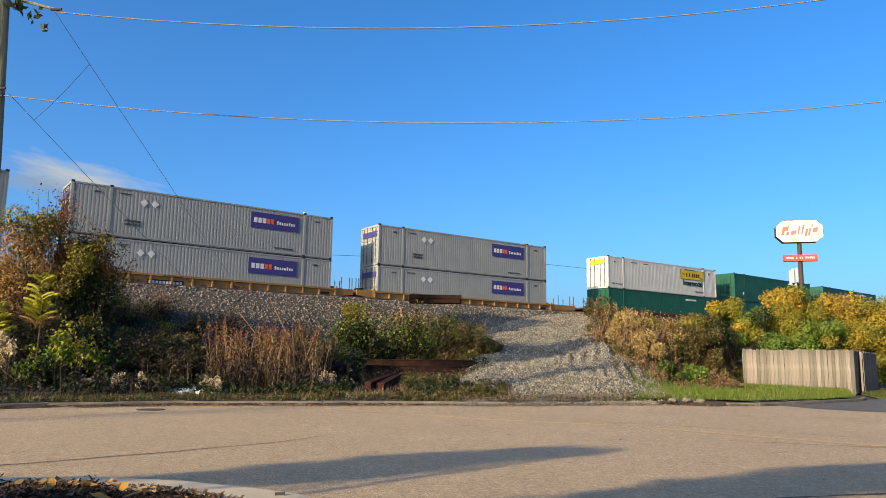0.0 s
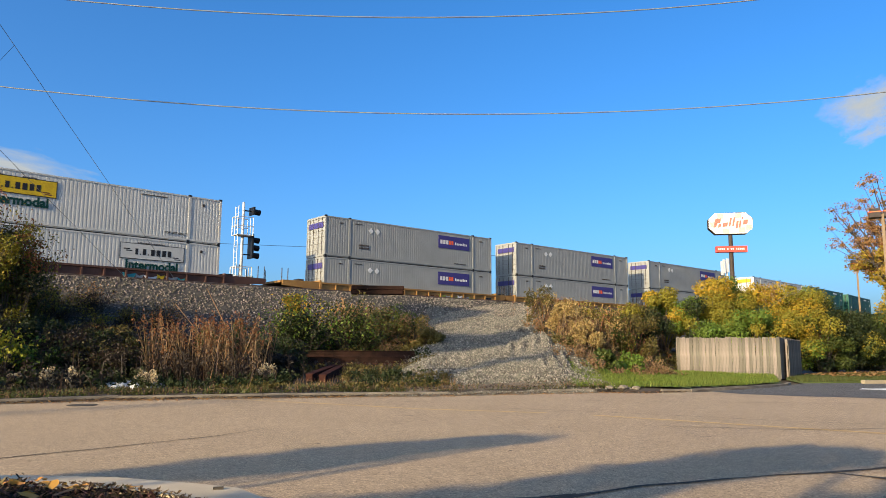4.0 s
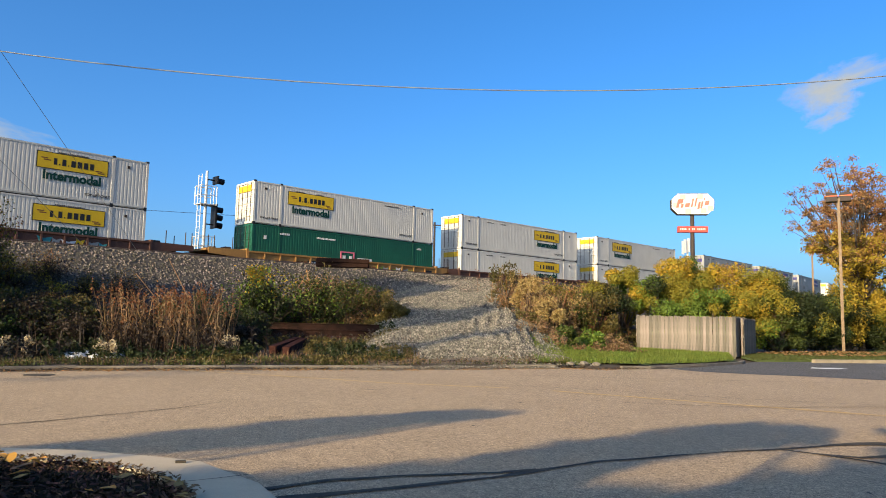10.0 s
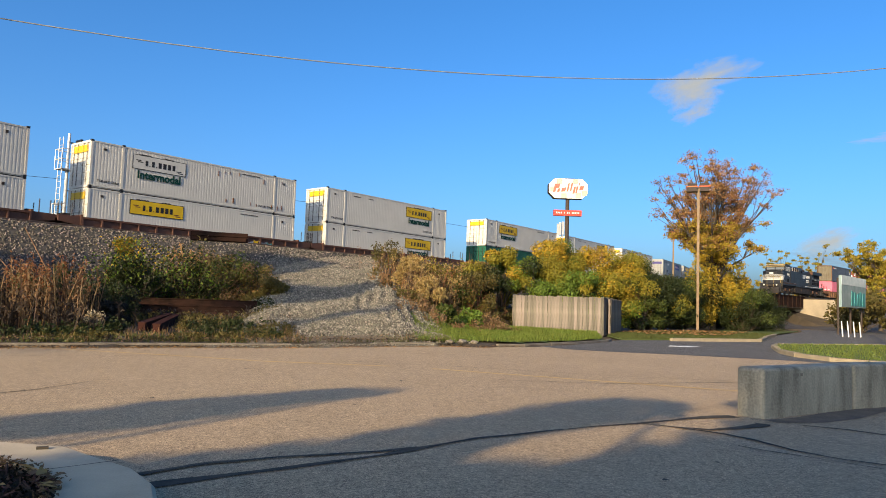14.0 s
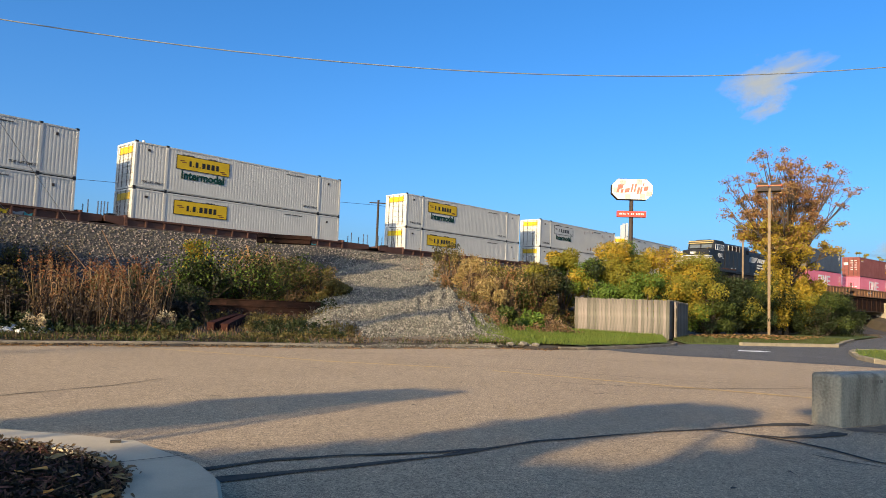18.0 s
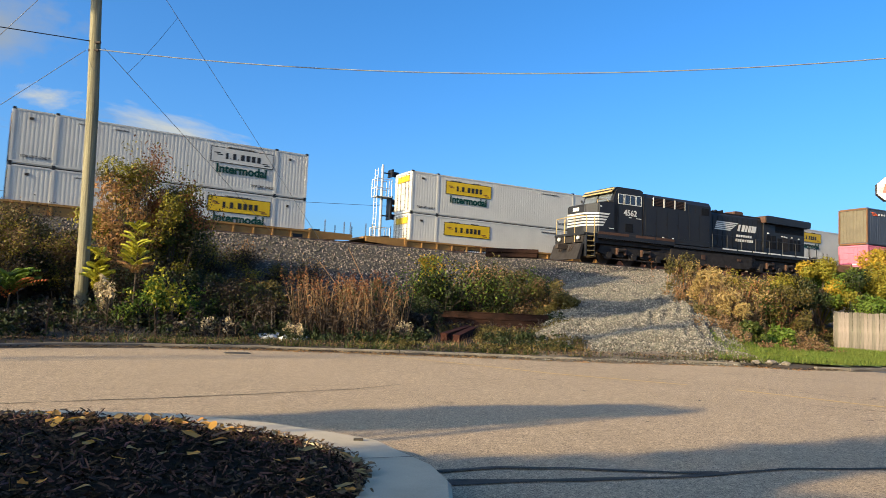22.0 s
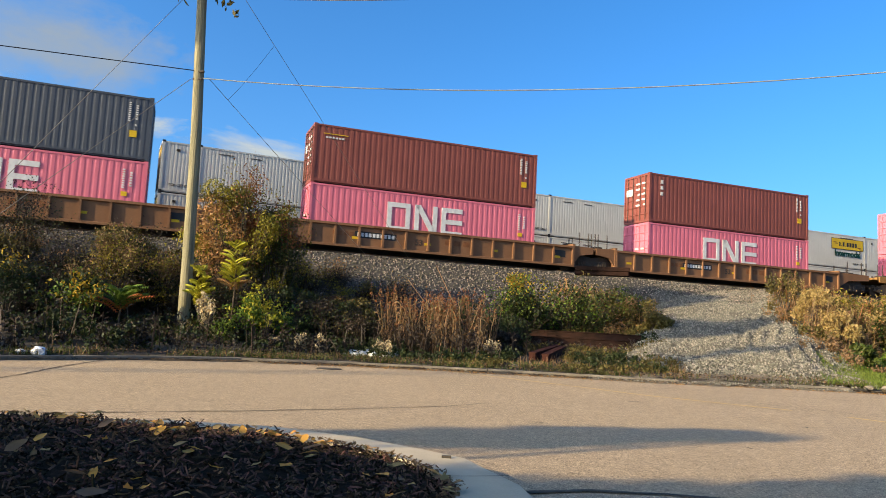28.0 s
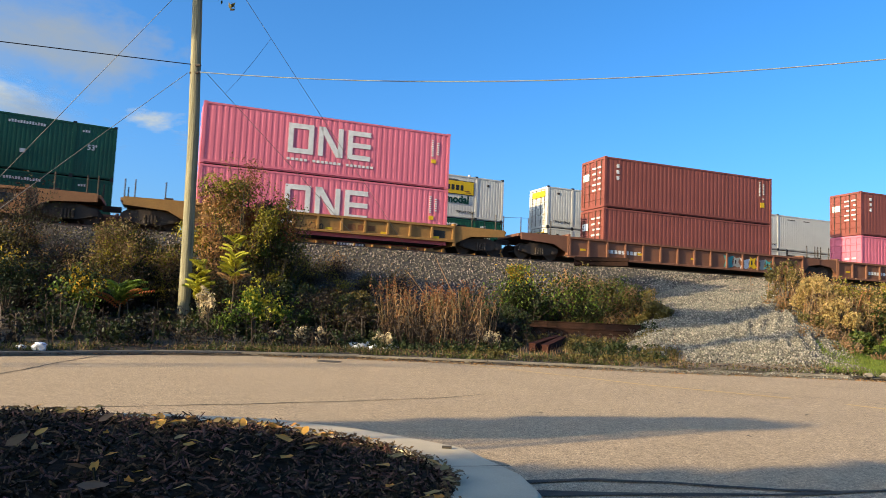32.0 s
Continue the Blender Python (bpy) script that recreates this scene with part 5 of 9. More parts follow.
# tank and trucks
bm, done = lp("fuel_tank", "loco_grey")
prism(bm, ((-3.9, 1.3), (3.65, 1.3), (3.65, 0.62), (3.3, 0.4), (-3.5, 0.4), (-3.9, 0.62)), -1.45, 1.45)
done()
lbox("air_reservoir", "undergear", (-4.6, -3.85, -1.25, 1.25, 0.55, 1.35))
lbox("air_reservoir", "undergear", (3.6, 4.2, -1.25, 1.25, 0.55, 1.35))
lbox("tank_fitting", "loco_brown", (-1.2, -0.9, -1.5, -1.44, 0.8, 1.1), (2.2, 2.5, -1.5, -1.44, 0.9, 1.05))
for cx in (-6.95, 6.65):
    bm = bmesh.new()
    for y in (-1.26, 1.1):
        prism(bm, ((cx - 2.75, 0.72), (cx - 2.6, 0.6), (cx - 1.5, 0.62), (cx - 1.2, 0.46), (cx - 0.75, 0.46), (cx - 0.55, 0.62), (cx + 0.55, 0.62), (cx + 0.75, 0.46), (cx + 1.2, 0.46), (cx + 1.5, 0.62), (cx + 2.6, 0.6), (cx + 2.75, 0.72), (cx + 2.6, 1.06), (cx + 1.6, 1.1), (cx + 1.2, 0.98), (cx + 0.5, 1.12), (cx - 0.5, 1.12), (cx - 1.2, 0.98), (cx - 1.6, 1.1), (cx - 2.6, 1.06)), y, y + 0.16)
    tk = part("truck", bm, M["loco_grey"], loco)
    for dx in (-2.0, 0.0, 2.0):
        for y in (-1.0, 0.85):
            bm = bmesh.new()
            box(bm, dx + cx - 0.3, dx + cx + 0.3, y * 1.2 - 0.1, y * 1.2 + 0.12, 0.36, 0.72)
            tube(bm, (cx + dx, y * 1.3 - 0.1, 0.53), (cx + dx, y * 1.3 + 0.1, 0.53), 0.19, n=12)
            part("axle_box", bm, M["loco_grey"], tk)
    for dx in (-1.32, -0.68, 0.68, 1.32):
        bm = bmesh.new()
        tube(bm, (cx + dx, -1.3, 0.6), (cx + dx, -1.3, 1.0), 0.1, n=8)
        part("spring", bm, M["loco_brown"], tk)
    for dx in (-1.0, 1.0):
        bm = bmesh.new()
        tube(bm, (cx + dx - 0.3, -1.36, 0.86), (cx + dx + 0.22, -1.36, 0.88), 0.11, n=10)
        part("brake_cylinder", bm, M["loco_grey"], tk)
    bm = bmesh.new()
    box(bm, cx - 2.3, cx + 2.3, -1.32, -1.27, 0.3, 0.36)
    box(bm, cx - 2.4, cx + 2.4, -1.0, 1.0, 0.8, 1.22)
    part("brake_rigging", bm, M["undergear"], tk)
    for dx in (-2.0, 0.0, 2.0):
        bm = bmesh.new()
        for y in (-0.82, 0.7):
            tube(bm, (0, y, 0), (0, y + 0.12, 0), 0.52, n=24)
        tube(bm, (0, -0.8, 0), (0, 0.8, 0), 0.1, n=8)
        w = part("wheelset", bm, M["undergear"], tk)
        w.location = (cx + dx, 0, 0.52)
for x0, x1, z in ((-9.6, -8.2, 1.42), (-5.6, -4.2, 1.4), (4.0, 5.2, 1.36), (8.2, 9.4, 1.36)):
    lbox("air_pipe", "loco_grey", (x0, x1, -1.42, -1.36, z, z + 0.06))
# rails
for x, y in ((-10.85, -1.5), (-10.85, 1.5), (-10.25, -1.5), (-10.25, 1.5), (-10.95, -0.5), (-10.95, 0.5)):
    bm, done = lp("handrail_post", "rail_ochre")
    tube(bm, (x, y, 1.2), (x, y, 2.8), 0.028, n=6)
    done()
bm, done = lp("front_handrail", "rail_ochre")
pipe(bm, [(-10.85, -1.5, 2.78), (-10.95, -0.5, 2.8), (-10.95, 0.5, 2.8), (-10.85, 1.5, 2.78)], 0.026, 6)
done()
for y in (-1.52, 1.52):
    bm, done = lp("side_handrail", "loco_black")
    tube(bm, (-0.3, y, 2.56), (10.3, y, 2.56), 0.022, n=6)
    done()
for k in range(8):
    for y in (-1.52, 1.52):
        bm, done = lp("handrail_post", "loco_black")
        tube(bm, (-0.3 + k * 1.4, y, 1.6), (-0.3 + k * 1.4, y, 2.56), 0.02, n=6)
        done()
for x, y in ((10.45, -1.5), (10.45, 1.5), (9.62, -1.54)):
    bm, done = lp("rear_grab", "loco_black")
    pipe(bm, [(x, y, 0.5), (x, y, 2.3), (x - 0.12, y, 2.42), (x - 0.3, y, 2.3)], 0.03, 6)
    done()
for y in (-0.95, 0.95):
    bm, done = lp("ditch_light", "loco_white", "round ditch light")
    tube(bm, (-11.08, y, 1.45), (-10.98, y, 1.45), 0.12, n=10)
    done()
ob = part("lettering", words("4562", 0.5, M["loco_white"], bold=0.03), None, loco, "white road number")
ob.location = (-7.46, -1.525, 3.22)
for v in ob.data.vertices:
    v.co.x *= 1.06
# flank stripes, slanted shapes and two rows of bars
for k in range(5):
    bm, done = lp("flank_stripe", "loco_white", "white slanted flank stripe")
    z0, z1 = 3.5 - k * 0.125, 3.58 - k * 0.125
    prism(bm, ((0.5 - 0.045 * k, z0), (2.5 - 0.17 * k, z0), (2.62 - 0.17 * k, z1), (0.53 - 0.045 * k, z1)), -1.14, -1.1)
    done()
for k, (x, w) in enumerate(((2.6, 0.2), (2.98, 0.26), (3.32, 0.2), (3.62, 0.26), (3.95, 0.42))):
    bm, done = lp("logo_shape", "loco_white", "white slanted logo shape")
    prism(bm, ((x - 0.06, 3.04), (x + w - 0.06, 3.04), (x + w + 0.08, 3.5), (x + 0.08, 3.5)), -1.14, -1.1)
    done()
for j, n in ((0, 7), (1, 8)):
    for k in range(n):
        bm, done = lp("logo_bar", "loco_white")
        x, z = 2.42 - 0.06 * j + k * 0.225, 2.62 - j * 0.3
        prism(bm, ((x, z), (x + 0.16, z), (x + 0.19, z + 0.18), (x + 0.03, z + 0.18)), -1.14, -1.1)
        done()
MOVES.append((loco, NEAR, near_shift, 290.2, 0.0))


# ---- railway ----
def sweep(tr, s0, s1, lat, prof, step=4.0):
    """A profile (lateral, height) drawn along a track."""
    verts, faces = [], []
    n, k = int((s1 - s0) / step) + 1, len(prof)
    for i in range(n):
        m = on_track(tr, s0 + (s1 - s0) * i / (n - 1))
        verts += [tuple(m @ Vector((0, lat + a, b))) for a, b in prof]
    for i in range(n - 1):
        for j in range(k):
            faces.append((i * k + j, i * k + (j + 1) % k, (i + 1) * k + (j + 1) % k, (i + 1) * k + j))
    return verts, faces


RAIL = ((-0.07, -0.17), (0.07, -0.17), (0.07, -0.15), (0.015, -0.12), (0.015, -0.04), (0.036, -0.03), (0.036, 0.0), (-0.036, 0.0), (-0.036, -0.03), (-0.015, -0.04), (-0.015, -0.12), (-0.07, -0.15))
for tr in (NEAR, FAR):
    line = thing("railway_track", "steel rails on timber ties along the bank", "railway track", kind="structure")
    for lat in (-0.755, 0.755):
        part("rail", raw_mesh("rail", *sweep(tr, -420 if tr is FAR else -120, 470, lat, RAIL), M["rail"]), None, line)
    verts, faces = [], []
    for i in range(500):
        m = on_track(tr, -90 + i * 0.55)
        b = len(verts)
        verts += [tuple(m @ Vector(p)) for p in ((-0.11, -1.3, -0.34), (0.11, -1.3, -0.34), (0.11, 1.3, -0.34), (-0.11, 1.3, -0.34), (-0.11, -1.3, -0.17), (0.11, -1.3, -0.17), (0.11, 1.3, -0.17), (-0.11, 1.3, -0.17))]
        faces += [tuple(b + q for q in f) for f in ((4, 5, 6, 7), (0, 1, 5, 4), (1, 2, 6, 5), (2, 3, 7, 6), (3, 0, 4, 7))]
    tagged(part("ties", raw_mesh("ties", verts, faces, M["tie"]), None, line), kind="stuff")


def world_of(s, p):
    h = radians(NEAR["heading"])
    return math.sin(h) * s - math.cos(h) * p, math.cos(h) * s + math.sin(h) * p


def drape(name, s_list, p_of, lift, material, label):
    verts, faces, n = [], [], 0
    for s in s_list:
        ps = p_of(s)
        n = len(ps)
        for p in ps:
            x, y = world_of(s, p)
            verts.append((x, y, land(x, y) + lift + 0.03 * noise.noise((x * 2, y * 2, 3))))
    for i in range(len(s_list) - 1):
        for j in range(n - 1):
            faces.append((i * n + j, i * n + j + 1, (i + 1) * n + j + 1, (i + 1) * n + j))
    me = raw_mesh(name, verts, faces, material)
    me.polygons.foreach_set("use_smooth", [True] * len(me.polygons))
    return tagged(new(name, me), label, "ballast", kind="structure")


drape("ballast_shoulder", [-60 + 0.6 * i for i in range(268)], lambda s: [33.3 - near_lat(s) + d for d in (-5.2, -4.4, -3.6, -2.8, -2.0, -1.4, -0.8, -0.3, 0.1, 1.2, 3, 6, 10, 14, 20)], 0.05, M["ballast"], "grey crushed-stone ballast on the railway bank")

RNG = np.random.default_rng(5)
OCT_F = ((0, 2, 4), (2, 1, 4), (1, 3, 4), (3, 0, 4), (2, 0, 5), (1, 2, 5), (3, 1, 5), (0, 3, 5))


def scatter_stones(name, pts, smin, smax, material, label, flat=0.75):
    base = np.array([(1, 0, 0), (-1, 0, 0), (0, 1, 0), (0, -1, 0), (0, 0, 1), (0, 0, -1)], float)
    verts, faces = [], []
    for i, p in enumerate(pts):
        v = base * RNG.uniform(0.55, 1.25, (6, 1)) * RNG.uniform(smin, smax) * np.array([1, 0.8, flat])
        q = np.array(Euler(RNG.uniform(0, 6.28, 3)).to_matrix())
        verts += ((v @ q.T) + p).tolist()
        faces += [tuple(6 * i + k for k in f) for f in OCT_F]
    return tagged(new(name, raw_mesh(name, verts, faces, material)), label, "stones", kind="stuff")


def on_land(x, y, lift=0.0):
    return (x, y, land(x, y) + lift)


pts = []
for i in range(36000):
    s, q = RNG.uniform(-22, 34), RNG.uniform(-0.3, 6.6)
    pts.append(on_land(*world_of(s, 33.3 - near_lat(s) - q), 0.06))
scatter_stones("ballast_stones", pts, 0.028, 0.08, M["stone"], "loose grey crushed stones on the bank slope")

# gravel ramp
ramp_a, ramp_b = Vector((2.9, 22.3)), Vector((5.6, 43.5))
ramp_d = (ramp_b - ramp_a).normalized()
ramp_n = Vector((-ramp_d.y, ramp_d.x))


def ramp_lift(u, v):
    """Loose gravel: lumps, and wheel ruts along the eastern side."""
    wave = v + 0.5 * noise.noise((u * 0.25, v * 0.3, 8)) + 0.12 * u / 4
    rut = 0.5 + 0.5 * math.cos(wave * 12.0)
    side = max(0.0, min(1.0, (0.2 - v) / 1.2)) * max(0.0, min(1.0, (u - 2.5) / 2, (14.0 - u) / 3))
    top = max(0.0, min(1.0, (18.5 - u) / 3))
    lumps = 0.2 * noise.noise((u * 0.3, v * 0.4, 5)) + 0.1 * noise.noise((u * 0.9, v * 1.1, 2)) + 0.05 * noise.noise((u * 2.2, v * 2.0, 3))
    return 0.04 + 0.1 * top + (0.15 * (rut ** 1.3 - 0.4) * side * max(0.15, min(1.0, 0.6 + 1.3 * noise.noise((u * 0.45, v * 0.7, 21)))) + lumps) * top


verts, faces = [], []
us, vs = [0.5 + 0.2 * i for i in range(104)], [-4.4 + 0.055 * j for j in range(161)]
for u in us:
    for v in vs:
        p = ramp_a + ramp_d * u + ramp_n * v
        edge = max(0.0, min(1.0, (4.3 - abs(v)) / 1.2, (u - 0.5) / 2.0))
        verts.append((p.x, p.y, max(land(p.x, p.y), 0.0) + ramp_lift(u, v) * edge - 0.05 * (1 - edge)))
n = len(vs)
faces = [(i * n + j, i * n + j + 1, (i + 1) * n + j + 1, (i + 1) * n + j) for i in range(len(us) - 1) for j in range(n - 1)]
me = raw_mesh("gravel_ramp", verts, faces, M["gravel"])
me.polygons.foreach_set("use_smooth", [True] * len(me.polygons))
tagged(new("gravel_ramp", me), "rutted pale gravel ramp up the bank", "gravel", kind="structure")
pts = []
for i in range(40000):
    u, v = 21 * RNG.random() ** 1.15, float(np.clip(RNG.normal(0.1, 2.6), -4.3, 4.3))
    if u < 1.5 and RNG.random() > u / 1.5:
        continue
    p = ramp_a + ramp_d * u + ramp_n * v
    edge = max(0.0, min(1.0, (4.3 - abs(v)) / 1.2, (u - 0.5) / 2.0))
    pts.append((p.x, p.y, max(land(p.x, p.y), 0.0) + ramp_lift(u, v) * edge + 0.015))
scatter_stones("gravel_stones", pts, 0.018, 0.052, M["gravel_stone"], "loose pale gravel stones on the ramp")


verts, faces = [], []
for i in range(27):
    x = -0.9 + 0.27 * i
    for g, z in ((-0.5 + 0.25 * noise.noise((x * 1.5, 0, 6)), 0.006), (-0.1, 0.05), (0.3, 0.1), (0.8, 0.14), (1.6, 0.2)):
        y = kerb_y(x) + g
        verts.append((x, y, z if g < 0.5 else max(z, land(x, y) + 0.05)))
faces = [(i * 5 + j, (i + 1) * 5 + j, (i + 1) * 5 + j + 1, i * 5 + j + 1) for i in range(26) for j in range(4)]
tagged(new("gravel_apron", raw_mesh("gravel_apron", verts, faces, M["dirt_gravel"])), "dirt and gravel spread over the dropped kerb", "gravel", kind="structure")
pts = []
for i in range(2200):
    x, g = RNG.uniform(-0.9, 6.1), RNG.uniform(-0.45, 1.6)
    pts.append((x, kerb_y(x) + g, max(0.01, 0.06 + 0.09 * g) + 0.01))
scatter_stones("apron_stones", pts, 0.012, 0.035, M["gravel_stone"], "small gravel stones spilled over the kerb")


# ---- plants ----
def leaf_cloud(blobs, n, size, seed, long=1.6, shell=0.55):
    """Leaf blades spread through egg-shaped clumps; each blob: centre, radii."""
    r = np.random.default_rng(seed)
    vol = np.array([b[3] * b[4] * b[5] for b in blobs]) ** 0.75
    pick = r.choice(len(blobs), n, p=vol / vol.sum())
    bl = np.array(blobs, float)[pick]
    d = r.normal(size=(n, 3))
    d /= np.linalg.norm(d, axis=1, keepdims=True)
    rad = (shell + (1 - shell) * r.random((n, 1))) * r.uniform(0.75, 1.12, (n, 1))
    c = bl[:, :3] + d * rad * bl[:, 3:]
    a = r.normal(size=(n, 3)) + (0, 0, -0.25)
    a /= np.linalg.norm(a, axis=1, keepdims=True)
    b = np.cross(a, r.normal(size=(n, 3)))
    b /= np.linalg.norm(b, axis=1, keepdims=True)
    s = size * r.uniform(0.6, 1.35, (n, 1))
    v = np.stack([c - a * s * long / 2, c + b * s * 0.42, c + a * s * long / 2, c - b * s * 0.42], 1).reshape(-1, 3)
    f = np.arange(4 * n).reshape(-1, 4)
    return v, f


def fast_mesh(name, v, f, material):
    me = bpy.data.meshes.new(name)
    me.vertices.add(len(v))
    me.vertices.foreach_set("co", np.asarray(v, np.float32).ravel())
    k = f.shape[1]
    me.loops.add(f.size)
    me.loops.foreach_set("vertex_index", f.astype(np.int32).ravel())
    me.polygons.add(len(f))
    me.polygons.foreach_set("loop_start", np.arange(0, f.size, k, dtype=np.int32))
    me.update(calc_edges=True)
    me.materials.append(material)
    return me


def branches(bm, base, tips, r0, r1=0.01, bend=0.15, rng=None):
    for t in tips:
        p, q = Vector(base), Vector(t)
        prev, pr = p, r0
        for k in (0.35, 0.7, 1.0):
            w = p.lerp(q, k) + Vector((rng.uniform(-bend, bend), rng.uniform(-bend, bend), rng.uniform(0, bend))) * (1 if k < 1 else 0)
            rr = r0 + (r1 - r0) * k
            tube(bm, prev, w, pr, rr, 5, False)
            prev, pr = w, rr


def bush(x, y, r, h, leaf, n, size, label, name="bush", seed=1, z=None, stems=7, blobs=9, lean=0.0):
    """A many-stemmed shrub: stems from the ground and clumps of leaves with gaps between."""
    rr = random.Random(seed)
    z = land(x, y) - 0.05 if z is None else z
    t = thing(name, label, name.replace("_", " "), pose(x, y, z))
    bl = []
    for i in range(blobs):
        a, k = rr.uniform(0, 6.28), rr.uniform(0.1, 0.8) ** 0.7
        zz = rr.uniform(0.2, 0.88) * h
        w = 1.0 - 0.45 * max(0.0, zz / h - 0.55) / 0.45
        s = rr.uniform(0.26, 0.46)
        bl.append((math.cos(a) * r * k * w + lean * zz, math.sin(a) * r * k * w, zz, r * s, r * s, h * s * 0.55))
    bm = bmesh.new()
    branches(bm, (0, 0, 0), [(b[0], b[1], b[2] + b[5] * 0.7) for b in (bl * 3)[:stems + 6]], 0.03, 0.006, 0.12, rr)
    tagged(part("stemwork", bm, M["bark"], t), kind="stuff")
    v, f = leaf_cloud(bl, n, size, seed)
    part("foliage", fast_mesh("foliage", v, f, M[leaf]), None, t)
    return t


def shrub(x, y, r, h, leaves, size, label, seed, name="shrub", limbs=34, scatter=0.2, twig="bark", spread=0.8, r0=0.03):
    """A loose vase of upright limbs with twigs; leaves keep close to the twigs. leaves: (material, count, low, high)."""
    rr = random.Random(seed)
    g = np.random.default_rng(seed)
    t = thing(name, label, name.replace("_", " "), pose(x, y, land(x, y) - 0.05))
    bm, sp = bmesh.new(), []
    for i in range(limbs):
        a, k = rr.uniform(0, 6.28), rr.random() ** 0.6
        tz = h * (0.5 + 0.5 * rr.random()) * (1.05 - 0.45 * k ** 2)
        tip = Vector((math.cos(a) * r * k, math.sin(a) * r * k, tz))
        mid = Vector((tip.x * spread * 0.55, tip.y * spread * 0.55, tz * 0.5)) + Vector((rr.uniform(-1, 1), rr.uniform(-1, 1), 0)) * 0.1 * r
        tube(bm, (tip.x * 0.08, tip.y * 0.08, 0), mid, r0, r0 * 0.55, 5, False)
        tube(bm, mid, tip, r0 * 0.55, r0 * 0.2, 4, False)
        for u in np.linspace(0.15, 1.0, 9):
            p = Vector((0, 0, 0)).lerp(mid, u * 2) if u < 0.5 else mid.lerp(tip, u * 2 - 1)
            q = p + Vector((rr.uniform(-1, 1), rr.uniform(-1, 1), rr.uniform(-0.1, 0.9))) * 0.2 * r
            tube(bm, p, q, r0 * 0.22, r0 * 0.1, 3, False)
            for w in (0.0, 0.5, 1.0):
                sp.append(p.lerp(q, w)[:])
    part("stemwork", bm, M[twig], t)
    sp = np.array(sp)
    for i, (leaf, n, lo, hi) in enumerate(leaves):
        own = sp[(sp[:, 2] >= lo * h) & (sp[:, 2] <= hi * h)]
        patch = np.array([max(0.08, 0.5 + 1.5 * noise.noise((p[0] * 1.1 + seed, p[1] * 1.1 + 5 * i, p[2] * 1.1))) ** 2 for p in own])
        odds = (0.35 + own[:, 2] / h) * patch
        c = own[g.choice(len(own), n, p=odds / odds.sum())] + g.normal(0, scatter * r * 0.5, (n, 3))
        c[:, 2] = np.maximum(c[:, 2], 0.05)
        v, f = leaf_cloud([(*p, 0.01, 0.01, 0.01) for p in c], n, size, seed + n)
        part("foliage", fast_mesh("foliage", v, f, M[leaf]), None, t)
    return t


def clump_shrub(x, y, r, h, leaves, n, size, label, seed, name="shrub", lumps=34):
    """A dense shrub of rounded clumps, each of one leaf colour, whose leaves face outwards; dark gaps between."""
    rr, g = random.Random(seed), np.random.default_rng(seed)
    t = thing(name, label, name.replace("_", " "), pose(x, y, land(x, y) - 0.05))
    groups, bm = {}, bmesh.new()
    for k in range(lumps):
        zz = h * (0.1 + 0.84 * rr.random() ** 0.8)
        env = r * math.sqrt(max(0.12, 1 - ((zz / h - 0.36) / 0.68) ** 2))
        a, q = rr.uniform(0, 6.283), rr.uniform(0.45, 0.95)
        c = Vector((math.cos(a) * env * q, math.sin(a) * env * q, zz))
        size_l = r * rr.uniform(0.2, 0.4)
        tone = 0.5 + 0.9 * noise.noise((c.x * 0.6 + seed, c.y * 0.6, c.z * 0.5)) + 0.35 * (zz / h - 0.5) + rr.uniform(-0.12, 0.12)
        leaf = leaves[max(0, min(len(leaves) - 1, int(tone * len(leaves))))]
        groups.setdefault(leaf, []).append((c, size_l))
        tube(bm, (c.x * 0.1, c.y * 0.1, 0), (c.x * 0.5, c.y * 0.5, zz * 0.6), 0.03, 0.018, 5, False)
        tube(bm, (c.x * 0.5, c.y * 0.5, zz * 0.6), c + Vector((0, 0, size_l * 0.9)), 0.018, 0.006, 4, False)
    part("stemwork", bm, M["bark"], t)
    whole = sum(q * q for ls in groups.values() for _, q in ls)
    for leaf, ls in groups.items():
        vs_ = []
        for c, q in ls:
            m = max(30, int(n * q * q / whole))
            d = g.normal(size=(m, 3))
            d /= np.linalg.norm(d, axis=1, keepdims=True)
            bump_ = 1 + 0.25 * np.sin(d[:, :1] * 5 + seed) * np.sin(d[:, 1:2] * 6) * np.cos(d[:, 2:] * 5)
            p = np.array(c) + d * bump_ * q * g.uniform(0.62, 1.12, (m, 1)) * (1, 1, 0.85)
            p[:, 2] = np.maximum(p[:, 2], 0.05)
            nn = d + g.normal(0, 0.55, (m, 3)) + (0, 0, 0.25)
            a = np.cross(nn, g.normal(size=(m, 3)))
            a /= np.linalg.norm(a, axis=1, keepdims=True)
            b = np.cross(nn, a)
            b /= np.linalg.norm(b, axis=1, keepdims=True)
            z = size * g.uniform(0.6, 1.35, (m, 1))
            vs_.append(np.stack([p - a * z * 0.8, p + b * z * 0.42, p + a * z * 0.8, p - b * z * 0.42], 1).reshape(-1, 3))
        v = np.concatenate(vs_)
        part("foliage", fast_mesh("foliage", v, np.arange(len(v)).reshape(-1, 4), M[leaf]), None, t)
    return t


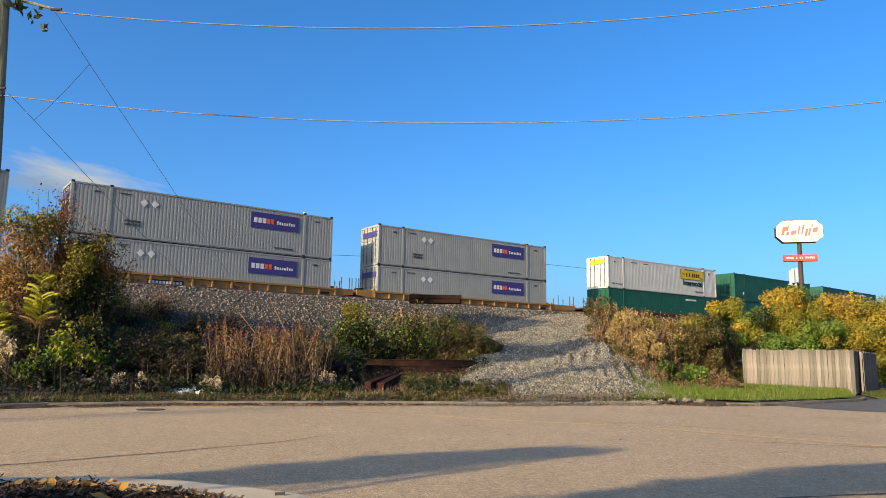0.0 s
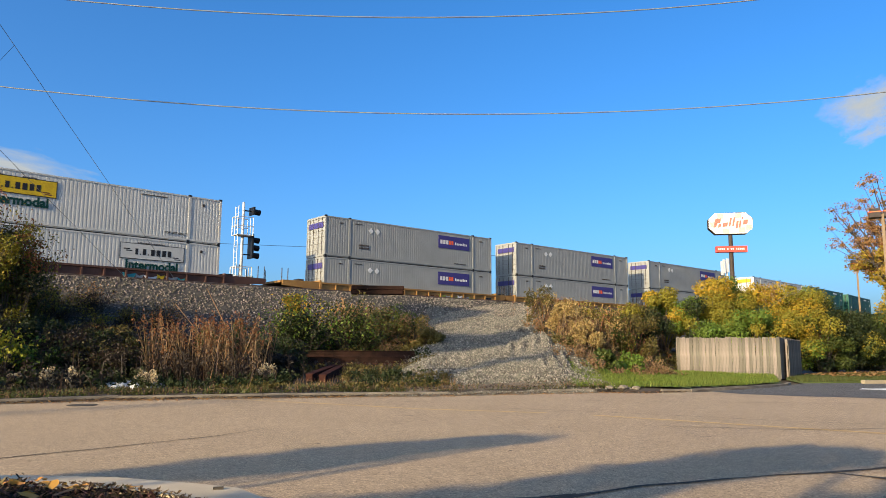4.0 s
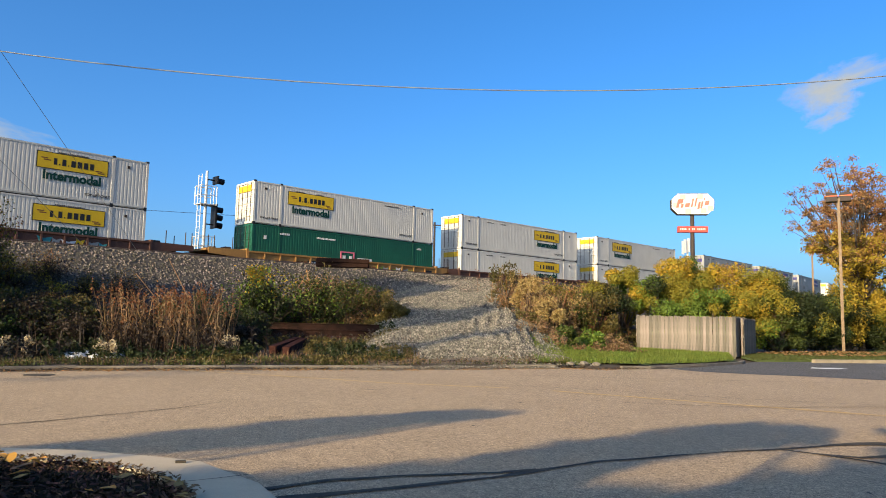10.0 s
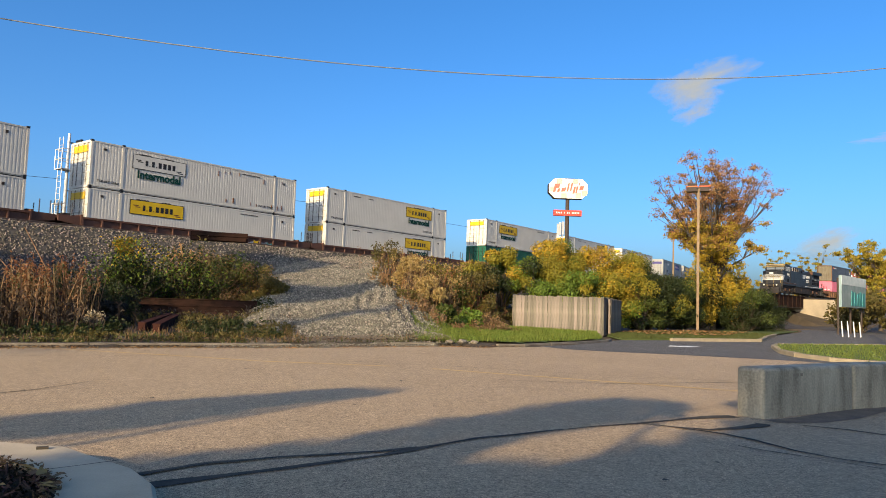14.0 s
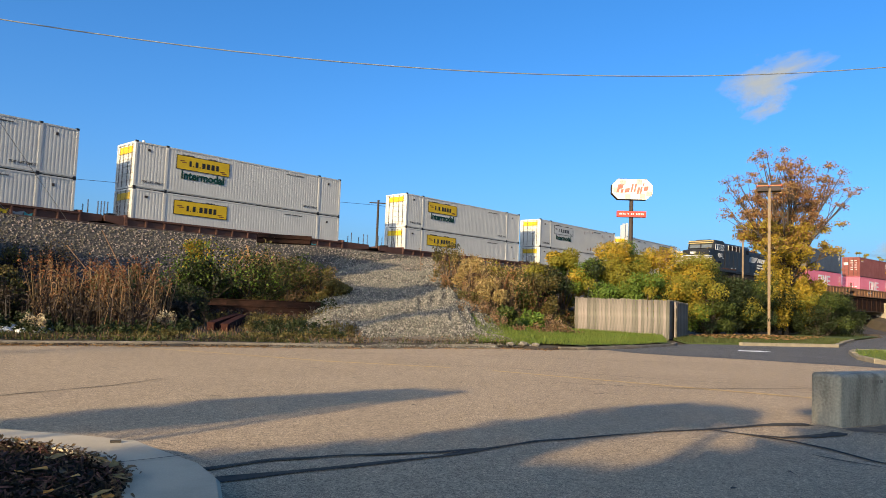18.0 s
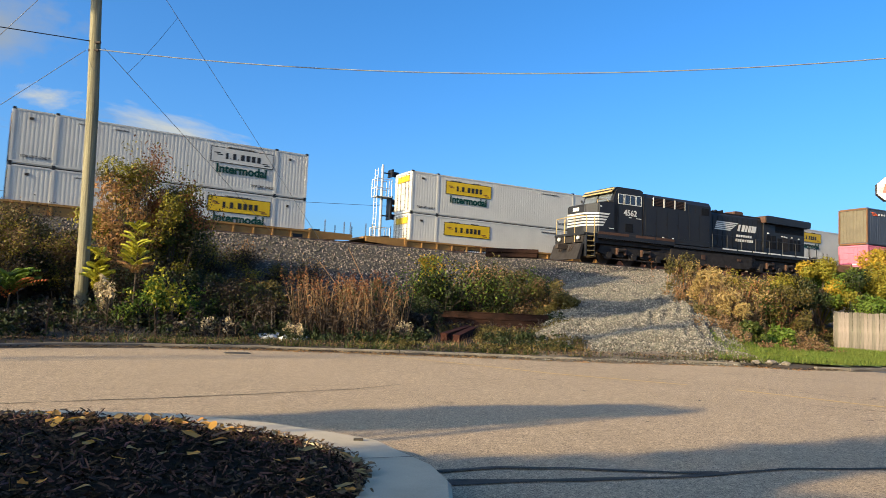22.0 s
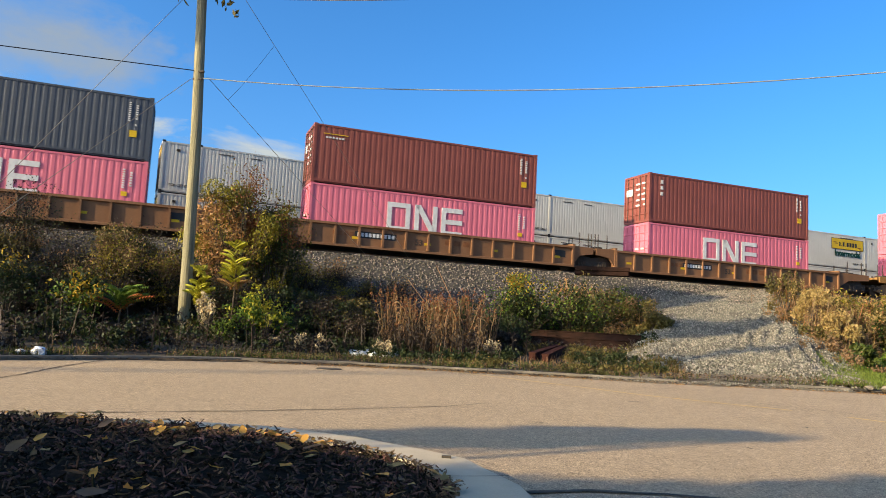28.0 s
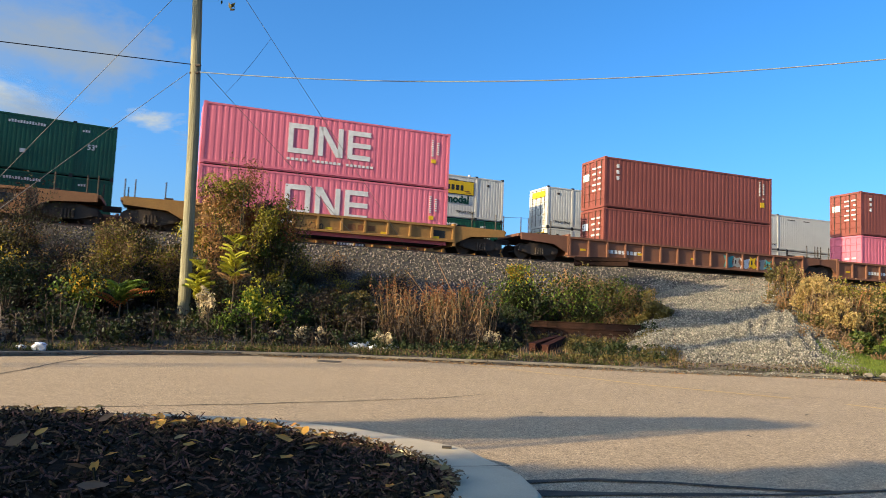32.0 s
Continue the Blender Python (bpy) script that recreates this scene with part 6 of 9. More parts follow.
def stalks(name, spots, h0, h1, material, label, heads=None, seed=3, width=0.018, category="weeds"):
    """Upright dry stems as thin crossed blades, some with seed heads."""
    r = np.random.default_rng(seed)
    v, f, hv = [], [], []
    for x, y in spots:
        z = land(x, y) - 0.03
        h = r.uniform(h0, h1)
        lean = r.normal(0, 0.14, 2) * h
        a = r.uniform(0, 3.14)
        w = width * r.uniform(0.6, 1.5)
        dx, dy = math.cos(a) * w, math.sin(a) * w
        b = len(v)
        v += [(x - dx, y - dy, z), (x + dx, y + dy, z), (x + lean[0] + dx * 0.5, y + lean[1] + dy * 0.5, z + h), (x + lean[0] - dx * 0.5, y + lean[1] - dy * 0.5, z + h)]
        f.append((b, b + 1, b + 2, b + 3))
        hv.append((x + lean[0], y + lean[1], z + h, 0.06, 0.06, h * 0.16))
        for k in range(5):
            zz, aa = r.uniform(0.25, 1.0), r.uniform(0, 6.28)
            b = len(v)
            cx, cy, cz = x + lean[0] * zz, y + lean[1] * zz, z + h * zz
            ex, ey = math.cos(aa) * 0.16, math.sin(aa) * 0.16
            v += [(cx, cy, cz), (cx + ex * 0.5 - ey * 0.08, cy + ey * 0.5, cz + 0.1), (cx + ex, cy + ey, cz + r.uniform(-0.05, 0.16)), (cx + ex * 0.5 + ey * 0.08, cy + ey * 0.5, cz + 0.06)]
            f.append((b, b + 1, b + 2, b + 3))
    ob = new(name, fast_mesh(name, np.array(v), np.array(f), M[material]))
    tagged(ob, label, category, kind="stuff")
    if heads:
        hv2, hf = leaf_cloud(hv, len(hv) * 9, 0.05, seed + 1)
        part("seed_heads", fast_mesh("seed_heads", hv2, hf, M[heads]), None, ob)
    return ob


def blades(name, spots, h0, h1, material, label, seed=4, width=0.012):
    r = np.random.default_rng(seed)
    P = np.array([(x, y, z) for x, y, z in spots])
    n = len(P)
    a = r.uniform(0, 6.28, n)
    h = r.uniform(h0, h1, n)
    d = np.stack([np.cos(a), np.sin(a), 0 * a], 1) * width
    top = P + np.stack([r.normal(0, 0.35, n) * h, r.normal(0, 0.35, n) * h, h], 1)
    v = np.stack([P - d, P + d, top], 1).reshape(-1, 3)
    ob = new(name, fast_mesh(name, v, np.arange(3 * n).reshape(-1, 3), M[material]))
    return tagged(ob, label, "grass", kind="stuff")


# ---- road details ----
strip("tar_seam", [(-0.95, 5.4), (-0.61, 5.53), (-0.16, 5.72), (0.43, 5.96), (1.24, 6.32), (1.75, 6.65), (2.33, 6.99), (3.08, 7.26), (4.02, 7.56), (4.66, 7.71), (5.52, 7.98), (6.2, 8.16)], [0.17, 0.15, 0.12, 0.1, 0.09, 0.1, 0.08, 0.06, 0.06, 0.08, 0.05, 0.05], 0.008, M["tar"], "black tar seam snaking over the asphalt", "tar seam")
strip("tar_seam", [(-0.9, 5.75), (-0.64, 5.92), (-0.21, 6.2), (0.37, 6.34), (0.86, 6.42), (1.27, 6.47), (1.75, 6.66)], [0.1, 0.1, 0.08, 0.07, 0.07, 0.06, 0.05], 0.011, M["tar"], "black tar seam snaking over the asphalt", "tar seam")
strip("tar_seam", [(5.35, 7.95), (5.9, 8.08), (6.45, 8.12)], [0.05, 0.16, 0.2], 0.0085, M["tar"], "broad tar daub at the barrier's end", "tar seam")
strip("tar_seam", [(4.66, 7.7), (4.94, 7.42), (5.3, 7.22), (5.75, 7.3), (6.2, 7.45), (6.4, 7.62)], [0.04, 0.07, 0.1, 0.16, 0.24, 0.14], 0.0095, M["tar"], "black tar seam curling to the barrier", "tar seam")
strip("tar_seam", [(4.94, 7.4), (5.25, 7.0), (5.38, 6.6), (5.4, 6.02), (5.58, 5.59), (5.9, 5.2), (6.61, 4.95), (7.6, 4.8)], [0.05, 0.08, 0.08, 0.07, 0.06, 0.05, 0.05, 0.05], 0.009, M["tar"], "thin black tar seam by the barrier", "tar seam")
strip("tar_seam", [(4.99, 6.32), (5.13, 6.0), (5.38, 5.62), (5.65, 5.16), (6.05, 4.9)], 0.025, 0.0075, M["tar"], "thin black tar streak by the barrier", "tar seam")
strip("tar_seam", [(6.7, 7.4), (7.11, 7.04), (7.33, 6.54), (7.53, 6.08), (7.85, 5.7)], [0.05, 0.06, 0.06, 0.06, 0.05], 0.0092, M["tar"], "thin black tar seam by the barrier", "tar seam")
strip("tar_seam", [(9.45, 8.2), (9.3, 7.6), (8.85, 6.95), (8.46, 6.28), (8.3, 5.6)], [0.06, 0.14, 0.26, 0.22, 0.1], 0.0088, M["tar"], "broad black tar seam before the barrier", "tar seam")
strip("tar_seam", [(10.6, 7.62), (10.1, 7.62), (9.6, 7.45), (9.05, 7.1)], [0.06, 0.07, 0.09, 0.14], 0.0102, M["tar"], "black tar seam branching before the barrier", "tar seam")
strip("tar_patch", [(6.55, 7.7), (7.2, 7.75), (8.0, 8.05), (8.9, 8.45), (10.0, 8.7), (11.2, 8.6), (12.5, 8.35)], [0.2, 0.42, 0.5, 0.36, 0.3, 0.26, 0.24], 0.007, M["oil_stain"], "dark oily stain along the barrier foot", "stain")
strip("road_crack", [(-2.17, 12.05), (-2.67, 11.08), (-3.95, 9.63), (-5.06, 8.52), (-6.14, 7.54), (-6.97, 6.89)], [0.02, 0.035, 0.04, 0.04, 0.04, 0.04], 0.007, M["tar"], "long dark crack in the asphalt", "crack")
strip("road_crack", [(0.1, 14.2), (0.3, 14.4), (0.45, 14.3)], 0.05, 0.007, M["tar"], "short dark crack in the asphalt", "crack")
strip("yellow_line", [(-4.5, 19.0), (-1.85, 17.5), (0.5, 15.95), (3.1, 15.0)], 0.15, 0.006, M["yellow_line"], "worn yellow centre line")
strip("yellow_line", [(3.9, 14.5), (5.45, 13.2), (6.97, 11.97), (9.5, 9.9)], 0.15, 0.006, M["yellow_line"], "worn yellow centre line")
strip("road_crack", [(4.6, 12.4), (5.09, 12.25), (6.56, 11.84), (9.61, 12.08), (12, 12.3)], 0.035, 0.0095, M["tar"], "dark crack beside the yellow line", "crack")
strip("road_crack", [(0.13, 18.11), (2.2, 18.6), (4.4, 18.75), (7.41, 18.17), (13.43, 17.41)], 0.03, 0.007, M["tar"], "thin dark crack across the road", "crack")
strip("road_crack", [(2.47, 16.08), (4.74, 14.92), (7.42, 13.16), (9.69, 12.22)], 0.03, 0.0105, M["tar"], "thin dark crack across the road", "crack")
strip("road_crack", [(-9.5, 15.2), (-6.0, 16.4), (-2.5, 17.0), (0.5, 17.3)], 0.022, 0.0072, M["tar"], "thin dark crack across the road", "crack")
for k, (x, y, a, L) in enumerate(((-1.2, 10.1, 0.4, 0.3), (2.7, 12.2, 1.1, 0.22), (-3.4, 13.6, 0.2, 0.35), (1.5, 9.4, 2.2, 0.18), (4.6, 10.9, 0.1, 0.4), (6.2, 14.2, 0.7, 0.3), (-5.6, 15.1, 1.9, 0.25), (0.9, 12.7, 0.9, 0.16), (3.3, 5.1, 0.3, 0.14), (4.2, 5.6, 1.4, 0.12))):
    strip("tar_dab", [(x, y), (x + L * 0.5 * math.cos(a), y + L * 0.5 * math.sin(a) + 0.02), (x + L * math.cos(a), y + L * math.sin(a))], [0.02, 0.05, 0.015], 0.0068, M["tar"], "small dark tar dab on the asphalt", "stain")
strip("tar_seam", [(-9.4, 8.6), (-9.85, 9.64), (-10.27, 10.76), (-10.98, 12.34), (-11.51, 13.75), (-11.9, 15.2)], 0.05, 0.0074, M["tar"], "thin dark tar seam across the road", "crack")
bm = bmesh.new()
slab(bm, [(-7.1 + 0.32 * math.cos(a), 16.9 + 0.32 * math.sin(a)) for a in (i * 0.35 for i in range(18))], 0.001, 0.012)
tagged(new("manhole_cover", mesh_of("manhole_cover", bm, M["tar"])), "dark round iron manhole cover in the road", "manhole cover", kind="structure")
bm = bmesh.new()
ay = [(0, -0.5), (0.9, -0.5), (0.9, -1.0), (2.0, 0.0), (0.9, 1.0), (0.9, 0.5), (0, 0.5)]
slab(bm, [(17.25 - x * 0.66 - y * 0.23, 24.5 - x * 0.13 + y * 0.46) for x, y in ay], 0.008, 0.012)
tagged(new("lane_arrow", mesh_of("lane_arrow", bm, M["white_paint"])), "white painted arrow on the dark lot", "road marking", kind="structure")

# ---- dirt and leaf litter in the gutter ----
gx = [-9.0 + 0.5 * i for i in range(20)]
strip("gutter_dirt", [(x, kerb_y(x) - 0.3 - 0.06 * noise.noise((x, 2, 1))) for x in gx], [0.3 + 0.22 * noise.noise((x * 1.3, 5, 2)) for x in gx], 0.006, M["dirt_gravel"], "dark dirt washed into the gutter", "dirt")
litter = []
for i in range(1500):
    x = RNG.uniform(-9, 8)
    litter.append((x, kerb_y(x) - 0.12 - abs(RNG.normal(0, 0.28)), 0.012))
scatter_stones("gutter_litter", litter, 0.012, 0.034, M["leaf_tan"], "brown leaf litter and grit in the gutter", 0.3)

# ---- planted island ----
OUT = [(-12.0, 2.6), (-9.5, 4.3), (-7.6, 5.35), (-6.2, 5.95), (-5.2, 6.37), (-4.5, 6.72), (-3.5, 6.95), (-2.5, 6.8), (-1.75, 6.5), (-1.3, 6.28), (-1.0, 5.85), (-0.7, 5.45), (-0.52, 5.0), (-0.44, 4.45), (-0.5, 3.8), (-0.75, 3.1), (-1.3, 2.5), (-2.2, 2.1), (-5, 1.6), (-12, 1.2)]
INN = [(-12.0, 2.0), (-9.4, 3.7), (-7.6, 4.8), (-6.4, 5.55), (-5.4, 6.05), (-4.5, 6.28), (-3.5, 6.38), (-2.6, 6.3), (-2.1, 6.12), (-1.75, 5.9), (-1.45, 5.6), (-1.2, 5.25), (-1.07, 4.9), (-1.02, 4.4), (-1.08, 3.9), (-1.3, 3.4), (-1.7, 3.0), (-2.5, 2.6), (-5, 2.1), (-12, 1.7)]
isl = thing("island_kerb", "wide pale concrete kerb round a mulch bed", "kerb", kind="structure")
for i in range(len(OUT) - 1):
    bm = bmesh.new()
    o0, o1, i0, i1 = (Vector(p) for p in (OUT[i], OUT[i + 1], INN[i], INN[i + 1]))
    q = [o0, o1, i1, i0]
    lo = [bm.verts.new((p.x, p.y, -0.05)) for p in q]
    ed = [o0.lerp(i0, 0.05), o1.lerp(i1, 0.05), i1, i0]
    hi = [bm.verts.new((p.x, p.y, z)) for p, z in zip(ed, (0.148, 0.148, 0.16, 0.16))]
    md = [bm.verts.new((p.x, p.y, 0.12)) for p in q]
    for k in range(4):
        bm.faces.new((lo[k], lo[(k + 1) % 4], md[(k + 1) % 4], md[k]))
        bm.faces.new((md[k], md[(k + 1) % 4], hi[(k + 1) % 4], hi[k]))
    bm.faces.new(hi)
    part("kerb_segment", bm, M["island_concrete"], isl)
strip("kerb_joint", [(-0.84, 5.66), (-1.42, 5.32)], 0.02, 0.1625, M["tar"], "dark joint across the island kerb", "joint")
bm = bmesh.new()
slab(bm, [(-1.5, 6.18), (-1.42, 6.2), (-1.41, 6.16), (-1.49, 6.14)], 0.15, 0.17)
tagged(new("asphalt_crumb", mesh_of("asphalt_crumb", bm, M["tar"])), "small black crumb lying on the island kerb", "debris")


def bed_z(x, y):
    d = min(math.hypot(x - a, y - b) for a, b in INN[1:18])
    return 0.12 + min(d, 1.6) * 0.16 + 0.05 * noise.noise((x * 1.3, y * 1.3, 0))


def inside(x, y, poly):
    c = False
    for (a, b), (d, e) in zip(poly, poly[1:] + poly[:1]):
        if (b > y) != (e > y) and x < (d - a) * (y - b) / (e - b) + a:
            c = not c
    return c


verts, faces, ids = [], [], {}
for j in range(26):
    for i in range(62):
        x, y = -12 + i * 0.182, 1.65 + j * 0.19
        ids[i, j] = len(verts)
        verts.append((x, y, bed_z(x, y) if inside(x, y, INN) else 0.09))
faces = [(ids[i, j], ids[i + 1, j], ids[i + 1, j + 1], ids[i, j + 1]) for i in range(61) for j in range(25) if any(inside(*verts[ids[a, b]][:2], INN) for a, b in ((i, j), (i + 1, j), (i + 1, j + 1), (i, j + 1)))]
me = raw_mesh("mulch_bed", verts, faces, M["mulch_bed"])
tagged(new("mulch_bed", me), "mounded bed of black shredded mulch", "mulch", kind="structure")
verts, faces = [], []
k = 0
while k < 15000:
    x, y = RNG.uniform(-8.5, -0.95), RNG.uniform(2.6, 6.45)
    if not inside(x, y, INN):
        continue
    m = np.array(Euler((RNG.normal(0, 0.6), RNG.normal(0, 0.5), RNG.uniform(0, 6.28))).to_matrix())
    L, w, h = RNG.uniform(0.008, 0.05) if k % 12 else RNG.uniform(0.04, 0.09), RNG.uniform(0.004, 0.012), RNG.uniform(0.003, 0.006)
    v = np.array([(-L, -w, 0), (L, -w * 0.6, 0), (L, w, 0), (-L, w * 0.7, 0), (-L * 0.9, 0, h * 2), (L * 0.9, 0, h * 2)]) @ m.T
    b = len(verts)
    verts += (v + (x, y, bed_z(x, y) + 0.012)).tolist()
    faces += [(b, b + 1, b + 5, b + 4), (b + 2, b + 3, b + 4, b + 5), (b + 1, b + 2, b + 5), (b + 3, b, b + 4)]
    k += 1
tagged(new("mulch_chips", raw_mesh("mulch_chips", verts, faces, M["mulch"])), "loose black and brown wood mulch chips", "mulch", kind="stuff")


def fallen(name, n, spots, leaf, label, size=0.065):
    v, f = [], []
    for x, y, z in spots:
        a = RNG.uniform(0, 6.28)
        s = size * RNG.uniform(0.6, 1.4)
        tip, pitch, roll = RNG.uniform(0.0, 0.03), RNG.uniform(-0.1, 0.4), RNG.uniform(-0.35, 0.35)
        b = len(v)
        for r, t, zz in ((1.3, 0, tip), (0.95, 0.45, 0.012), (0.78, 1.2, 0.016), (0.85, 2.1, 0.006), (1.0, 3.14, tip * 0.6), (0.85, 4.18, 0.006), (0.78, 5.08, 0.016), (0.95, 5.83, 0.012)):
            e, w = r * s * math.cos(t) * 0.8, r * s * math.sin(t) * 0.62
            v.append((x + e * math.cos(a) - w * math.sin(a), y + e * math.sin(a) + w * math.cos(a), z + 0.014 + zz + max(-0.01, e * pitch + w * roll + 0.02)))
        f.append(tuple(range(b, b + 8)))
    return tagged(new(name, raw_mesh(name, v, f, M[leaf])), label, "leaves", kind="stuff")


sp = []
while len(sp) < 270:
    x, y = RNG.uniform(-7.5, -0.95), RNG.uniform(3.0, 6.45)
    if inside(x, y, INN):
        sp.append((x, y, bed_z(x, y) + 0.02))
fallen("fallen_leaves", 80, sp[:110], "leaf_bright", "fallen yellow leaves on the black mulch", 0.06)
fl = []
while len(fl) < 420:
    x, y = RNG.uniform(-7.5, -0.95), RNG.uniform(3.0, 6.45)
    if inside(x, y, INN):
        fl.append((x, y, bed_z(x, y) + 0.02))
fallen("mulch_flecks", 0, fl, "dry", "small pale wood flecks in the mulch", 0.016)
fallen("fallen_leaves", 80, sp[190:], "seed_white", "pale curled leaves on the black mulch", 0.05)
fallen("fallen_leaves", 80, sp[110:190], "dry", "fallen tan leaves on the black mulch")
sp = []
for i in range(420):
    t = RNG.random()
    a, b = INN[4:14][int(t * 9)], INN[4:14][int(t * 9) + 1]
    u = RNG.random()
    x, y = a[0] + (b[0] - a[0]) * u, a[1] + (b[1] - a[1]) * u
    sp.append((x - 0.02 + RNG.normal(0, 0.05), y - 0.07 + RNG.normal(0, 0.04), 0.15))
fallen("leaf_litter", 0, sp, "dry", "dry leaf litter along the inner kerb edge", 0.022)
sp = []
for i in range(2600):
    x = RNG.uniform(-13.5, 9.0)
    if noise.noise((x * 0.8, 0, 3)) > -0.25:
        sp.append((x, kerb_y(x) - abs(RNG.normal(0.1, 0.2)), 0.0))
vl = []
for i in range(2600):
    x, g = RNG.uniform(-14, 6.5), abs(RNG.normal(0, 0.8)) - 0.05
    vl.append((x, kerb_y(x) + g, max(land(x, kerb_y(x) + g), 0.0) + (0.1 if g < 0.1 else 0.03)))
fallen("verge_leaves", 0, vl[:1300], "dry", "tan leaf litter on the verge", 0.04)
fallen("verge_leaves", 0, vl[1300:], "dry_brown", "brown leaf litter on the verge", 0.045)
fallen("gutter_leaves", 0, sp[:700], "dry", "tan leaf litter in the gutter", 0.035)
fallen("gutter_leaves", 0, sp[700:], "dry_brown", "brown leaf litter in the gutter", 0.035)

# ---- concrete barrier ----
FOOT = [(6.6, 7.89), (8.83, 8.64), (10.69, 9.02), (12.75, 8.55), (14.8, 7.9)]
for i in range(4):
    o, e = Vector(FOOT[i]), Vector(FOOT[i + 1])
    bd = (e - o).normalized()
    t = thing("concrete_barrier", "stained grey concrete barrier block on the asphalt", "barrier", pose(o.x, o.y, 0, 0, 0, math.degrees(math.atan2(bd.y, bd.x))), group="barrier blocks")
    bm = bmesh.new()
    w, h, L = 0.4, 0.655 + 0.008 * (i % 2), (e - o).length - 0.02
    box(bm, 0, L, 0, w, 0.0, h)
    bmesh.ops.bevel(bm, geom=[q for q in bm.edges if max(q.verts[0].co.z, q.verts[1].co.z) > 0.01], offset=0.05, segments=3, affect="EDGES", profile=0.5)
    part("block", bm, M["concrete"], t)
    for k in range(3 if i == 0 else 0):
        bm = bmesh.new()
        box(bm, 0.7 + k * 0.09, 0.76 + k * 0.09, -0.003, 0.01, 0.53, 0.57)
        part("stencil", bm, M["kerb"], t, "faded stencil mark")

# ---- verge plants, left of the ramp ----
clump_shrub(-15.0, 24.5, 1.35, 4.9, ("leaf_dark", "leaf_moss", "leaf_mustard", "leaf_mustard", "leaf_olive", "leaf_tan"), 15000, 0.065, "upright shrub with yellow-green leaves and a rusty crown", 29, lumps=64)
clump_shrub(-13.45, 25.4, 1.15, 4.25, ("leaf_dark", "leaf_moss", "leaf_mustard", "leaf_olive", "leaf_rust"), 13000, 0.065, "dark green shrub with a rusty crown", 30, lumps=58)
shrub(-14.5, 24.9, 2.0, 5.5, (("leaf_mustard", 5200, 0.2, 1.0), ("leaf_moss", 1500, 0.1, 0.8), ("leaf_rust", 1100, 0.75, 1.1)), 0.06, "tall loose shrub with olive, green and rust autumn leaves", 11, limbs=64, scatter=0.2)
shrub(-13.0, 25.6, 1.35, 4.5, (("leaf_mustard", 2200, 0.2, 1.0), ("leaf_moss", 2600, 0.0, 0.9), ("leaf_olive", 1600, 0.2, 1.0), ("leaf_rust", 900, 0.6, 1.1)), 0.06, "dark green and rusty shrub on the bank", 13, limbs=38, scatter=0.17)
shrub(-11.6, 21.3, 1.0, 1.75, (("leaf_lime", 1300, 0.3, 1.1), ("leaf_green", 1500, 0.0, 0.9)), 0.075, "yellow-green leafy bush by the kerb", 14, "bush", 30, 0.25)
shrub(-10.7, 21.9, 0.8, 1.3, (("leaf_green", 1200, 0.0, 1.1), ("leaf_dark", 700, 0.0, 0.8)), 0.075, "small green bush by the kerb", 15, "bush", 22, 0.25)
shrub(-16.0, 18.3, 1.15, 1.7, (("leaf_green", 1000, 0.3, 1.1), ("leaf_dark", 1800, 0.0, 0.9), ("leaf_gold", 500, 0.5, 1.1)), 0.075, "green bush by the kerb", 16, "bush", 32, 0.25)
shrub(-17.6, 17.4, 0.9, 2.0, (("leaf_gold", 300, 0.6, 1.1), ("leaf_dark", 2200, 0.0, 0.9)), 0.06, "dark green bush with yellow tips", 17, "bush", 26, 0.25)
shrub(-13.5, 19.9, 0.9, 0.5, (("leaf_dark", 1900, 0.0, 1.1), ("leaf_olive", 600, 0.2, 1.1)), 0.07, "low dark bush at the pole's foot", 18, "bush", 26, 0.3)
shrub(-12.4, 20.2, 0.9, 0.8, (("leaf_dark", 1100, 0.0, 1.1), ("leaf_green", 700, 0.2, 1.1)), 0.07, "low green bush at the kerb", 24, "bush", 22, 0.3)
# tangle and dark leaves low down: dead growth plus painted inner shade
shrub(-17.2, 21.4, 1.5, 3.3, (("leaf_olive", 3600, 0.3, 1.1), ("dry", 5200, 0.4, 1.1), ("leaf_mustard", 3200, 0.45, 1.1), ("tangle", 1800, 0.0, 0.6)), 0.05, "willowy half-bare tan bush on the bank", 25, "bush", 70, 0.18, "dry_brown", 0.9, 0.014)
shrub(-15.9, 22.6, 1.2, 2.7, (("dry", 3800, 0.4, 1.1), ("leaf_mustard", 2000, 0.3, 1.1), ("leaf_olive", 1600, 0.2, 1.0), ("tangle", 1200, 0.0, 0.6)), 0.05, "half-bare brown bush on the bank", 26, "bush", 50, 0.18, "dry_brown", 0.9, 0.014)
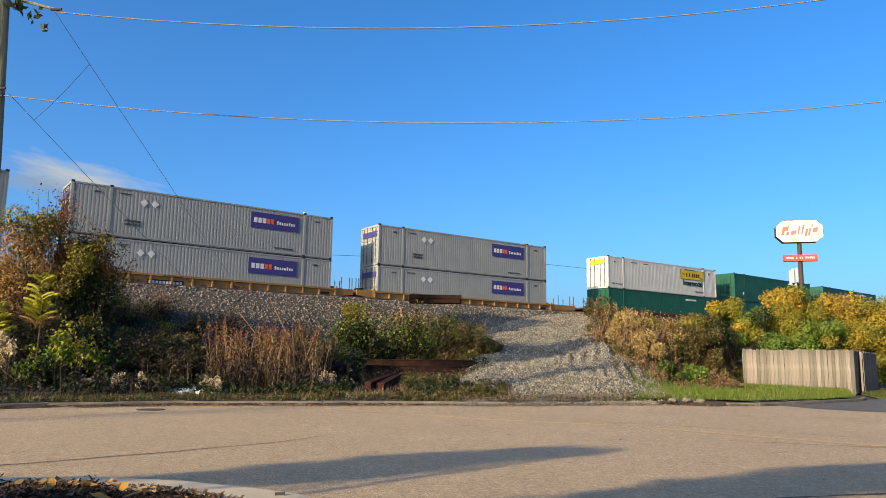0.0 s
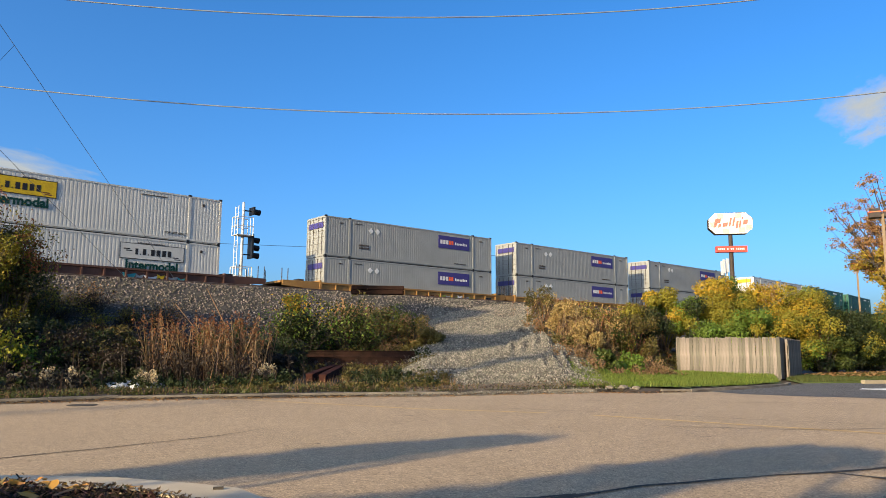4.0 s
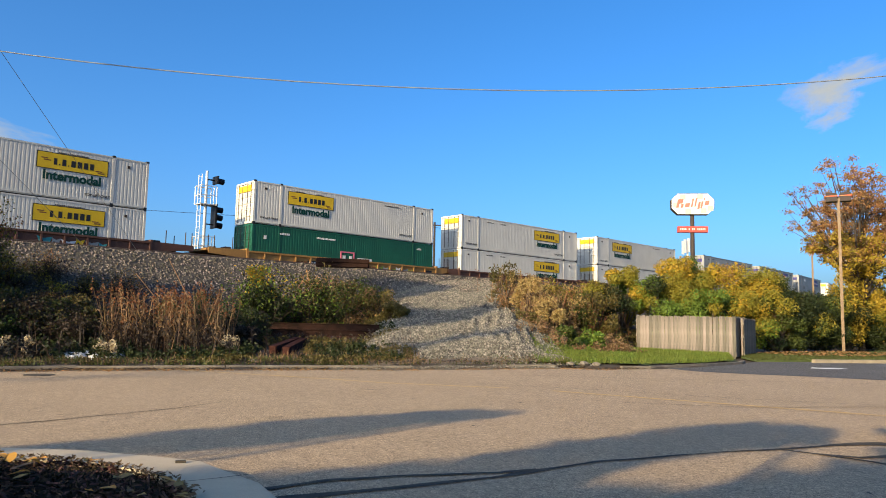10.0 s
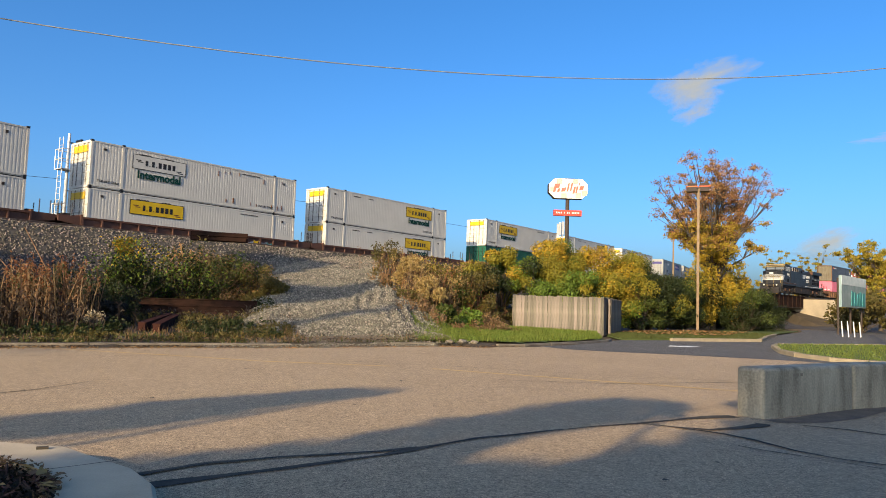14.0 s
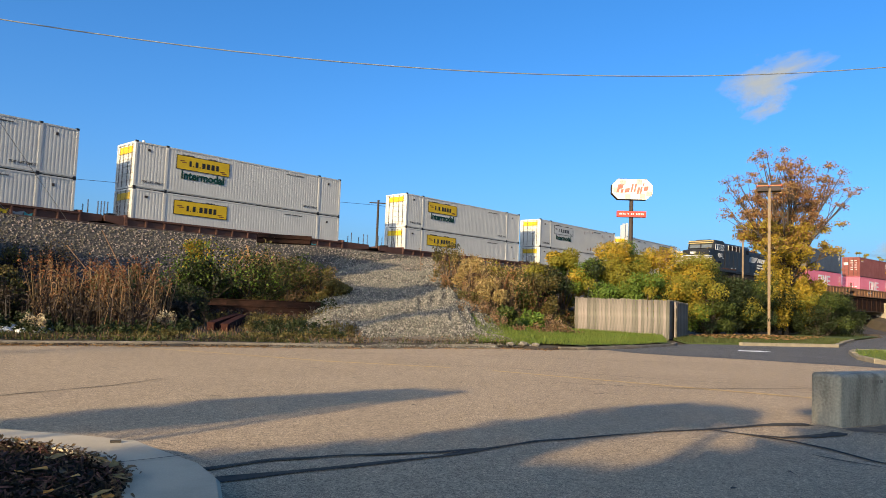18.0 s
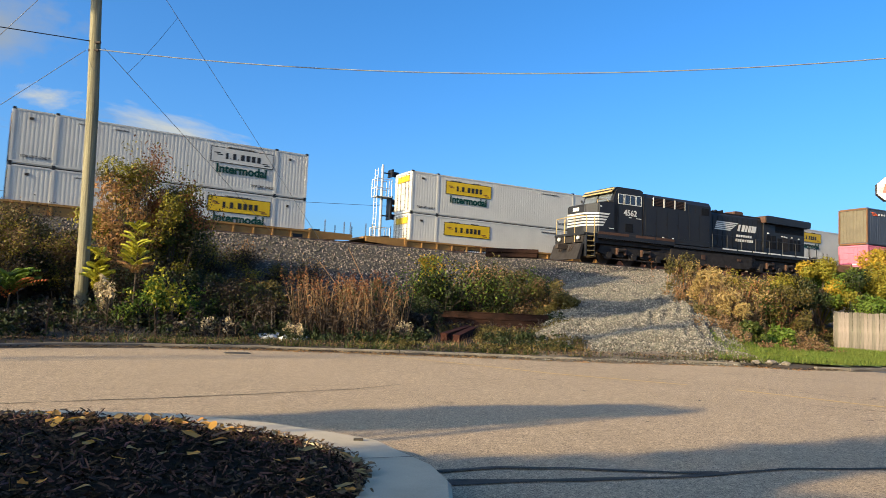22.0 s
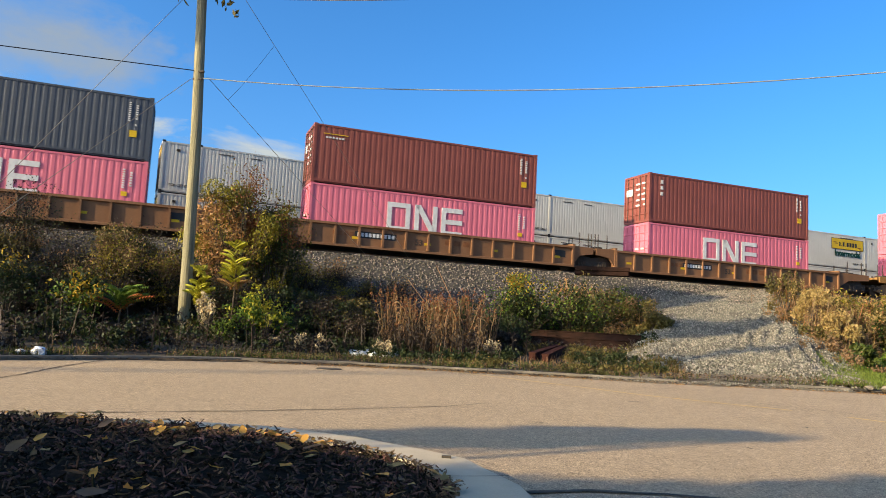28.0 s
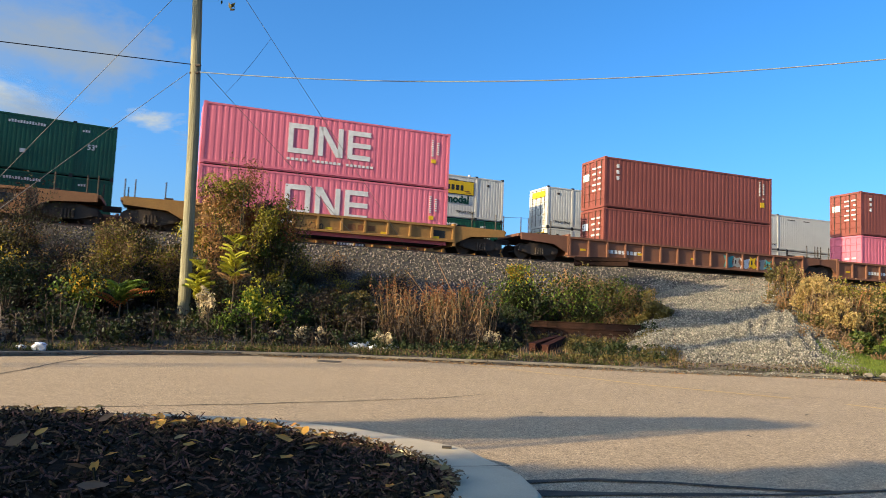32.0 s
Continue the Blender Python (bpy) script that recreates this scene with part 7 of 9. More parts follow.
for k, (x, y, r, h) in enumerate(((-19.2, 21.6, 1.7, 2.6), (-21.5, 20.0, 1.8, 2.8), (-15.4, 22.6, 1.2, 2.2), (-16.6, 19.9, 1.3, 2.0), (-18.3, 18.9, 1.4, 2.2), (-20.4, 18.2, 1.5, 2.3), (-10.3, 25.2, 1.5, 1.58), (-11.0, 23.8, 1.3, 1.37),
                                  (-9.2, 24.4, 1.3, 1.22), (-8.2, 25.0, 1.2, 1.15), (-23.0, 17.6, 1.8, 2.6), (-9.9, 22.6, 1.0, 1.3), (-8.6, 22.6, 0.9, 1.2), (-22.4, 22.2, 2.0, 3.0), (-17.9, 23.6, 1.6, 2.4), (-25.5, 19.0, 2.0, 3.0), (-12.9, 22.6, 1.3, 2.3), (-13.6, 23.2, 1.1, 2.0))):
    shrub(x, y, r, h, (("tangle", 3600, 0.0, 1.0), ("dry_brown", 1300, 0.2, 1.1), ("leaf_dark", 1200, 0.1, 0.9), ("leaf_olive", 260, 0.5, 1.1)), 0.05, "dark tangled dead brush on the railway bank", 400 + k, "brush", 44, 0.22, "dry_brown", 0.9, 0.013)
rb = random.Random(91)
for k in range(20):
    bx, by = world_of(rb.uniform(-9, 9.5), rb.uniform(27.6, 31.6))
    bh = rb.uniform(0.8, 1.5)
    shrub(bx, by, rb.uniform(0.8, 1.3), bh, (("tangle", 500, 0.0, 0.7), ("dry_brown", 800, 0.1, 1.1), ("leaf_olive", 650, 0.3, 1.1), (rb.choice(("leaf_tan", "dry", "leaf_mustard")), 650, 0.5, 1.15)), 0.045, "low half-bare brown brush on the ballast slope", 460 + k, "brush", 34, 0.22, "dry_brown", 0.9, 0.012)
shrub(-3.9, 30.9, 1.8, 2.95, (("leaf_green", 3600, 0.2, 1.1), ("leaf_dark", 7000, 0.0, 0.9), ("leaf_gold", 500, 0.6, 1.1)), 0.075, "dense green bush on the ballast slope", 19, "bush", 46, 0.3)
shrub(-2.1, 31.8, 1.8, 2.75, (("leaf_dark", 4600, 0.0, 1.0), ("leaf_green", 1600, 0.3, 1.1), ("leaf_olive", 900, 0.5, 1.1)), 0.075, "dark green bush on the ballast slope", 20, "bush", 44, 0.3)
shrub(-4.4, 31.2, 0.75, 2.75, (("leaf_yellow", 1100, 0.75, 1.1), ("leaf_green", 500, 0.0, 0.8)), 0.06, "yellow goldenrod on the bank", 21, "goldenrod", 16, 0.25)
clump_shrub(-0.9, 32.4, 1.5, 2.3, ("tangle", "leaf_dark", "leaf_moss", "leaf_olive", "dry"), 5200, 0.07, "olive and brown brush below the stacked ties", 27, "brush")
clump_shrub(0.5, 32.6, 1.1, 1.6, ("tangle", "leaf_moss", "leaf_olive", "dry"), 3200, 0.07, "olive and brown brush by the ramp", 28, "brush")
bush(-1.0, 33.5, 1.3, 2.1, "leaf_olive", 1700, 0.10, "brown and olive brush on the bank", "brush", 22)
bush(-6.2, 26.6, 0.7, 1.6, "leaf_dark", 1500, 0.08, "dark green bush behind the dry stalks", "bush", 23)
for k, (x, y, r, h, leaf) in enumerate(((-19.0, 23.3, 1.8, 2.2, "leaf_olive"), (-21.5, 21.0, 1.8, 2.0, "leaf_olive"), (-17.0, 22.5, 1.4, 1.8, "leaf_dark"), (-16.3, 24.6, 1.5, 2.0, "leaf_olive"), (-19.5, 19.5, 1.5, 1.7, "leaf_dark"),
                                        (-11.2, 25.0, 1.3, 1.7, "leaf_dark"), (-9.8, 24.6, 1.1, 1.5, "leaf_dark"), (-8.5, 24.2, 0.9, 1.2, "leaf_olive"), (-12.4, 24.2, 1.1, 1.7, "leaf_dark"), (-22.5, 18.0, 1.6, 2.0, "leaf_olive"),
                                        (-10.6, 26.6, 1.2, 1.4, "leaf_olive"), (-5.0, 26.4, 0.9, 1.0, "leaf_dark"), (1.1, 31.4, 0.9, 0.9, "leaf_olive"), (-18.0, 20.5, 1.2, 1.5, "leaf_dark"), (-20.7, 17.3, 1.2, 1.6, "leaf_green"),
                                        (-24, 15, 2.0, 2.4, "leaf_olive"), (-26.5, 17.5, 2.2, 2.6, "leaf_olive"), (-29, 13, 2.4, 3, "leaf_dark"))):
    bush(x, y, r, h, leaf, 2600, 0.085, "dark tangled brush on the railway bank", "brush", 40 + k, stems=12)
r0 = random.Random(8)
spots = []
while len(spots) < 240:
    x, g = r0.uniform(-24, -7.8), r0.uniform(0.6, 9)
    y = kerb_y(max(x, -16)) + g * (1 if x > -16 else 1.0)
    if perp(x, y)[0] < 31.5:
        spots.append((x, y))
stalks("dry_brush", spots, 0.35, 1.15, "dry_brown", "brown dry stems and brush on the bank", None, seed=31, category="brush")
knots = [(r0.uniform(-7.9, -4.3), r0.uniform(21.9, 24.4)) for _ in range(44)]
spots = [(x + r0.gauss(0, 0.13), y + r0.gauss(0, 0.13)) for x, y in knots for _ in range(r0.randint(3, 8))]
stalks("dry_stalks", spots, 0.9, 2.0, "dry", "tall tan dry weed stalks by the kerb", "leaf_rust", seed=32, width=0.017)
spots = [(r0.gauss(-6.0, 1.1), r0.uniform(21.3, 24.8)) for _ in range(330)]
stalks("dry_weeds", spots, 0.4, 1.2, "dry_brown", "brown dry weeds among the stalks", None, seed=33)
# near-black tones here hold the brush's self-shadow besides its dark leaves
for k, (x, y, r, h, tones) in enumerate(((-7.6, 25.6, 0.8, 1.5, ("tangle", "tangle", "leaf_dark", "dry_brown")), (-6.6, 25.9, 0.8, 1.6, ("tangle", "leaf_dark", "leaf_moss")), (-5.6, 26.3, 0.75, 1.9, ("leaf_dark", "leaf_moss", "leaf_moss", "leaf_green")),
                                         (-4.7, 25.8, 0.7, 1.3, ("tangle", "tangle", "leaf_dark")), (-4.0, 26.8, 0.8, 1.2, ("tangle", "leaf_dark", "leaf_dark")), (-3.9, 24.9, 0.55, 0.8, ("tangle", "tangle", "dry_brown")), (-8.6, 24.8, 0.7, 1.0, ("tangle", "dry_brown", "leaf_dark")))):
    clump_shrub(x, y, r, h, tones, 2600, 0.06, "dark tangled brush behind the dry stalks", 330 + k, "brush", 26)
spots = [(r0.uniform(-3.2, 1.4), 34.2 + r0.uniform(-2.4, 2.5)) for _ in range(420)]
stalks("rusty_weeds", spots, 0.3, 0.9, "leaf_tan", "rust-coloured dry weeds on the bank top", None, seed=34)
spots = [(r0.uniform(-4.4, 0.4), r0.uniform(26.6, 28.5)) for _ in range(260)]
stalks("dry_weeds", spots[:150], 0.12, 0.4, "dry_brown", "brown dry weeds before the beams", None, seed=38)
spots = [(r0.uniform(-4.4, 0.6), r0.uniform(25.2, 28.5)) for _ in range(240)]
stalks("green_weeds", spots, 0.1, 0.3, "leaf_olive", "low olive weeds before the beams", None, seed=39)
# a leaning pair of dead canes
t = thing("dead_cane", "long dead yellow canes leaning on the weeds", "dead stalk", pose(-5.3, 23.0, 0.3))
for a, b in (((0.6, 0, 0.3), (-0.9, 0.4, 2.9)), ((0.0, 0.1, 0.3), (-1.9, 0.5, 2.4))):
    bm = bmesh.new()
    tube(bm, a, b, 0.022, 0.012, 6)
    part("cane", bm, M["dry"], t)


def sapling(x, y, h, leaf, low, label, seed, spread=0.62):
    """A slim young tree with a whorl of long drooping leaf fronds."""
    rr = random.Random(seed)
    z = land(x, y) - 0.05
    t = thing("sapling", label, "sapling", pose(x, y, z))
    bm = bmesh.new()
    tube(bm, (0, 0, 0), (0.05, 0, h * 0.72), 0.035, 0.02, 6)
    part("trunk", bm, M["bark"], t)
    for mname, z0, z1, cnt in ((low, 0.42, 0.56, 8), (leaf, 0.5, 0.95, 30)):
        v, f = [], []
        for k in range(cnt):
            a, zz = rr.uniform(0, 6.28), h * rr.uniform(z0, z1) * 0.92
            L = spread * rr.uniform(0.7, 1.2) * (1.45 - 0.8 * (zz / h))
            for i in range(11):
                u = (i + 1) / 11
                cx, cy, cz = math.cos(a) * L * u, math.sin(a) * L * u, zz + 0.95 * L * u - 0.45 * L * u * u
                for sd in (-1, 1):
                    b = len(v)
                    sx, sy = -math.sin(a) * sd, math.cos(a) * sd
                    q = 0.17 * (1 - 0.4 * u)
                    v += [(cx, cy, cz), (cx + sx * q * 0.5 + math.cos(a) * 0.03, cy + sy * q * 0.5 + math.sin(a) * 0.03, cz + 0.02), (cx + sx * q, cy + sy * q, cz - 0.06), (cx + sx * q * 0.5 - math.cos(a) * 0.03, cy + sy * q * 0.5 - math.sin(a) * 0.03, cz)]
                    f.append((b, b + 1, b + 2, b + 3))
        part("foliage", raw_mesh("foliage", v, f, M[mname]), None, t)
    return t


sapling(-12.3, 20.95, 3.6, "leaf_lime", "leaf_tan", "young tree with yellow-green fronds, rusty below", 3, 0.48)
sapling(-13.3, 20.6, 2.5, "leaf_lime", "leaf_lime", "young tree with yellow-green fronds", 4, 0.42)
sapling(-14.9, 18.9, 1.3, "leaf_green", "leaf_red", "low sumac with green and red fronds", 5, 0.8)
bush(-12.5, 19.9, 0.42, 1.7, "seed_pale", 900, 0.06, "pale fluffy seed heads of a dead weed", "weed", 61)
for k, (x, y, s) in enumerate(((-9.3, 19.7, 0.28), (-8.8, 20.0, 0.3), (-9.9, 19.4, 0.2), (-7.0, 20.9, 0.3), (-4.0, 22.3, 0.3), (-7.3, 21.2, 0.26))):
    bush(x, y, s, s * 2.2, "seed_pale", 350, 0.045, "grey-white fluffy dead weed by the kerb", "weed", 70 + k)

# small bare tree at the top of the bank
t = thing("small_bare_tree", "small leafless brown tree on the bank", "tree", pose(0.35, 35.0, land(0.35, 35.0)))
bm = bmesh.new()
tube(bm, (0, 0, -0.1), (0.03, 0, 0.9), 0.06, 0.045, 7)
part("trunk", bm, M["dry_brown"], t)
bm = bmesh.new()
rr = random.Random(2)
branches(bm, (0.03, 0, 0.85), [(rr.uniform(-0.6, 0.6), rr.uniform(-0.4, 0.4), rr.uniform(1.3, 1.9)) for _ in range(9)], 0.03, 0.006, 0.06, rr)
part("branchwork", bm, M["dry_brown"], t)

# ---- undergrowth on the bank ----
def undergrowth(name, n, xs, gs, top, leaf, label, size, seed, limit=31.6):
    r = np.random.default_rng(seed)
    blobs = []
    while len(blobs) < n:
        x, g = r.uniform(*xs), r.uniform(*gs)
        y = kerb_y(x) + g
        k = noise.noise((x * 0.6, y * 0.6, seed))
        if perp(x, y)[0] > limit or k < -0.15 or (-3.3 < x < -1.8 and y < 28.5) or (-4.3 < x < 0.5 and 25.5 < y < 30.2):
            continue
        hh = top * (0.35 + 0.9 * max(0, k)) * r.uniform(0.5, 1.2)
        blobs.append((x, y, land(x, y) + hh * 0.5, 0.24, 0.24, hh * 0.6))
    v, f = leaf_cloud(blobs, n * 30, size, seed, shell=0.1)
    return tagged(new(name, fast_mesh(name, v, f, M[leaf])), label, "undergrowth", kind="stuff")


# dark undergrowth colours include the shade among the stems
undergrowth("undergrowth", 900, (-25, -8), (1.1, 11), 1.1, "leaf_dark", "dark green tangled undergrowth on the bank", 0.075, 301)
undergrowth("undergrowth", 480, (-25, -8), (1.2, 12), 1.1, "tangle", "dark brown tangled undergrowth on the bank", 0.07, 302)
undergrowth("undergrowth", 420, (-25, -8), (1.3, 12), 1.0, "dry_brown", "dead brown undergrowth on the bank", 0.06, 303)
undergrowth("undergrowth", 420, (-8.5, 1.2), (1.2, 8.5), 0.6, "leaf_dark", "low dark green weeds behind the kerb", 0.065, 304, 30.5)
undergrowth("undergrowth", 300, (-5, 1.6), (0.5, 7.5), 0.4, "leaf_olive", "low olive weeds behind the kerb", 0.06, 305, 30.0)
undergrowth("undergrowth", 260, (-4.5, 1.0), (9.5, 14.5), 0.9, "leaf_olive", "olive weeds at the top of the bank", 0.07, 306, 33.2)
undergrowth("undergrowth", 500, (6.6, 15), (8.5, 16), 1.0, "leaf_olive", "olive and brown weeds right of the ramp", 0.075, 307, 31.5)
undergrowth("undergrowth", 300, (6.2, 12), (5.0, 14), 0.8, "dry", "tan seeding weeds right of the ramp", 0.06, 308, 31.5)

# ---- verge grass ----
spots = []
while len(spots) < 7000:
    x = RNG.uniform(-15, 7)
    g = abs(RNG.normal(0, 1.0)) + 0.12
    y = kerb_y(x) + g
    if 0.2 < x < 5.4 and RNG.random() < 0.8 or noise.noise((x * 0.9, g * 1.5, 12)) < RNG.uniform(-0.5, 0.3):
        continue
    spots.append(on_land(x, y))
blades("verge_grass", spots[:5600], 0.04, 0.17, "verge", "ragged green grass and weeds along the kerb", 5, 0.016)
blades("dry_grass", spots[5600:], 0.04, 0.2, "dry", "dry tan grass tufts along the kerb", 15, 0.014)
spots = []
while len(spots) < 1500:
    x, y = RNG.uniform(-3.2, 1.8), RNG.uniform(20.8, 29)
    if y > kerb_y(x) + 0.2:
        spots.append(on_land(x, y))
blades("dry_grass", spots, 0.06, 0.3, "dry", "tufts of dry tan grass beside the ramp", 6, 0.014)
LAWN = [(5.6, 22.6), (7.6, 22.4), (9.2, 22.8), (12.0, 24.6), (14.4, 26.7), (16.8, 31.6), (13.0, 33.8), (9.4, 33.4), (6.9, 29.2), (5.8, 25.4)]
verts, ids = [], {}
for j in range(30):
    for i in range(30):
        x, y = 5.2 + i * 0.42, 22.2 + j * 0.42
        ids[i, j] = len(verts)
        verts.append((x, y, max(land(x, y), 0.05) + 0.05))
faces = [(ids[i, j], ids[i + 1, j], ids[i + 1, j + 1], ids[i, j + 1]) for i in range(29) for j in range(29) if inside(verts[ids[i, j]][0] + 0.2, verts[ids[i, j]][1] + 0.2, LAWN)]
tagged(new("lawn", raw_mesh("lawn", verts, faces, M["grass"])), "bright mown grass beside the fence", "grass", kind="structure")
spots = []
while len(spots) < 34000:
    x, y = RNG.uniform(5.2, 17), RNG.uniform(22.3, 34)
    if inside(x, y, LAWN):
        spots.append((x, y, max(land(x, y), 0.05) + 0.045))
blades("lawn_grass", spots, 0.04, 0.15, "grass_blade", "bright green lawn blades", 7, 0.013)

# ---- plants right of the ramp ----
spots = [(r0.gauss(8.6, 0.7), r0.uniform(31.5, 38.5)) for _ in range(420)]
stalks("goldenrod_weeds", spots, 0.6, 1.7, "dry", "tan seeding goldenrod beside the ramp", "seed_white", seed=35)
spots = [(r0.gauss(10.0, 1.2), r0.uniform(33.0, 39.5)) for _ in range(300)]
stalks("rusty_weeds", spots, 0.6, 1.8, "leaf_rust", "rust-brown tall weeds beside the ramp", None, seed=36)
bush(7.6, 33.2, 0.9, 1.9, "seed_white", 2400, 0.07, "pale seeding bush at the ramp's edge", "bush", 80)
bush(8.6, 31.8, 1.0, 1.5, "seed_white", 2400, 0.07, "pale seeding bush at the ramp's edge", "bush", 81)
bush(7.0, 35.5, 1.0, 2.0, "leaf_olive", 1200, 0.08, "brown seeding brush at the ramp's edge", "brush", 82)
for k, (x, y, r, h) in enumerate(((9.4, 35.2, 1.0, 1.8), (10.7, 36.8, 1.2, 1.85), (12.0, 38.4, 1.3, 1.9), (10.0, 33.4, 1.0, 1.6), (13.0, 39.8, 1.4, 1.8))):
    shrub(x, y, r, h, (("dry", 600, 0.3, 1.1), ("leaf_tan", 600, 0.3, 1.1), ("leaf_olive", 1600, 0.0, 0.9), ("leaf_moss", 2200, 0.0, 0.9), ("leaf_mustard", 1200, 0.3, 1.1), ("seed_white", 260, 0.8, 1.1)), 0.07, "olive and tan seeding brush beside the ramp", 420 + k, "brush", 40, 0.25, "dry_brown", 0.9, 0.014)
for k, (x, y, r, h, leaf, n) in enumerate(((10.6, 34.6, 1.3, 2.0, "leaf_olive", 1700), (12.0, 36.5, 1.4, 1.9, "leaf_olive", 1900), (9.6, 29.4, 0.6, 1.0, "leaf_green", 700), (8.2, 28.6, 0.6, 0.9, "leaf_moss", 900),
                                           (11.6, 33.4, 0.9, 1.4, "leaf_olive", 900))):
    bush(x, y, r, h, leaf, n, 0.085, "brown and green roadside brush", "brush", 90 + k)
for k, (x, y, r, h, leaf, n, lab) in enumerate((
        (14.6, 39.2, 1.2, 3.5, "leaf_gold", 3200, "yellow-green shrub on the bank"), (16.6, 38.2, 1.7, 3.8, "leaf_green", 3600, "leafy green shrub behind the fence"),
        (18.4, 40.0, 1.6, 5.1, "leaf_gold", 4200, "tall yellow-green shrub behind the fence"), (20.6, 40.8, 1.9, 4.9, "leaf_gold", 4200, "tall golden shrub behind the fence"),
        (18.6, 37.2, 1.5, 3.2, "leaf_green", 3000, "green shrub behind the fence"), (22.4, 40.2, 1.9, 5.0, "leaf_gold", 3200, "golden autumn shrub by the lot"),
        (24.6, 41.4, 1.9, 4.6, "leaf_dark", 3400, "dark green shrub by the lot"), (20.8, 38.2, 1.7, 3.2, "leaf_gold", 3000, "yellow-green shrub behind the fence"),
        (23.6, 39.0, 1.5, 3.6, "leaf_dark", 2400, "dark green shrub by the lot"), (25.2, 40.6, 2.0, 3.4, "leaf_dark", 3800, "dark green hedge by the lot"),
        (27.2, 42.2, 2.2, 3.6, "leaf_dark", 4000, "dark green hedge by the lot"), (29.5, 44.4, 2.2, 3.4, "leaf_dark", 3800, "dark green hedge by the lot"),
        (31.8, 46.4, 2.3, 3.6, "leaf_dark", 3600, "dark green hedge by the lot"), (34.4, 48.2, 2.4, 3.6, "leaf_dark", 3400, "dark green hedge by the lot"),
        (13.0, 38.2, 1.3, 2.2, "leaf_olive", 1800, "olive brush on the bank"), (38.6, 47.4, 2.0, 3.4, "leaf_dark", 2600, "dark green hedge under the large tree"), (40.4, 49.2, 2.0, 3.0, "leaf_dark", 2400, "dark green hedge under the large tree"), (36.2, 45.0, 1.7, 3.0, "leaf_dark", 2200, "dark green hedge under the large tree"), (37.5, 50.0, 2.4, 3.2, "leaf_dark", 2600, "dark green hedge by the lot"), (40.5, 53.5, 2.4, 3.0, "leaf_olive", 2200, "olive hedge near the bridge"))):
    tones = {"leaf_gold": ("leaf_dark", "leaf_green", "leaf_mustard", "leaf_mustard", "leaf_gold"), "leaf_green": ("leaf_dark", "leaf_dark", "leaf_green", "leaf_green", "leaf_mustard"), "leaf_dark": ("leaf_dark", "leaf_dark", "leaf_dark", "leaf_moss", "leaf_mustard"), "leaf_olive": ("leaf_dark", "leaf_olive", "leaf_mustard")}[leaf]
    if lab == "golden autumn shrub by the lot":
        tones = ("leaf_moss", "leaf_mustard", "leaf_gold", "leaf_tan")
    clump_shrub(x, y, r * 1.1, h * 1.02, tones, int(n * 4.8), 0.08, lab, 110 + k)


def tree(x, y, z, h, w, trunk_h, parts, label, seed, n_limbs=14, bare=None):
    """A tapered trunk, forking limbs, and leaf clumps at the limbs' ends with gaps between."""
    rr = random.Random(seed)
    t = thing("tree", label, "tree", pose(x, y, z))
    bm = bmesh.new()
    tube(bm, (0, 0, -0.2), (0.1, 0, trunk_h), 0.24, 0.17, 9)
    part("trunk", bm, M["bark"], t)
    bm = bmesh.new()
    tips = []
    for i in range(n_limbs):
        a = 6.28 * i / n_limbs + rr.uniform(-0.3, 0.3)
        k = rr.uniform(0.15, 1.0)
        up = rr.uniform(0.1, 1.0) ** 0.65 * (1.06 - 0.3 * k * k)
        if bare is not None and math.cos(a - bare) * k > 0.5:
            up = max(up, 0.5 + 0.25 * rr.random())
        tip = Vector((math.cos(a) * w * k, math.sin(a) * w * k, trunk_h + (h - trunk_h) * up))
        mid = Vector((tip.x * 0.4, tip.y * 0.4, trunk_h + (tip.z - trunk_h) * 0.5))
        tube(bm, (0.1, 0, trunk_h - 0.3), mid, 0.13, 0.07, 6, False)
        tube(bm, mid, tip, 0.07, 0.02, 5, False)
        for j in range(8):
            p = mid.lerp(tip, rr.uniform(0.1, 1.0)) + Vector((rr.uniform(-1, 1), rr.uniform(-1, 1), rr.uniform(-0.2, 0.9))) * w * 0.22
            tube(bm, mid.lerp(tip, 0.4), p, 0.03, 0.01, 4, False)
            tips.append(p)
        tips.append(tip)
    part("branchwork", bm, M["bark"], t)
    for leaf, n, lo, hi, size in parts:
        bl = [(p.x, p.y, p.z, rr.uniform(0.3, 0.85), rr.uniform(0.3, 0.85), rr.uniform(0.2, 0.5)) for p in tips if lo <= p.z / h <= hi]
        if bl:
            v, f = leaf_cloud(bl, n, size, seed + n, shell=0.1)
            part("crown", fast_mesh("crown", v, f, M[leaf]), None, t)
    return t


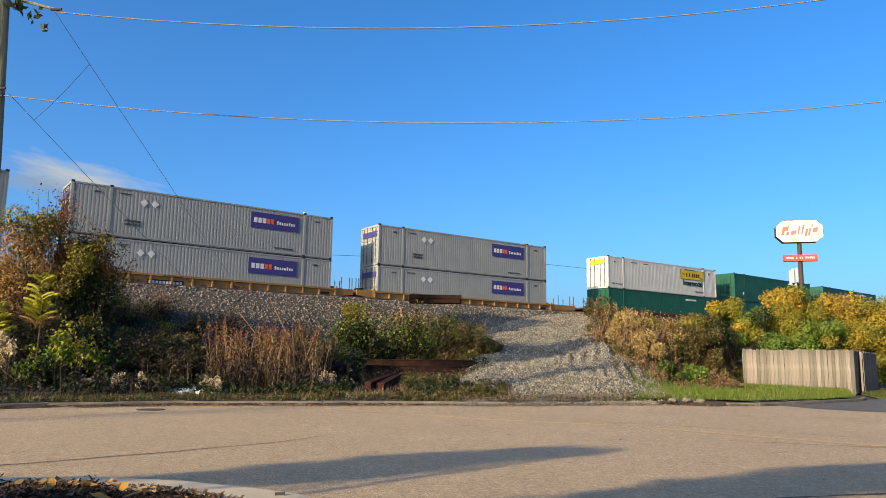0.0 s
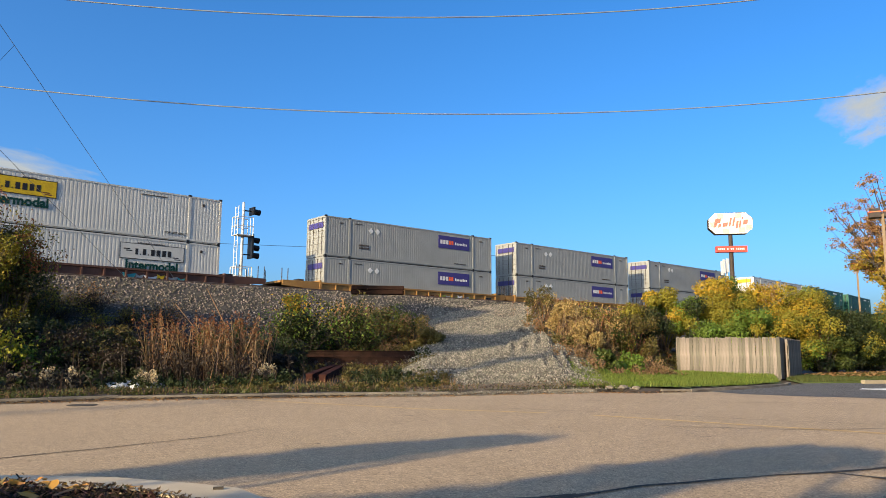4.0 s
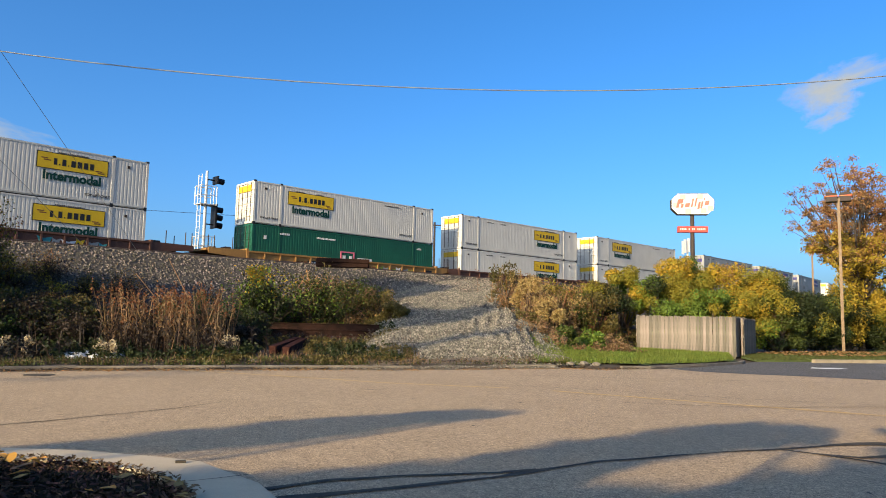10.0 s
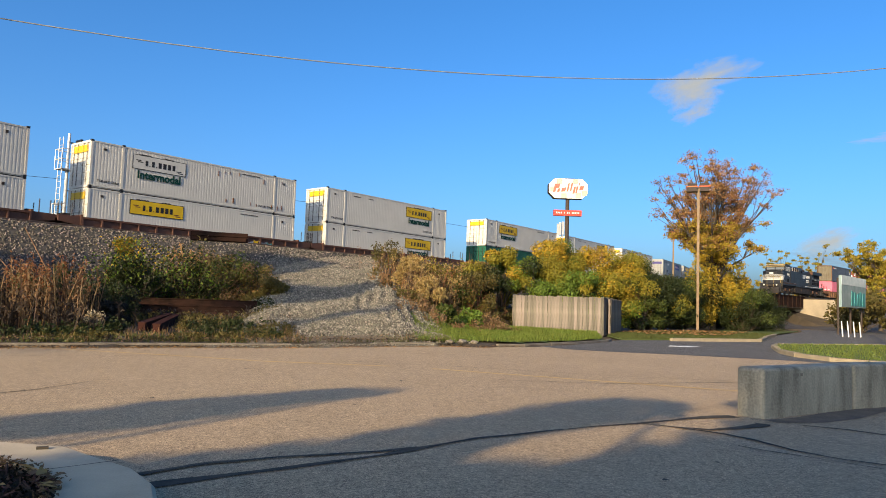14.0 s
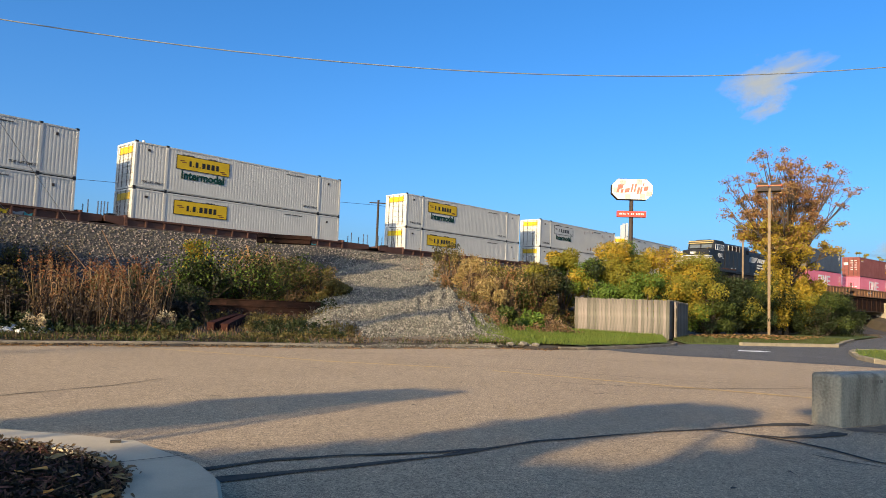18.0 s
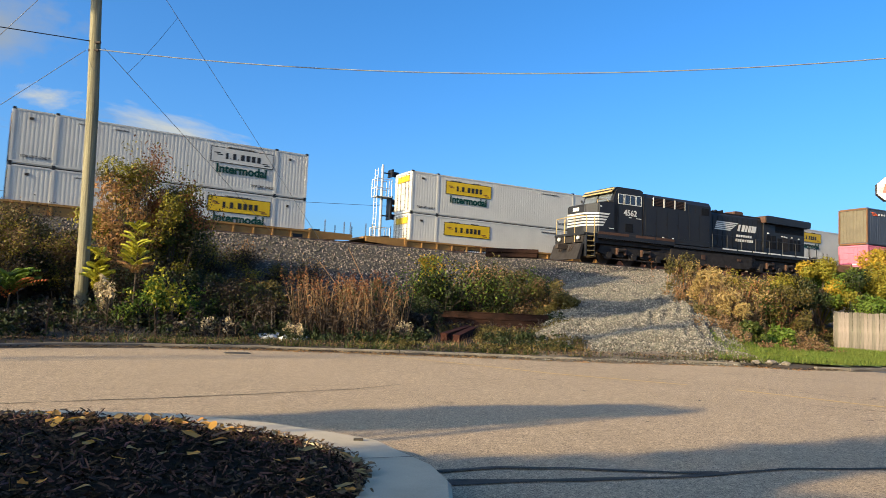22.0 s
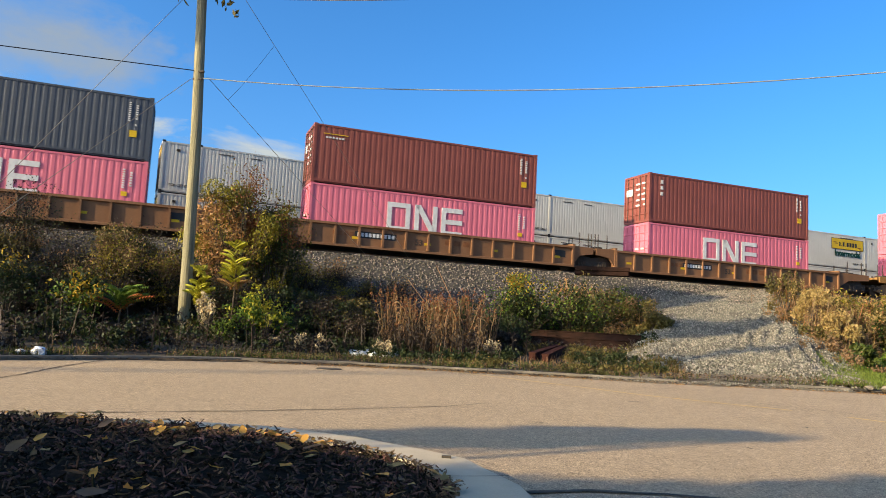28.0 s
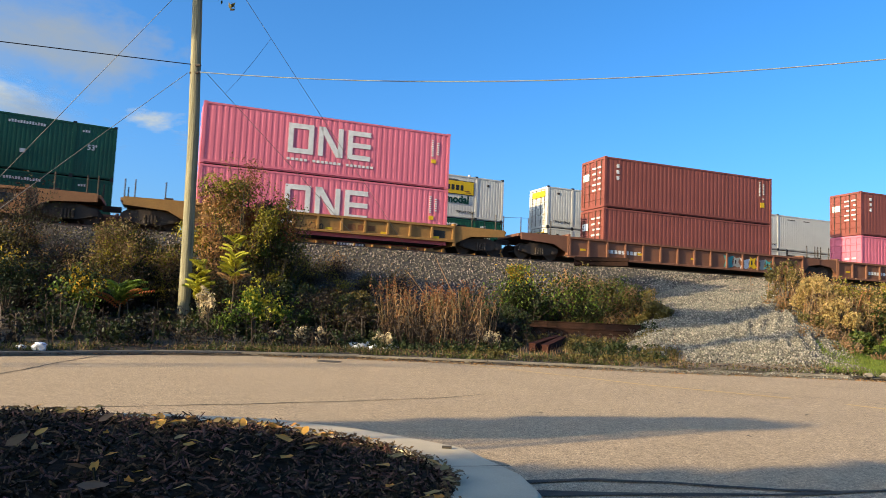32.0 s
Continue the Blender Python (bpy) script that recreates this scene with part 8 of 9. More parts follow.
tree(34.4, 46.5, 0.0, 13.2, 5.0, 3.6, (("leaf_tan", 21000, 0.45, 1.2, 0.09), ("leaf_rust", 10000, 0.5, 1.2, 0.09), ("leaf_yellow", 17000, 0.1, 0.6, 0.1)), "large half-bare tree with rust-brown and golden leaves", 5, 46, 2.5)
for k, (x, y, r, h) in enumerate(((33.0, 45.8, 1.6, 5.2), (35.8, 46.6, 1.8, 5.6), (37.6, 47.9, 1.6, 4.6))):
    bush(x, y, r, h, "leaf_yellow", 4200, 0.12, "golden undergrowth below the large tree", "shrub", 140 + k, blobs=11)
for k, (x, y, h, w) in enumerate(((66, 61, 9.5, 5.0), (62, 54, 8.5, 4.0), (71, 58, 9.5, 4.5), (113.5, 131.5, 18.5, 6), (119.5, 128.0, 19.0, 6.5), (107, 136, 15, 6.5))):
    tree(x, y, -1.5 if k > 2 else 0.0, h, w, 2.5, (("leaf_mustard", 10500, 0.2, 1.2, 0.13), ("leaf_yellow", 9000, 0.2, 1.2, 0.13)), "golden autumn tree beyond the lot", 200 + k, 14)
for k, (x, y, r, h) in enumerate(((52, 50, 2.5, 3.2), (56, 54, 3, 4.0), (60, 50, 2.6, 3.6))):
    bush(x, y, r, h, "leaf_olive", 2200, 0.2, "olive brush below the billboard", "brush", 150 + k)


# ---- fence enclosure ----
def fence_side(parent, a, b, h, seed):
    rr = random.Random(seed)
    a, b = Vector(a), Vector(b)
    d = (b - a).normalized()
    L = (b - a).length
    n = int(L / 0.145)
    ang = math.degrees(math.atan2(d.y, d.x))
    for i in range(n):
        bm = bmesh.new()
        w, hh = 0.1435, h + rr.uniform(-0.03, 0.03)
        prism(bm, ((0, 0.02), (w, 0.02), (w, hh - 0.03), (w - 0.03, hh), (0.03, hh), (0, hh - 0.03)), 0, 0.018)
        p = a + d * (i * L / n)
        ob = part("board", bm, M["fence_wood"], parent)
        ob.matrix_basis = pose(p.x, p.y, rr.uniform(-0.01, 0.02), 0, rr.uniform(-0.5, 0.5), ang)
    for z in (0.4, 1.0, 1.6):
        bm = bmesh.new()
        box(bm, 0, L, 0.02, 0.06, z - 0.04, z + 0.05)
        part("rail", bm, M["fence_wood"], parent).matrix_basis = pose(a.x, a.y, 0, 0, 0, ang)
    for u in (0.03, L / 2, L - 0.1):
        bm = bmesh.new()
        box(bm, u, u + 0.09, 0.06, 0.15, -0.1, h + 0.02)
        part("post", bm, M["fence_wood"], parent).matrix_basis = pose(a.x, a.y, 0, 0, 0, ang)


fence = thing("wooden_fence", "grey weathered board fence round a bin enclosure", "fence")
fence_side(fence, (13.4, 34.15), (17.5, 32.25), 1.92, 1)
fence_side(fence, (17.53, 32.27), (19.5, 34.9), 1.92, 2)
fence_side(fence, (14.8, 37.1), (13.4, 34.2), 1.92, 3)
gate = thing("enclosure_gate", "dark board gate standing ajar at the enclosure", "gate")
fence_side(gate, (18.2, 32.75), (20.5, 35.75), 1.85, 4)

# ---- utility pole and wires ----
pole = thing("utility_pole", "tall weathered wooden utility pole at the kerb", "utility pole")
bm = bmesh.new()
tube(bm, (-14.06, 21.0, 0.0), (-14.1, 20.98, 3.0), 0.2, 0.19, 18, False)
tube(bm, (-14.1, 20.98, 3.0), (-14.17, 20.93, 7.0), 0.19, 0.18, 18, False)
tube(bm, (-14.17, 20.93, 7.0), (-14.42, 20.82, 13.2), 0.18, 0.155, 18)
part("shaft", bm, M["pole_wood"], pole)
bm = bmesh.new()
tube(bm, (-14.4, 20.8, 12.35), (-12.6, 20.85, 11.9), 0.05, 0.04, 6)
part("arm", bm, M["pole_wood"], pole)
for z, x in ((9.3, -14.15), (11.9, -12.65), (9.05, -14.2)):
    bm = bmesh.new()
    tube(bm, (x - 0.18, 20.78, z), (x + 0.16, 20.78, z), 0.05, 0.04, 8)
    part("insulator", bm, M["undergear"], pole)
v, f = leaf_cloud([(-13.9, 20.75, 12.0, 0.35, 0.2, 0.3), (-13.2, 20.8, 11.75, 0.3, 0.15, 0.35), (-12.95, 20.8, 11.3, 0.1, 0.08, 0.3), (-13.45, 20.8, 11.6, 0.1, 0.1, 0.3), (-14.9, 20.6, 12.0, 0.3, 0.2, 0.3)], 60, 0.15, 9, 2.0, 0.1)
part("vine_leaves", fast_mesh("vine_leaves", v, f, M["leaf_olive"]), None, pole, "dead brown vine leaves")


def wire(name, pts, r, material, label):
    cu = bpy.data.curves.new(name, "CURVE")
    cu.dimensions, cu.bevel_depth, cu.bevel_resolution = "3D", r, 1
    sp = cu.splines.new("POLY")
    sp.points.add(len(pts) - 1)
    for q, p in zip(sp.points, pts):
        q.co = (*p, 1)
    tmp = bpy.data.objects.new(name, cu)
    scene.collection.objects.link(tmp)
    bpy.context.view_layer.update()
    me = bpy.data.meshes.new_from_object(tmp.evaluated_get(bpy.context.evaluated_depsgraph_get()))
    bpy.data.objects.remove(tmp)
    me.materials.clear()
    me.materials.append(material)
    return tagged(new(name, me), label, "wire")


xs = [-14.2 + i * 1.5 for i in range(0, 47)]
wire("overhead_wire", [(x, 20.8, 8.32 + 0.0043 * (x + 0.8) ** 2) for x in xs], 0.017, M["wire"], "bare silver overhead wire from the pole")
wire("overhead_wire", [(x, 20.8, 11.34 + 0.0051 * (x + 3.0) ** 2) for x in [-12.6 + i * 1.5 for i in range(46)]], 0.018, M["wire"], "bare silver overhead wire from the pole")
wire("overhead_wire", [(-14.3, 20.8, 9.35), (-18.5, 16.97, 8.9), (-30, 6.5, 8.6), (-44, -6, 9.4)], 0.016, M["black_wire"], "dark overhead wire from the pole")
wire("guy_wire", [(-14.0, 21.0, 9.2), (-11.6, 31.0, 4.2)], 0.009, M["guy_steel"], "grey steel guy wire down to the bank")
wire("guy_wire", [(-12.75, 20.9, 11.85), (-10.1, 33.4, 4.1)], 0.009, M["guy_steel"], "grey steel guy wire down to the bank")
wire("guy_wire", [(-14.67, 21.0, 12.56), (-14.90, 20.2, 11.38), (-15.83, 17.0, 6.66), (-17.14, 12.5, 0.0)], 0.009, M["guy_steel"], "grey steel guy wire from the top of the pole")
wire("service_cable", [(-12.41, 22.53, 10.84), (-12.9, 22.35, 10.0), (-13.4, 22.15, 9.2), (-13.76, 22.0, 8.7)], 0.006, M["black_wire"], "thin slack cable between two guy wires")
wire("service_cable", [(-14.45, 20.75, 9.05), (-15.2, 18.0, 6.3), (-15.95, 15.26, 3.52), (-16.6, 13, 1.2)], 0.009, M["guy_steel"], "grey cable running down from the pole")

# ---- railway signal ----
sig = thing("railway_signal", "white steel signal mast with black lamp heads between the tracks", "railway signal", pose(-11.6, 52.7, 4.15, 0, 0, 90 - 54) @ Matrix.Diagonal((1.36, 1.36, 1.36, 1)))
bm = bmesh.new()
tube(bm, (0, 0, 0), (0, 0, 5.75), 0.09, 0.07, 10)
part("mast", bm, M["signal_white"], sig)
for z in (1.2, 3.9):
    bm = bmesh.new()
    box(bm, -0.44, 0.44, -0.36, 0.36, z, z + 0.04)
    for x, y in ((-0.44, -0.36), (-0.44, 0.36), (0.44, -0.36), (0.44, 0.36), (-0.44, 0), (0.44, 0)):
        tube(bm, (x, y, z), (x, y, z + 1.0), 0.025, n=5)
    for zz in (0.5, 1.0):
        for (a, b), (c, d) in (((-0.44, -0.36), (-0.44, 0.36)), ((-0.44, 0.36), (0.44, 0.36)), ((-0.44, -0.36), (0.44, -0.36))):
            tube(bm, (a, b, z + zz), (c, d, z + zz), 0.022, n=5)
    part("platform", bm, M["signal_white"], sig)
bm = bmesh.new()
for y in (-0.2, 0.2):
    tube(bm, (-0.35, y, 0), (-0.35, y, 5.5), 0.02, n=5)
for k in range(18):
    tube(bm, (-0.35, -0.2, 0.3 + k * 0.3), (-0.35, 0.2, 0.3 + k * 0.3), 0.014, n=4)
part("ladder", bm, M["signal_white"], sig)
for z, h in ((5.1, 0.42), (2.7, 1.3), (0.55, 1.2)):
    bm = bmesh.new()
    box(bm, 0.45, 0.55, -0.3, 0.3, z, z + h)
    for k in range(max(1, int(h / 0.42))):
        tube(bm, (0.55, 0, z + 0.2 + 0.42 * k), (0.95, 0, z + 0.17 + 0.42 * k), 0.15, 0.16, 10, False)
    tube(bm, (0, 0, z + 0.2), (0.45, 0, z + 0.2), 0.04, n=6)
    part("lamp_head", bm, M["black_paint"], sig, "black signal head")


def far_pole(x, y, z, h, label):
    t = thing("utility_pole", label, "utility pole", pose(x, y, z))
    bm = bmesh.new()
    tube(bm, (0, 0, 0), (0, 0, h), 0.16, 0.12, 8)
    part("shaft", bm, M["tie"], t)
    for zz in (h - 0.4,):
        bm = bmesh.new()
        box(bm, -1.0, 1.0, -0.06, 0.06, zz, zz + 0.12)
        part("crossarm", bm, M["tie"], t)


far_pole(7.7, 80.0, 0.0, 12.7, "dark far utility pole with crossarms")
far_pole(-32.0, 62.0, 0.5, 10.5, "dark far utility pole with crossarms")
wire("overhead_wire", [(-90, 60, 10.5), (-32, 62, 10.6), (7.7, 80, 12.1), (40, 100, 12)], 0.02, M["black_wire"], "far dark wires beyond the tracks")

# ---- roadside sign ----
sg = thing("pylon_sign", "cream octagonal pylon sign with red script on a dark pole", "sign", pose(32.45, 67.65, 0, 0, 0, -14))
bm = bmesh.new()
tube(bm, (0, 0.4, 0), (0, 0.4, 13.6), 0.24, 0.2, 12)
part("pole", bm, M["undergear"], sg)
W2, H0, H1, C = 2.5, 12.45, 15.05, 0.75
bm = bmesh.new()
prism(bm, ((-W2 + C, H0), (W2 - C, H0), (W2, H0 + C), (W2, H1 - C), (W2 - C, H1), (-W2 + C, H1), (-W2, H1 - C), (-W2, H0 + C)), 0.0, 0.75)
part("cabinet", bm, M["undergear"], sg, "dark sign cabinet")
bm = bmesh.new()
prism(bm, ((-W2 + C, H0 + 0.04), (W2 - C, H0 + 0.04), (W2 - 0.04, H0 + C), (W2 - 0.04, H1 - C), (W2 - C, H1 - 0.04), (-W2 + C, H1 - 0.04), (-W2 + 0.04, H1 - C), (-W2 + 0.04, H0 + C)), -0.02, 0.0)
part("face", bm, M["cream_sign"], sg)
for x, z in ((-1.5, 14.3), (0.5, 14.35), (-0.9, 12.5), (1.7, 12.9), (-2.3, 13.3), (0.9, 12.6)):
    bm = bmesh.new()
    box(bm, x, x + 0.68, -0.026, -0.01, z, z + 0.62)
    part("check", bm, M["sign_check"], sg)
for k, (x, w, z0, z1) in enumerate(((-1.95, 0.3, 13.25, 14.3), (-1.6, 0.42, 13.75, 14.3), (-1.45, 0.3, 13.25, 13.7), (-0.95, 0.55, 13.3, 13.8), (-0.25, 0.2, 13.35, 14.4), (0.15, 0.2, 13.4, 14.45), (0.5, 0.26, 13.1, 14.0), (0.85, 0.22, 13.2, 14.05), (1.25, 0.15, 14.2, 14.5), (1.35, 0.5, 13.55, 14.1))):
    bm = bmesh.new()
    prism(bm, ((x, z0), (x + w, z0 + w * 0.15), (x + w + (z1 - z0) * 0.2, z1 + w * 0.15), (x + (z1 - z0) * 0.2, z1)), -0.04, -0.01)
    part("script_shape", bm, M["faded_red"], sg, "red script stroke")
bm = bmesh.new()
box(bm, -1.75, 1.75, 0.05, 0.6, 10.8, 11.6)
part("lower_cabinet", bm, M["red_sign"], sg, "red lower sign board")
for k in range(15):
    if k in (4, 6, 9):
        continue
    bm = bmesh.new()
    box(bm, -1.5 + k * 0.2, -1.38 + k * 0.2, 0.03, 0.06, 11.08, 11.32)
    part("letter_bar", bm, M["white_decal"], sg)
for ob in sg.children:
    if not ob.name.startswith("pole"):
        up = ob.data.vertices[0].co.z > 12.2
        for v in ob.data.vertices:
            v.co.x *= 0.83
            v.co.z = 13.75 + (v.co.z - 13.75) * 0.82 if up else 11.2 + (v.co.z - 11.2) * 0.75
ant = thing("cell_antenna", "white cellular antenna cluster behind the sign", "antenna", pose(35.75, 76.0, 0, 0, 0, 0))
bm = bmesh.new()
tube(bm, (0, 0, 0), (0, 0, 11.2), 0.12, 0.1, 8)
part("mast", bm, M["signal_white"], ant)
for x, z in ((-0.4, 9.7), (0.0, 9.8), (0.35, 9.7), (-0.65, 9.5)):
    bm = bmesh.new()
    box(bm, x - 0.12, x + 0.12, -0.35, -0.2, z, z + 1.5)
    part("panel", bm, M["signal_white"], ant)


# ---- parking lot lamps ----
def lot_lamp(x, y, h, heads, turn, label, base=0.0, big=1.0):
    t = thing("parking_lot_lamp", label, "street lamp", pose(x, y, 0, 0, 0, turn))
    bm = bmesh.new()
    box(bm, -0.08, 0.08, -0.08, 0.08, base, h)
    part("post", bm, M["bronze"], t)
    if base > 0.5:
        bm = bmesh.new()
        prism(bm, ((-0.66, h - 0.1), (0.66, h - 0.1), (0.62, h + 0.06), (-0.62, h + 0.06)), -0.3, 0.3)
        part("lamp_head", bm, M["lamp_dark"], t).matrix_basis = pose(0, 0, 0.12, 0, 0, 0) @ Matrix.Translation((0, 0, h)) @ pose(0, 0, 0, -8, -7, 0) @ Matrix.Translation((0, 0, -h))
        bm = bmesh.new()
        box(bm, -0.11, 0.11, -0.11, 0.11, h - 0.35, h + 0.06)
        part("collar", bm, M["lamp_dark"], t)
        return t
    for sx in heads:
        bm = bmesh.new()
        prism(bm, ((sx - 0.31 * big, h - 0.28 * big), (sx + 0.31 * big, h - 0.28 * big), (sx + 0.29 * big, h + 0.24 * big), (sx - 0.29 * big, h + 0.24 * big)), -0.34 * big, 0.34 * big)
        hd = part("lamp_head", bm, M["lamp_dark"], t)
        bm = bmesh.new()
        box(bm, sx - 0.355 * big, sx + 0.355 * big, -0.355 * big, 0.355 * big, h + 0.02, h + 0.07)
        part("stripe", bm, M["orange_decal"], hd, "orange stripe")
    return t


lot_lamp(28.45, 40.0, 9.45, (-0.38, 0.38), -35, "bronze twin-head lot lamp with orange stripes")
lot_lamp(45.4, 68.2, 9.9, (0.0,), -30, "bronze far lot lamp", 0.0, 1.7)
l3 = lot_lamp(22.07, 19.04, 12.1, (-0.42, 0.42), -12, "tall bronze twin-head lot lamp on a yellow base", 0.7)
bm = bmesh.new()
tube(bm, (0, 0, 0), (0, 0, 0.72), 0.5, 0.49, 20)
part("concrete_base", bm, M["concrete"], l3, "round concrete base")
bm = bmesh.new()
tube(bm, (0, 0, 0.36), (0, 0, 0.74), 0.505, 0.495, 20)
part("base_band", bm, M["safety_yellow"], l3, "yellow painted band")

# ---- grass islands of the lot ----
def grass_island(outline, label, edge=None, leaf="grass_blade"):
    t = kerb_run("lot_kerb", edge or outline + [outline[0]], 0.22, 0.14, M["lot_kerb"], "pale concrete kerb round a grass island")
    bm = bmesh.new()
    slab(bm, outline, 0.0, 0.12)
    part("turf", bm, M["grass"], t, label)
    xs, ys = [p[0] for p in outline], [p[1] for p in outline]
    sp = []
    while len(sp) < 13000:
        x, y = RNG.uniform(min(xs), max(xs)), RNG.uniform(min(ys), max(ys))
        if inside(x, y, outline):
            sp.append((x, y, 0.11))
    blades("island_grass", sp, 0.04, 0.11, leaf, "short grass on the lot island", 9, 0.012)


grass_island([(22.0, 25.4), (20.7, 24.1), (19.7, 22.8), (18.3, 20.9), (17.5, 19.3), (17.2, 17.6), (17.5, 16.6), (18.4, 16.1), (24.0, 16.4), (33.0, 19.0), (33.5, 25.0), (28, 26.3)], "bright mown turf")
# darker verge blades here stand for the shade over this grass
grass_island([(19.3, 29.0), (24.4, 29.4), (28.5, 33.8), (32.5, 37.8), (28.0, 39.8), (22.0, 36.5), (19.2, 34.5)], "dry mown turf", [(18.9, 28.5), (24.4, 29.4), (28.5, 33.8), (32.5, 37.8)], "verge")
GATE_GRASS = [(16.4, 28.6), (17.7, 28.8), (19.3, 29.3), (19.2, 34.4), (17.6, 32.0)]
bm = bmesh.new()
slab(bm, GATE_GRASS, 0.0, 0.07)
tagged(new("gate_grass", mesh_of("gate_grass", bm, M["grass"])), "dark grass beside the enclosure gate", "grass", kind="structure")
sp, litter = [], []
while len(sp) < 2600:
    x, y = RNG.uniform(16.4, 19.3), RNG.uniform(28.5, 34.4)
    if inside(x, y, GATE_GRASS):
        sp.append((x, y, 0.06))
# shade by the gate is put into the blade colour
blades("gate_grass_blades", sp, 0.05, 0.14, "verge", "grass beside the gate with shade put into its dark green", 23, 0.018)
while len(litter) < 700:
    x, y = RNG.uniform(19.5, 31), RNG.uniform(30.5, 39)
    if inside(x, y, [(19.5, 31.5), (24.0, 31.5), (31.0, 38.0), (28.0, 39.6), (22.0, 36.3), (19.5, 34.4)]):
        litter.append((x, y, 0.17))
fallen("leaf_litter", 700, litter, "leaf_tan", "tan fallen leaves on the turf below the hedge", 0.1)
bm = bmesh.new()
slab(bm, [(18.6, 35.6), (33, 38.8), (44, 48.5), (42, 52), (34, 45), (24, 39.5), (17.5, 37.5)], 0.0, 0.06)
tagged(new("grass_strip", mesh_of("grass_strip", bm, M["grass"])), "shaded grass strip below the hedge", "grass", kind="structure")
for k in range(4):
    t = thing("white_post", "slim white plastic marker post", "post", pose(39.6 + k * 0.26, 39.6 - k * 0.24, 0, 0, -6, 0), group="marker posts")
    bm = bmesh.new()
    tube(bm, (0, 0, 0), (0, 0, 1.05), 0.04, n=8)
    part("post", bm, M["white_paint"], t)

spots = []
while len(spots) < 5000:
    x, y = RNG.uniform(38, 54), RNG.uniform(44, 60)
    if y > 46 + (x - 40) * 0.75:
        spots.append((x, y, wide_land(x, y)))
blades("bank_grass", spots, 0.12, 0.4, "verge", "rough grass on the slope by the bridge", 19, 0.03)

# ---- restaurant ----
A, wall_turn = Vector((53.0, 44.9)), -125.0
rest = thing("restaurant", "olive stucco drive-through restaurant with a red hipped roof", "building", pose(A.x, A.y, 0, 0, 0, wall_turn) @ Matrix.Diagonal((1, 1, 1.07, 1)))
# local x runs along the lit wall towards the eye, local y away from it
bm = bmesh.new()
box(bm, 0, 26, 0.0, 9, 0.8, 3.9)
part("wall", bm, M["stucco"], rest)
bm = bmesh.new()
box(bm, -0.03, 26.03, -0.04, 9.03, 0.0, 0.8)
part("plinth", bm, M["tie"], rest, "dark painted plinth")


def hip(bm, lo, hi, z0, z1):
    a = [bm.verts.new((x, y, z0)) for x, y in ((lo[0], lo[2]), (lo[1], lo[2]), (lo[1], lo[3]), (lo[0], lo[3]))]
    b = [bm.verts.new((x, y, z1)) for x, y in ((hi[0], hi[2]), (hi[1], hi[2]), (hi[1], hi[3]), (hi[0], hi[3]))]
    for i in range(4):
        bm.faces.new((a[i], a[(i + 1) % 4], b[(i + 1) % 4], b[i]))
    bm.faces.new(a[::-1])
    bm.faces.new(b)


bm = bmesh.new()
hip(bm, (-0.9, 26.9, -0.8, 9.8), (1.6, 24.4, 1.7, 7.3), 3.9, 5.75)
part("roof", bm, M["red_roof"], rest)
bm = bmesh.new()
box(bm, -0.92, 26.92, -0.82, 9.82, 3.78, 3.9)
part("fascia", bm, M["tie"], rest, "dark eaves board")
bm = bmesh.new()
box(bm, 1.5, 24.5, 1.6, 7.4, 5.73, 5.95)
part("parapet", bm, M["grey_wall"], rest, "grey roof edging")
bm = bmesh.new()
box(bm, 0.4, 8.6, -1.9, -0.03, 3.1, 3.75)
part("awning", bm, M["red_sign"], rest, "red awning")
bm = bmesh.new()
box(bm, -0.5, 3.0, -1.4, -0.1, 1.95, 2.3)
part("awning_trim", bm, M["red_sign"], rest)
for x in (0.6, 1.5, 2.4):
    bm = bmesh.new()
    box(bm, x, x + 0.7, -0.06, 0.05, 0.9, 2.9)
    part("window_pane", bm, M["glass"], rest)
bm = bmesh.new()
box(bm, 7.2, 8.4, -0.07, 0.05, 1.0, 2.9)
part("service_window", bm, M["glass"], rest)
bm = bmesh.new()
for a4 in ((7.1, 7.2, 0.9, 3.0), (8.4, 8.5, 0.9, 3.0), (7.2, 8.4, 2.9, 3.0), (7.2, 8.4, 0.9, 1.0)):
    box(bm, a4[0], a4[1], -0.1, 0.05, a4[2], a4[3])
part("window_frame", bm, M["tie"], rest)
bm = bmesh.new()
pipe(bm, [(17.6, -0.6, 3.75), (18.0, -0.35, 3.6), (18.2, -0.12, 3.3), (18.2, -0.12, 0.1)], 0.07, 8)
part("downpipe", bm, M["white_paint"], rest, "white downpipe")
bm = bmesh.new()
tube(bm, (11, 4.0, 5.5), (11, 4.0, 6.6), 0.1, n=8)
part("roof_vent", bm, M["white_paint"], rest)
walk_slab = bmesh.new()
box(walk_slab, 4.5, 26, -2.0, -0.05, 0.0, 0.13, rest.matrix_basis)
tagged(new("walkway", mesh_of("walkway", walk_slab, M["red_paving"])), "red paved walkway along the restaurant wall", "pavement", kind="structure")
for x, y in ((48.9, 43.5), (47.9, 40.7), (41.2, 33.4), (36.6, 28.4)):
    t = thing("bollard", "yellow steel bollard by the restaurant", "bollard", pose(x, y, 0), group="yellow bollards")
    bm = bmesh.new()
    tube(bm, (0, 0, 0), (0, 0, 1.45), 0.11, n=12)
    part("post", bm, M["safety_yellow"], t)
t = thing("rubbish_bin", "dark round rubbish bin by the restaurant wall", "rubbish bin", pose(46.9, 40.0, 0.13))
bm = bmesh.new()
tube(bm, (0, 0, 0), (0, 0, 0.85), 0.24, 0.28, 12)
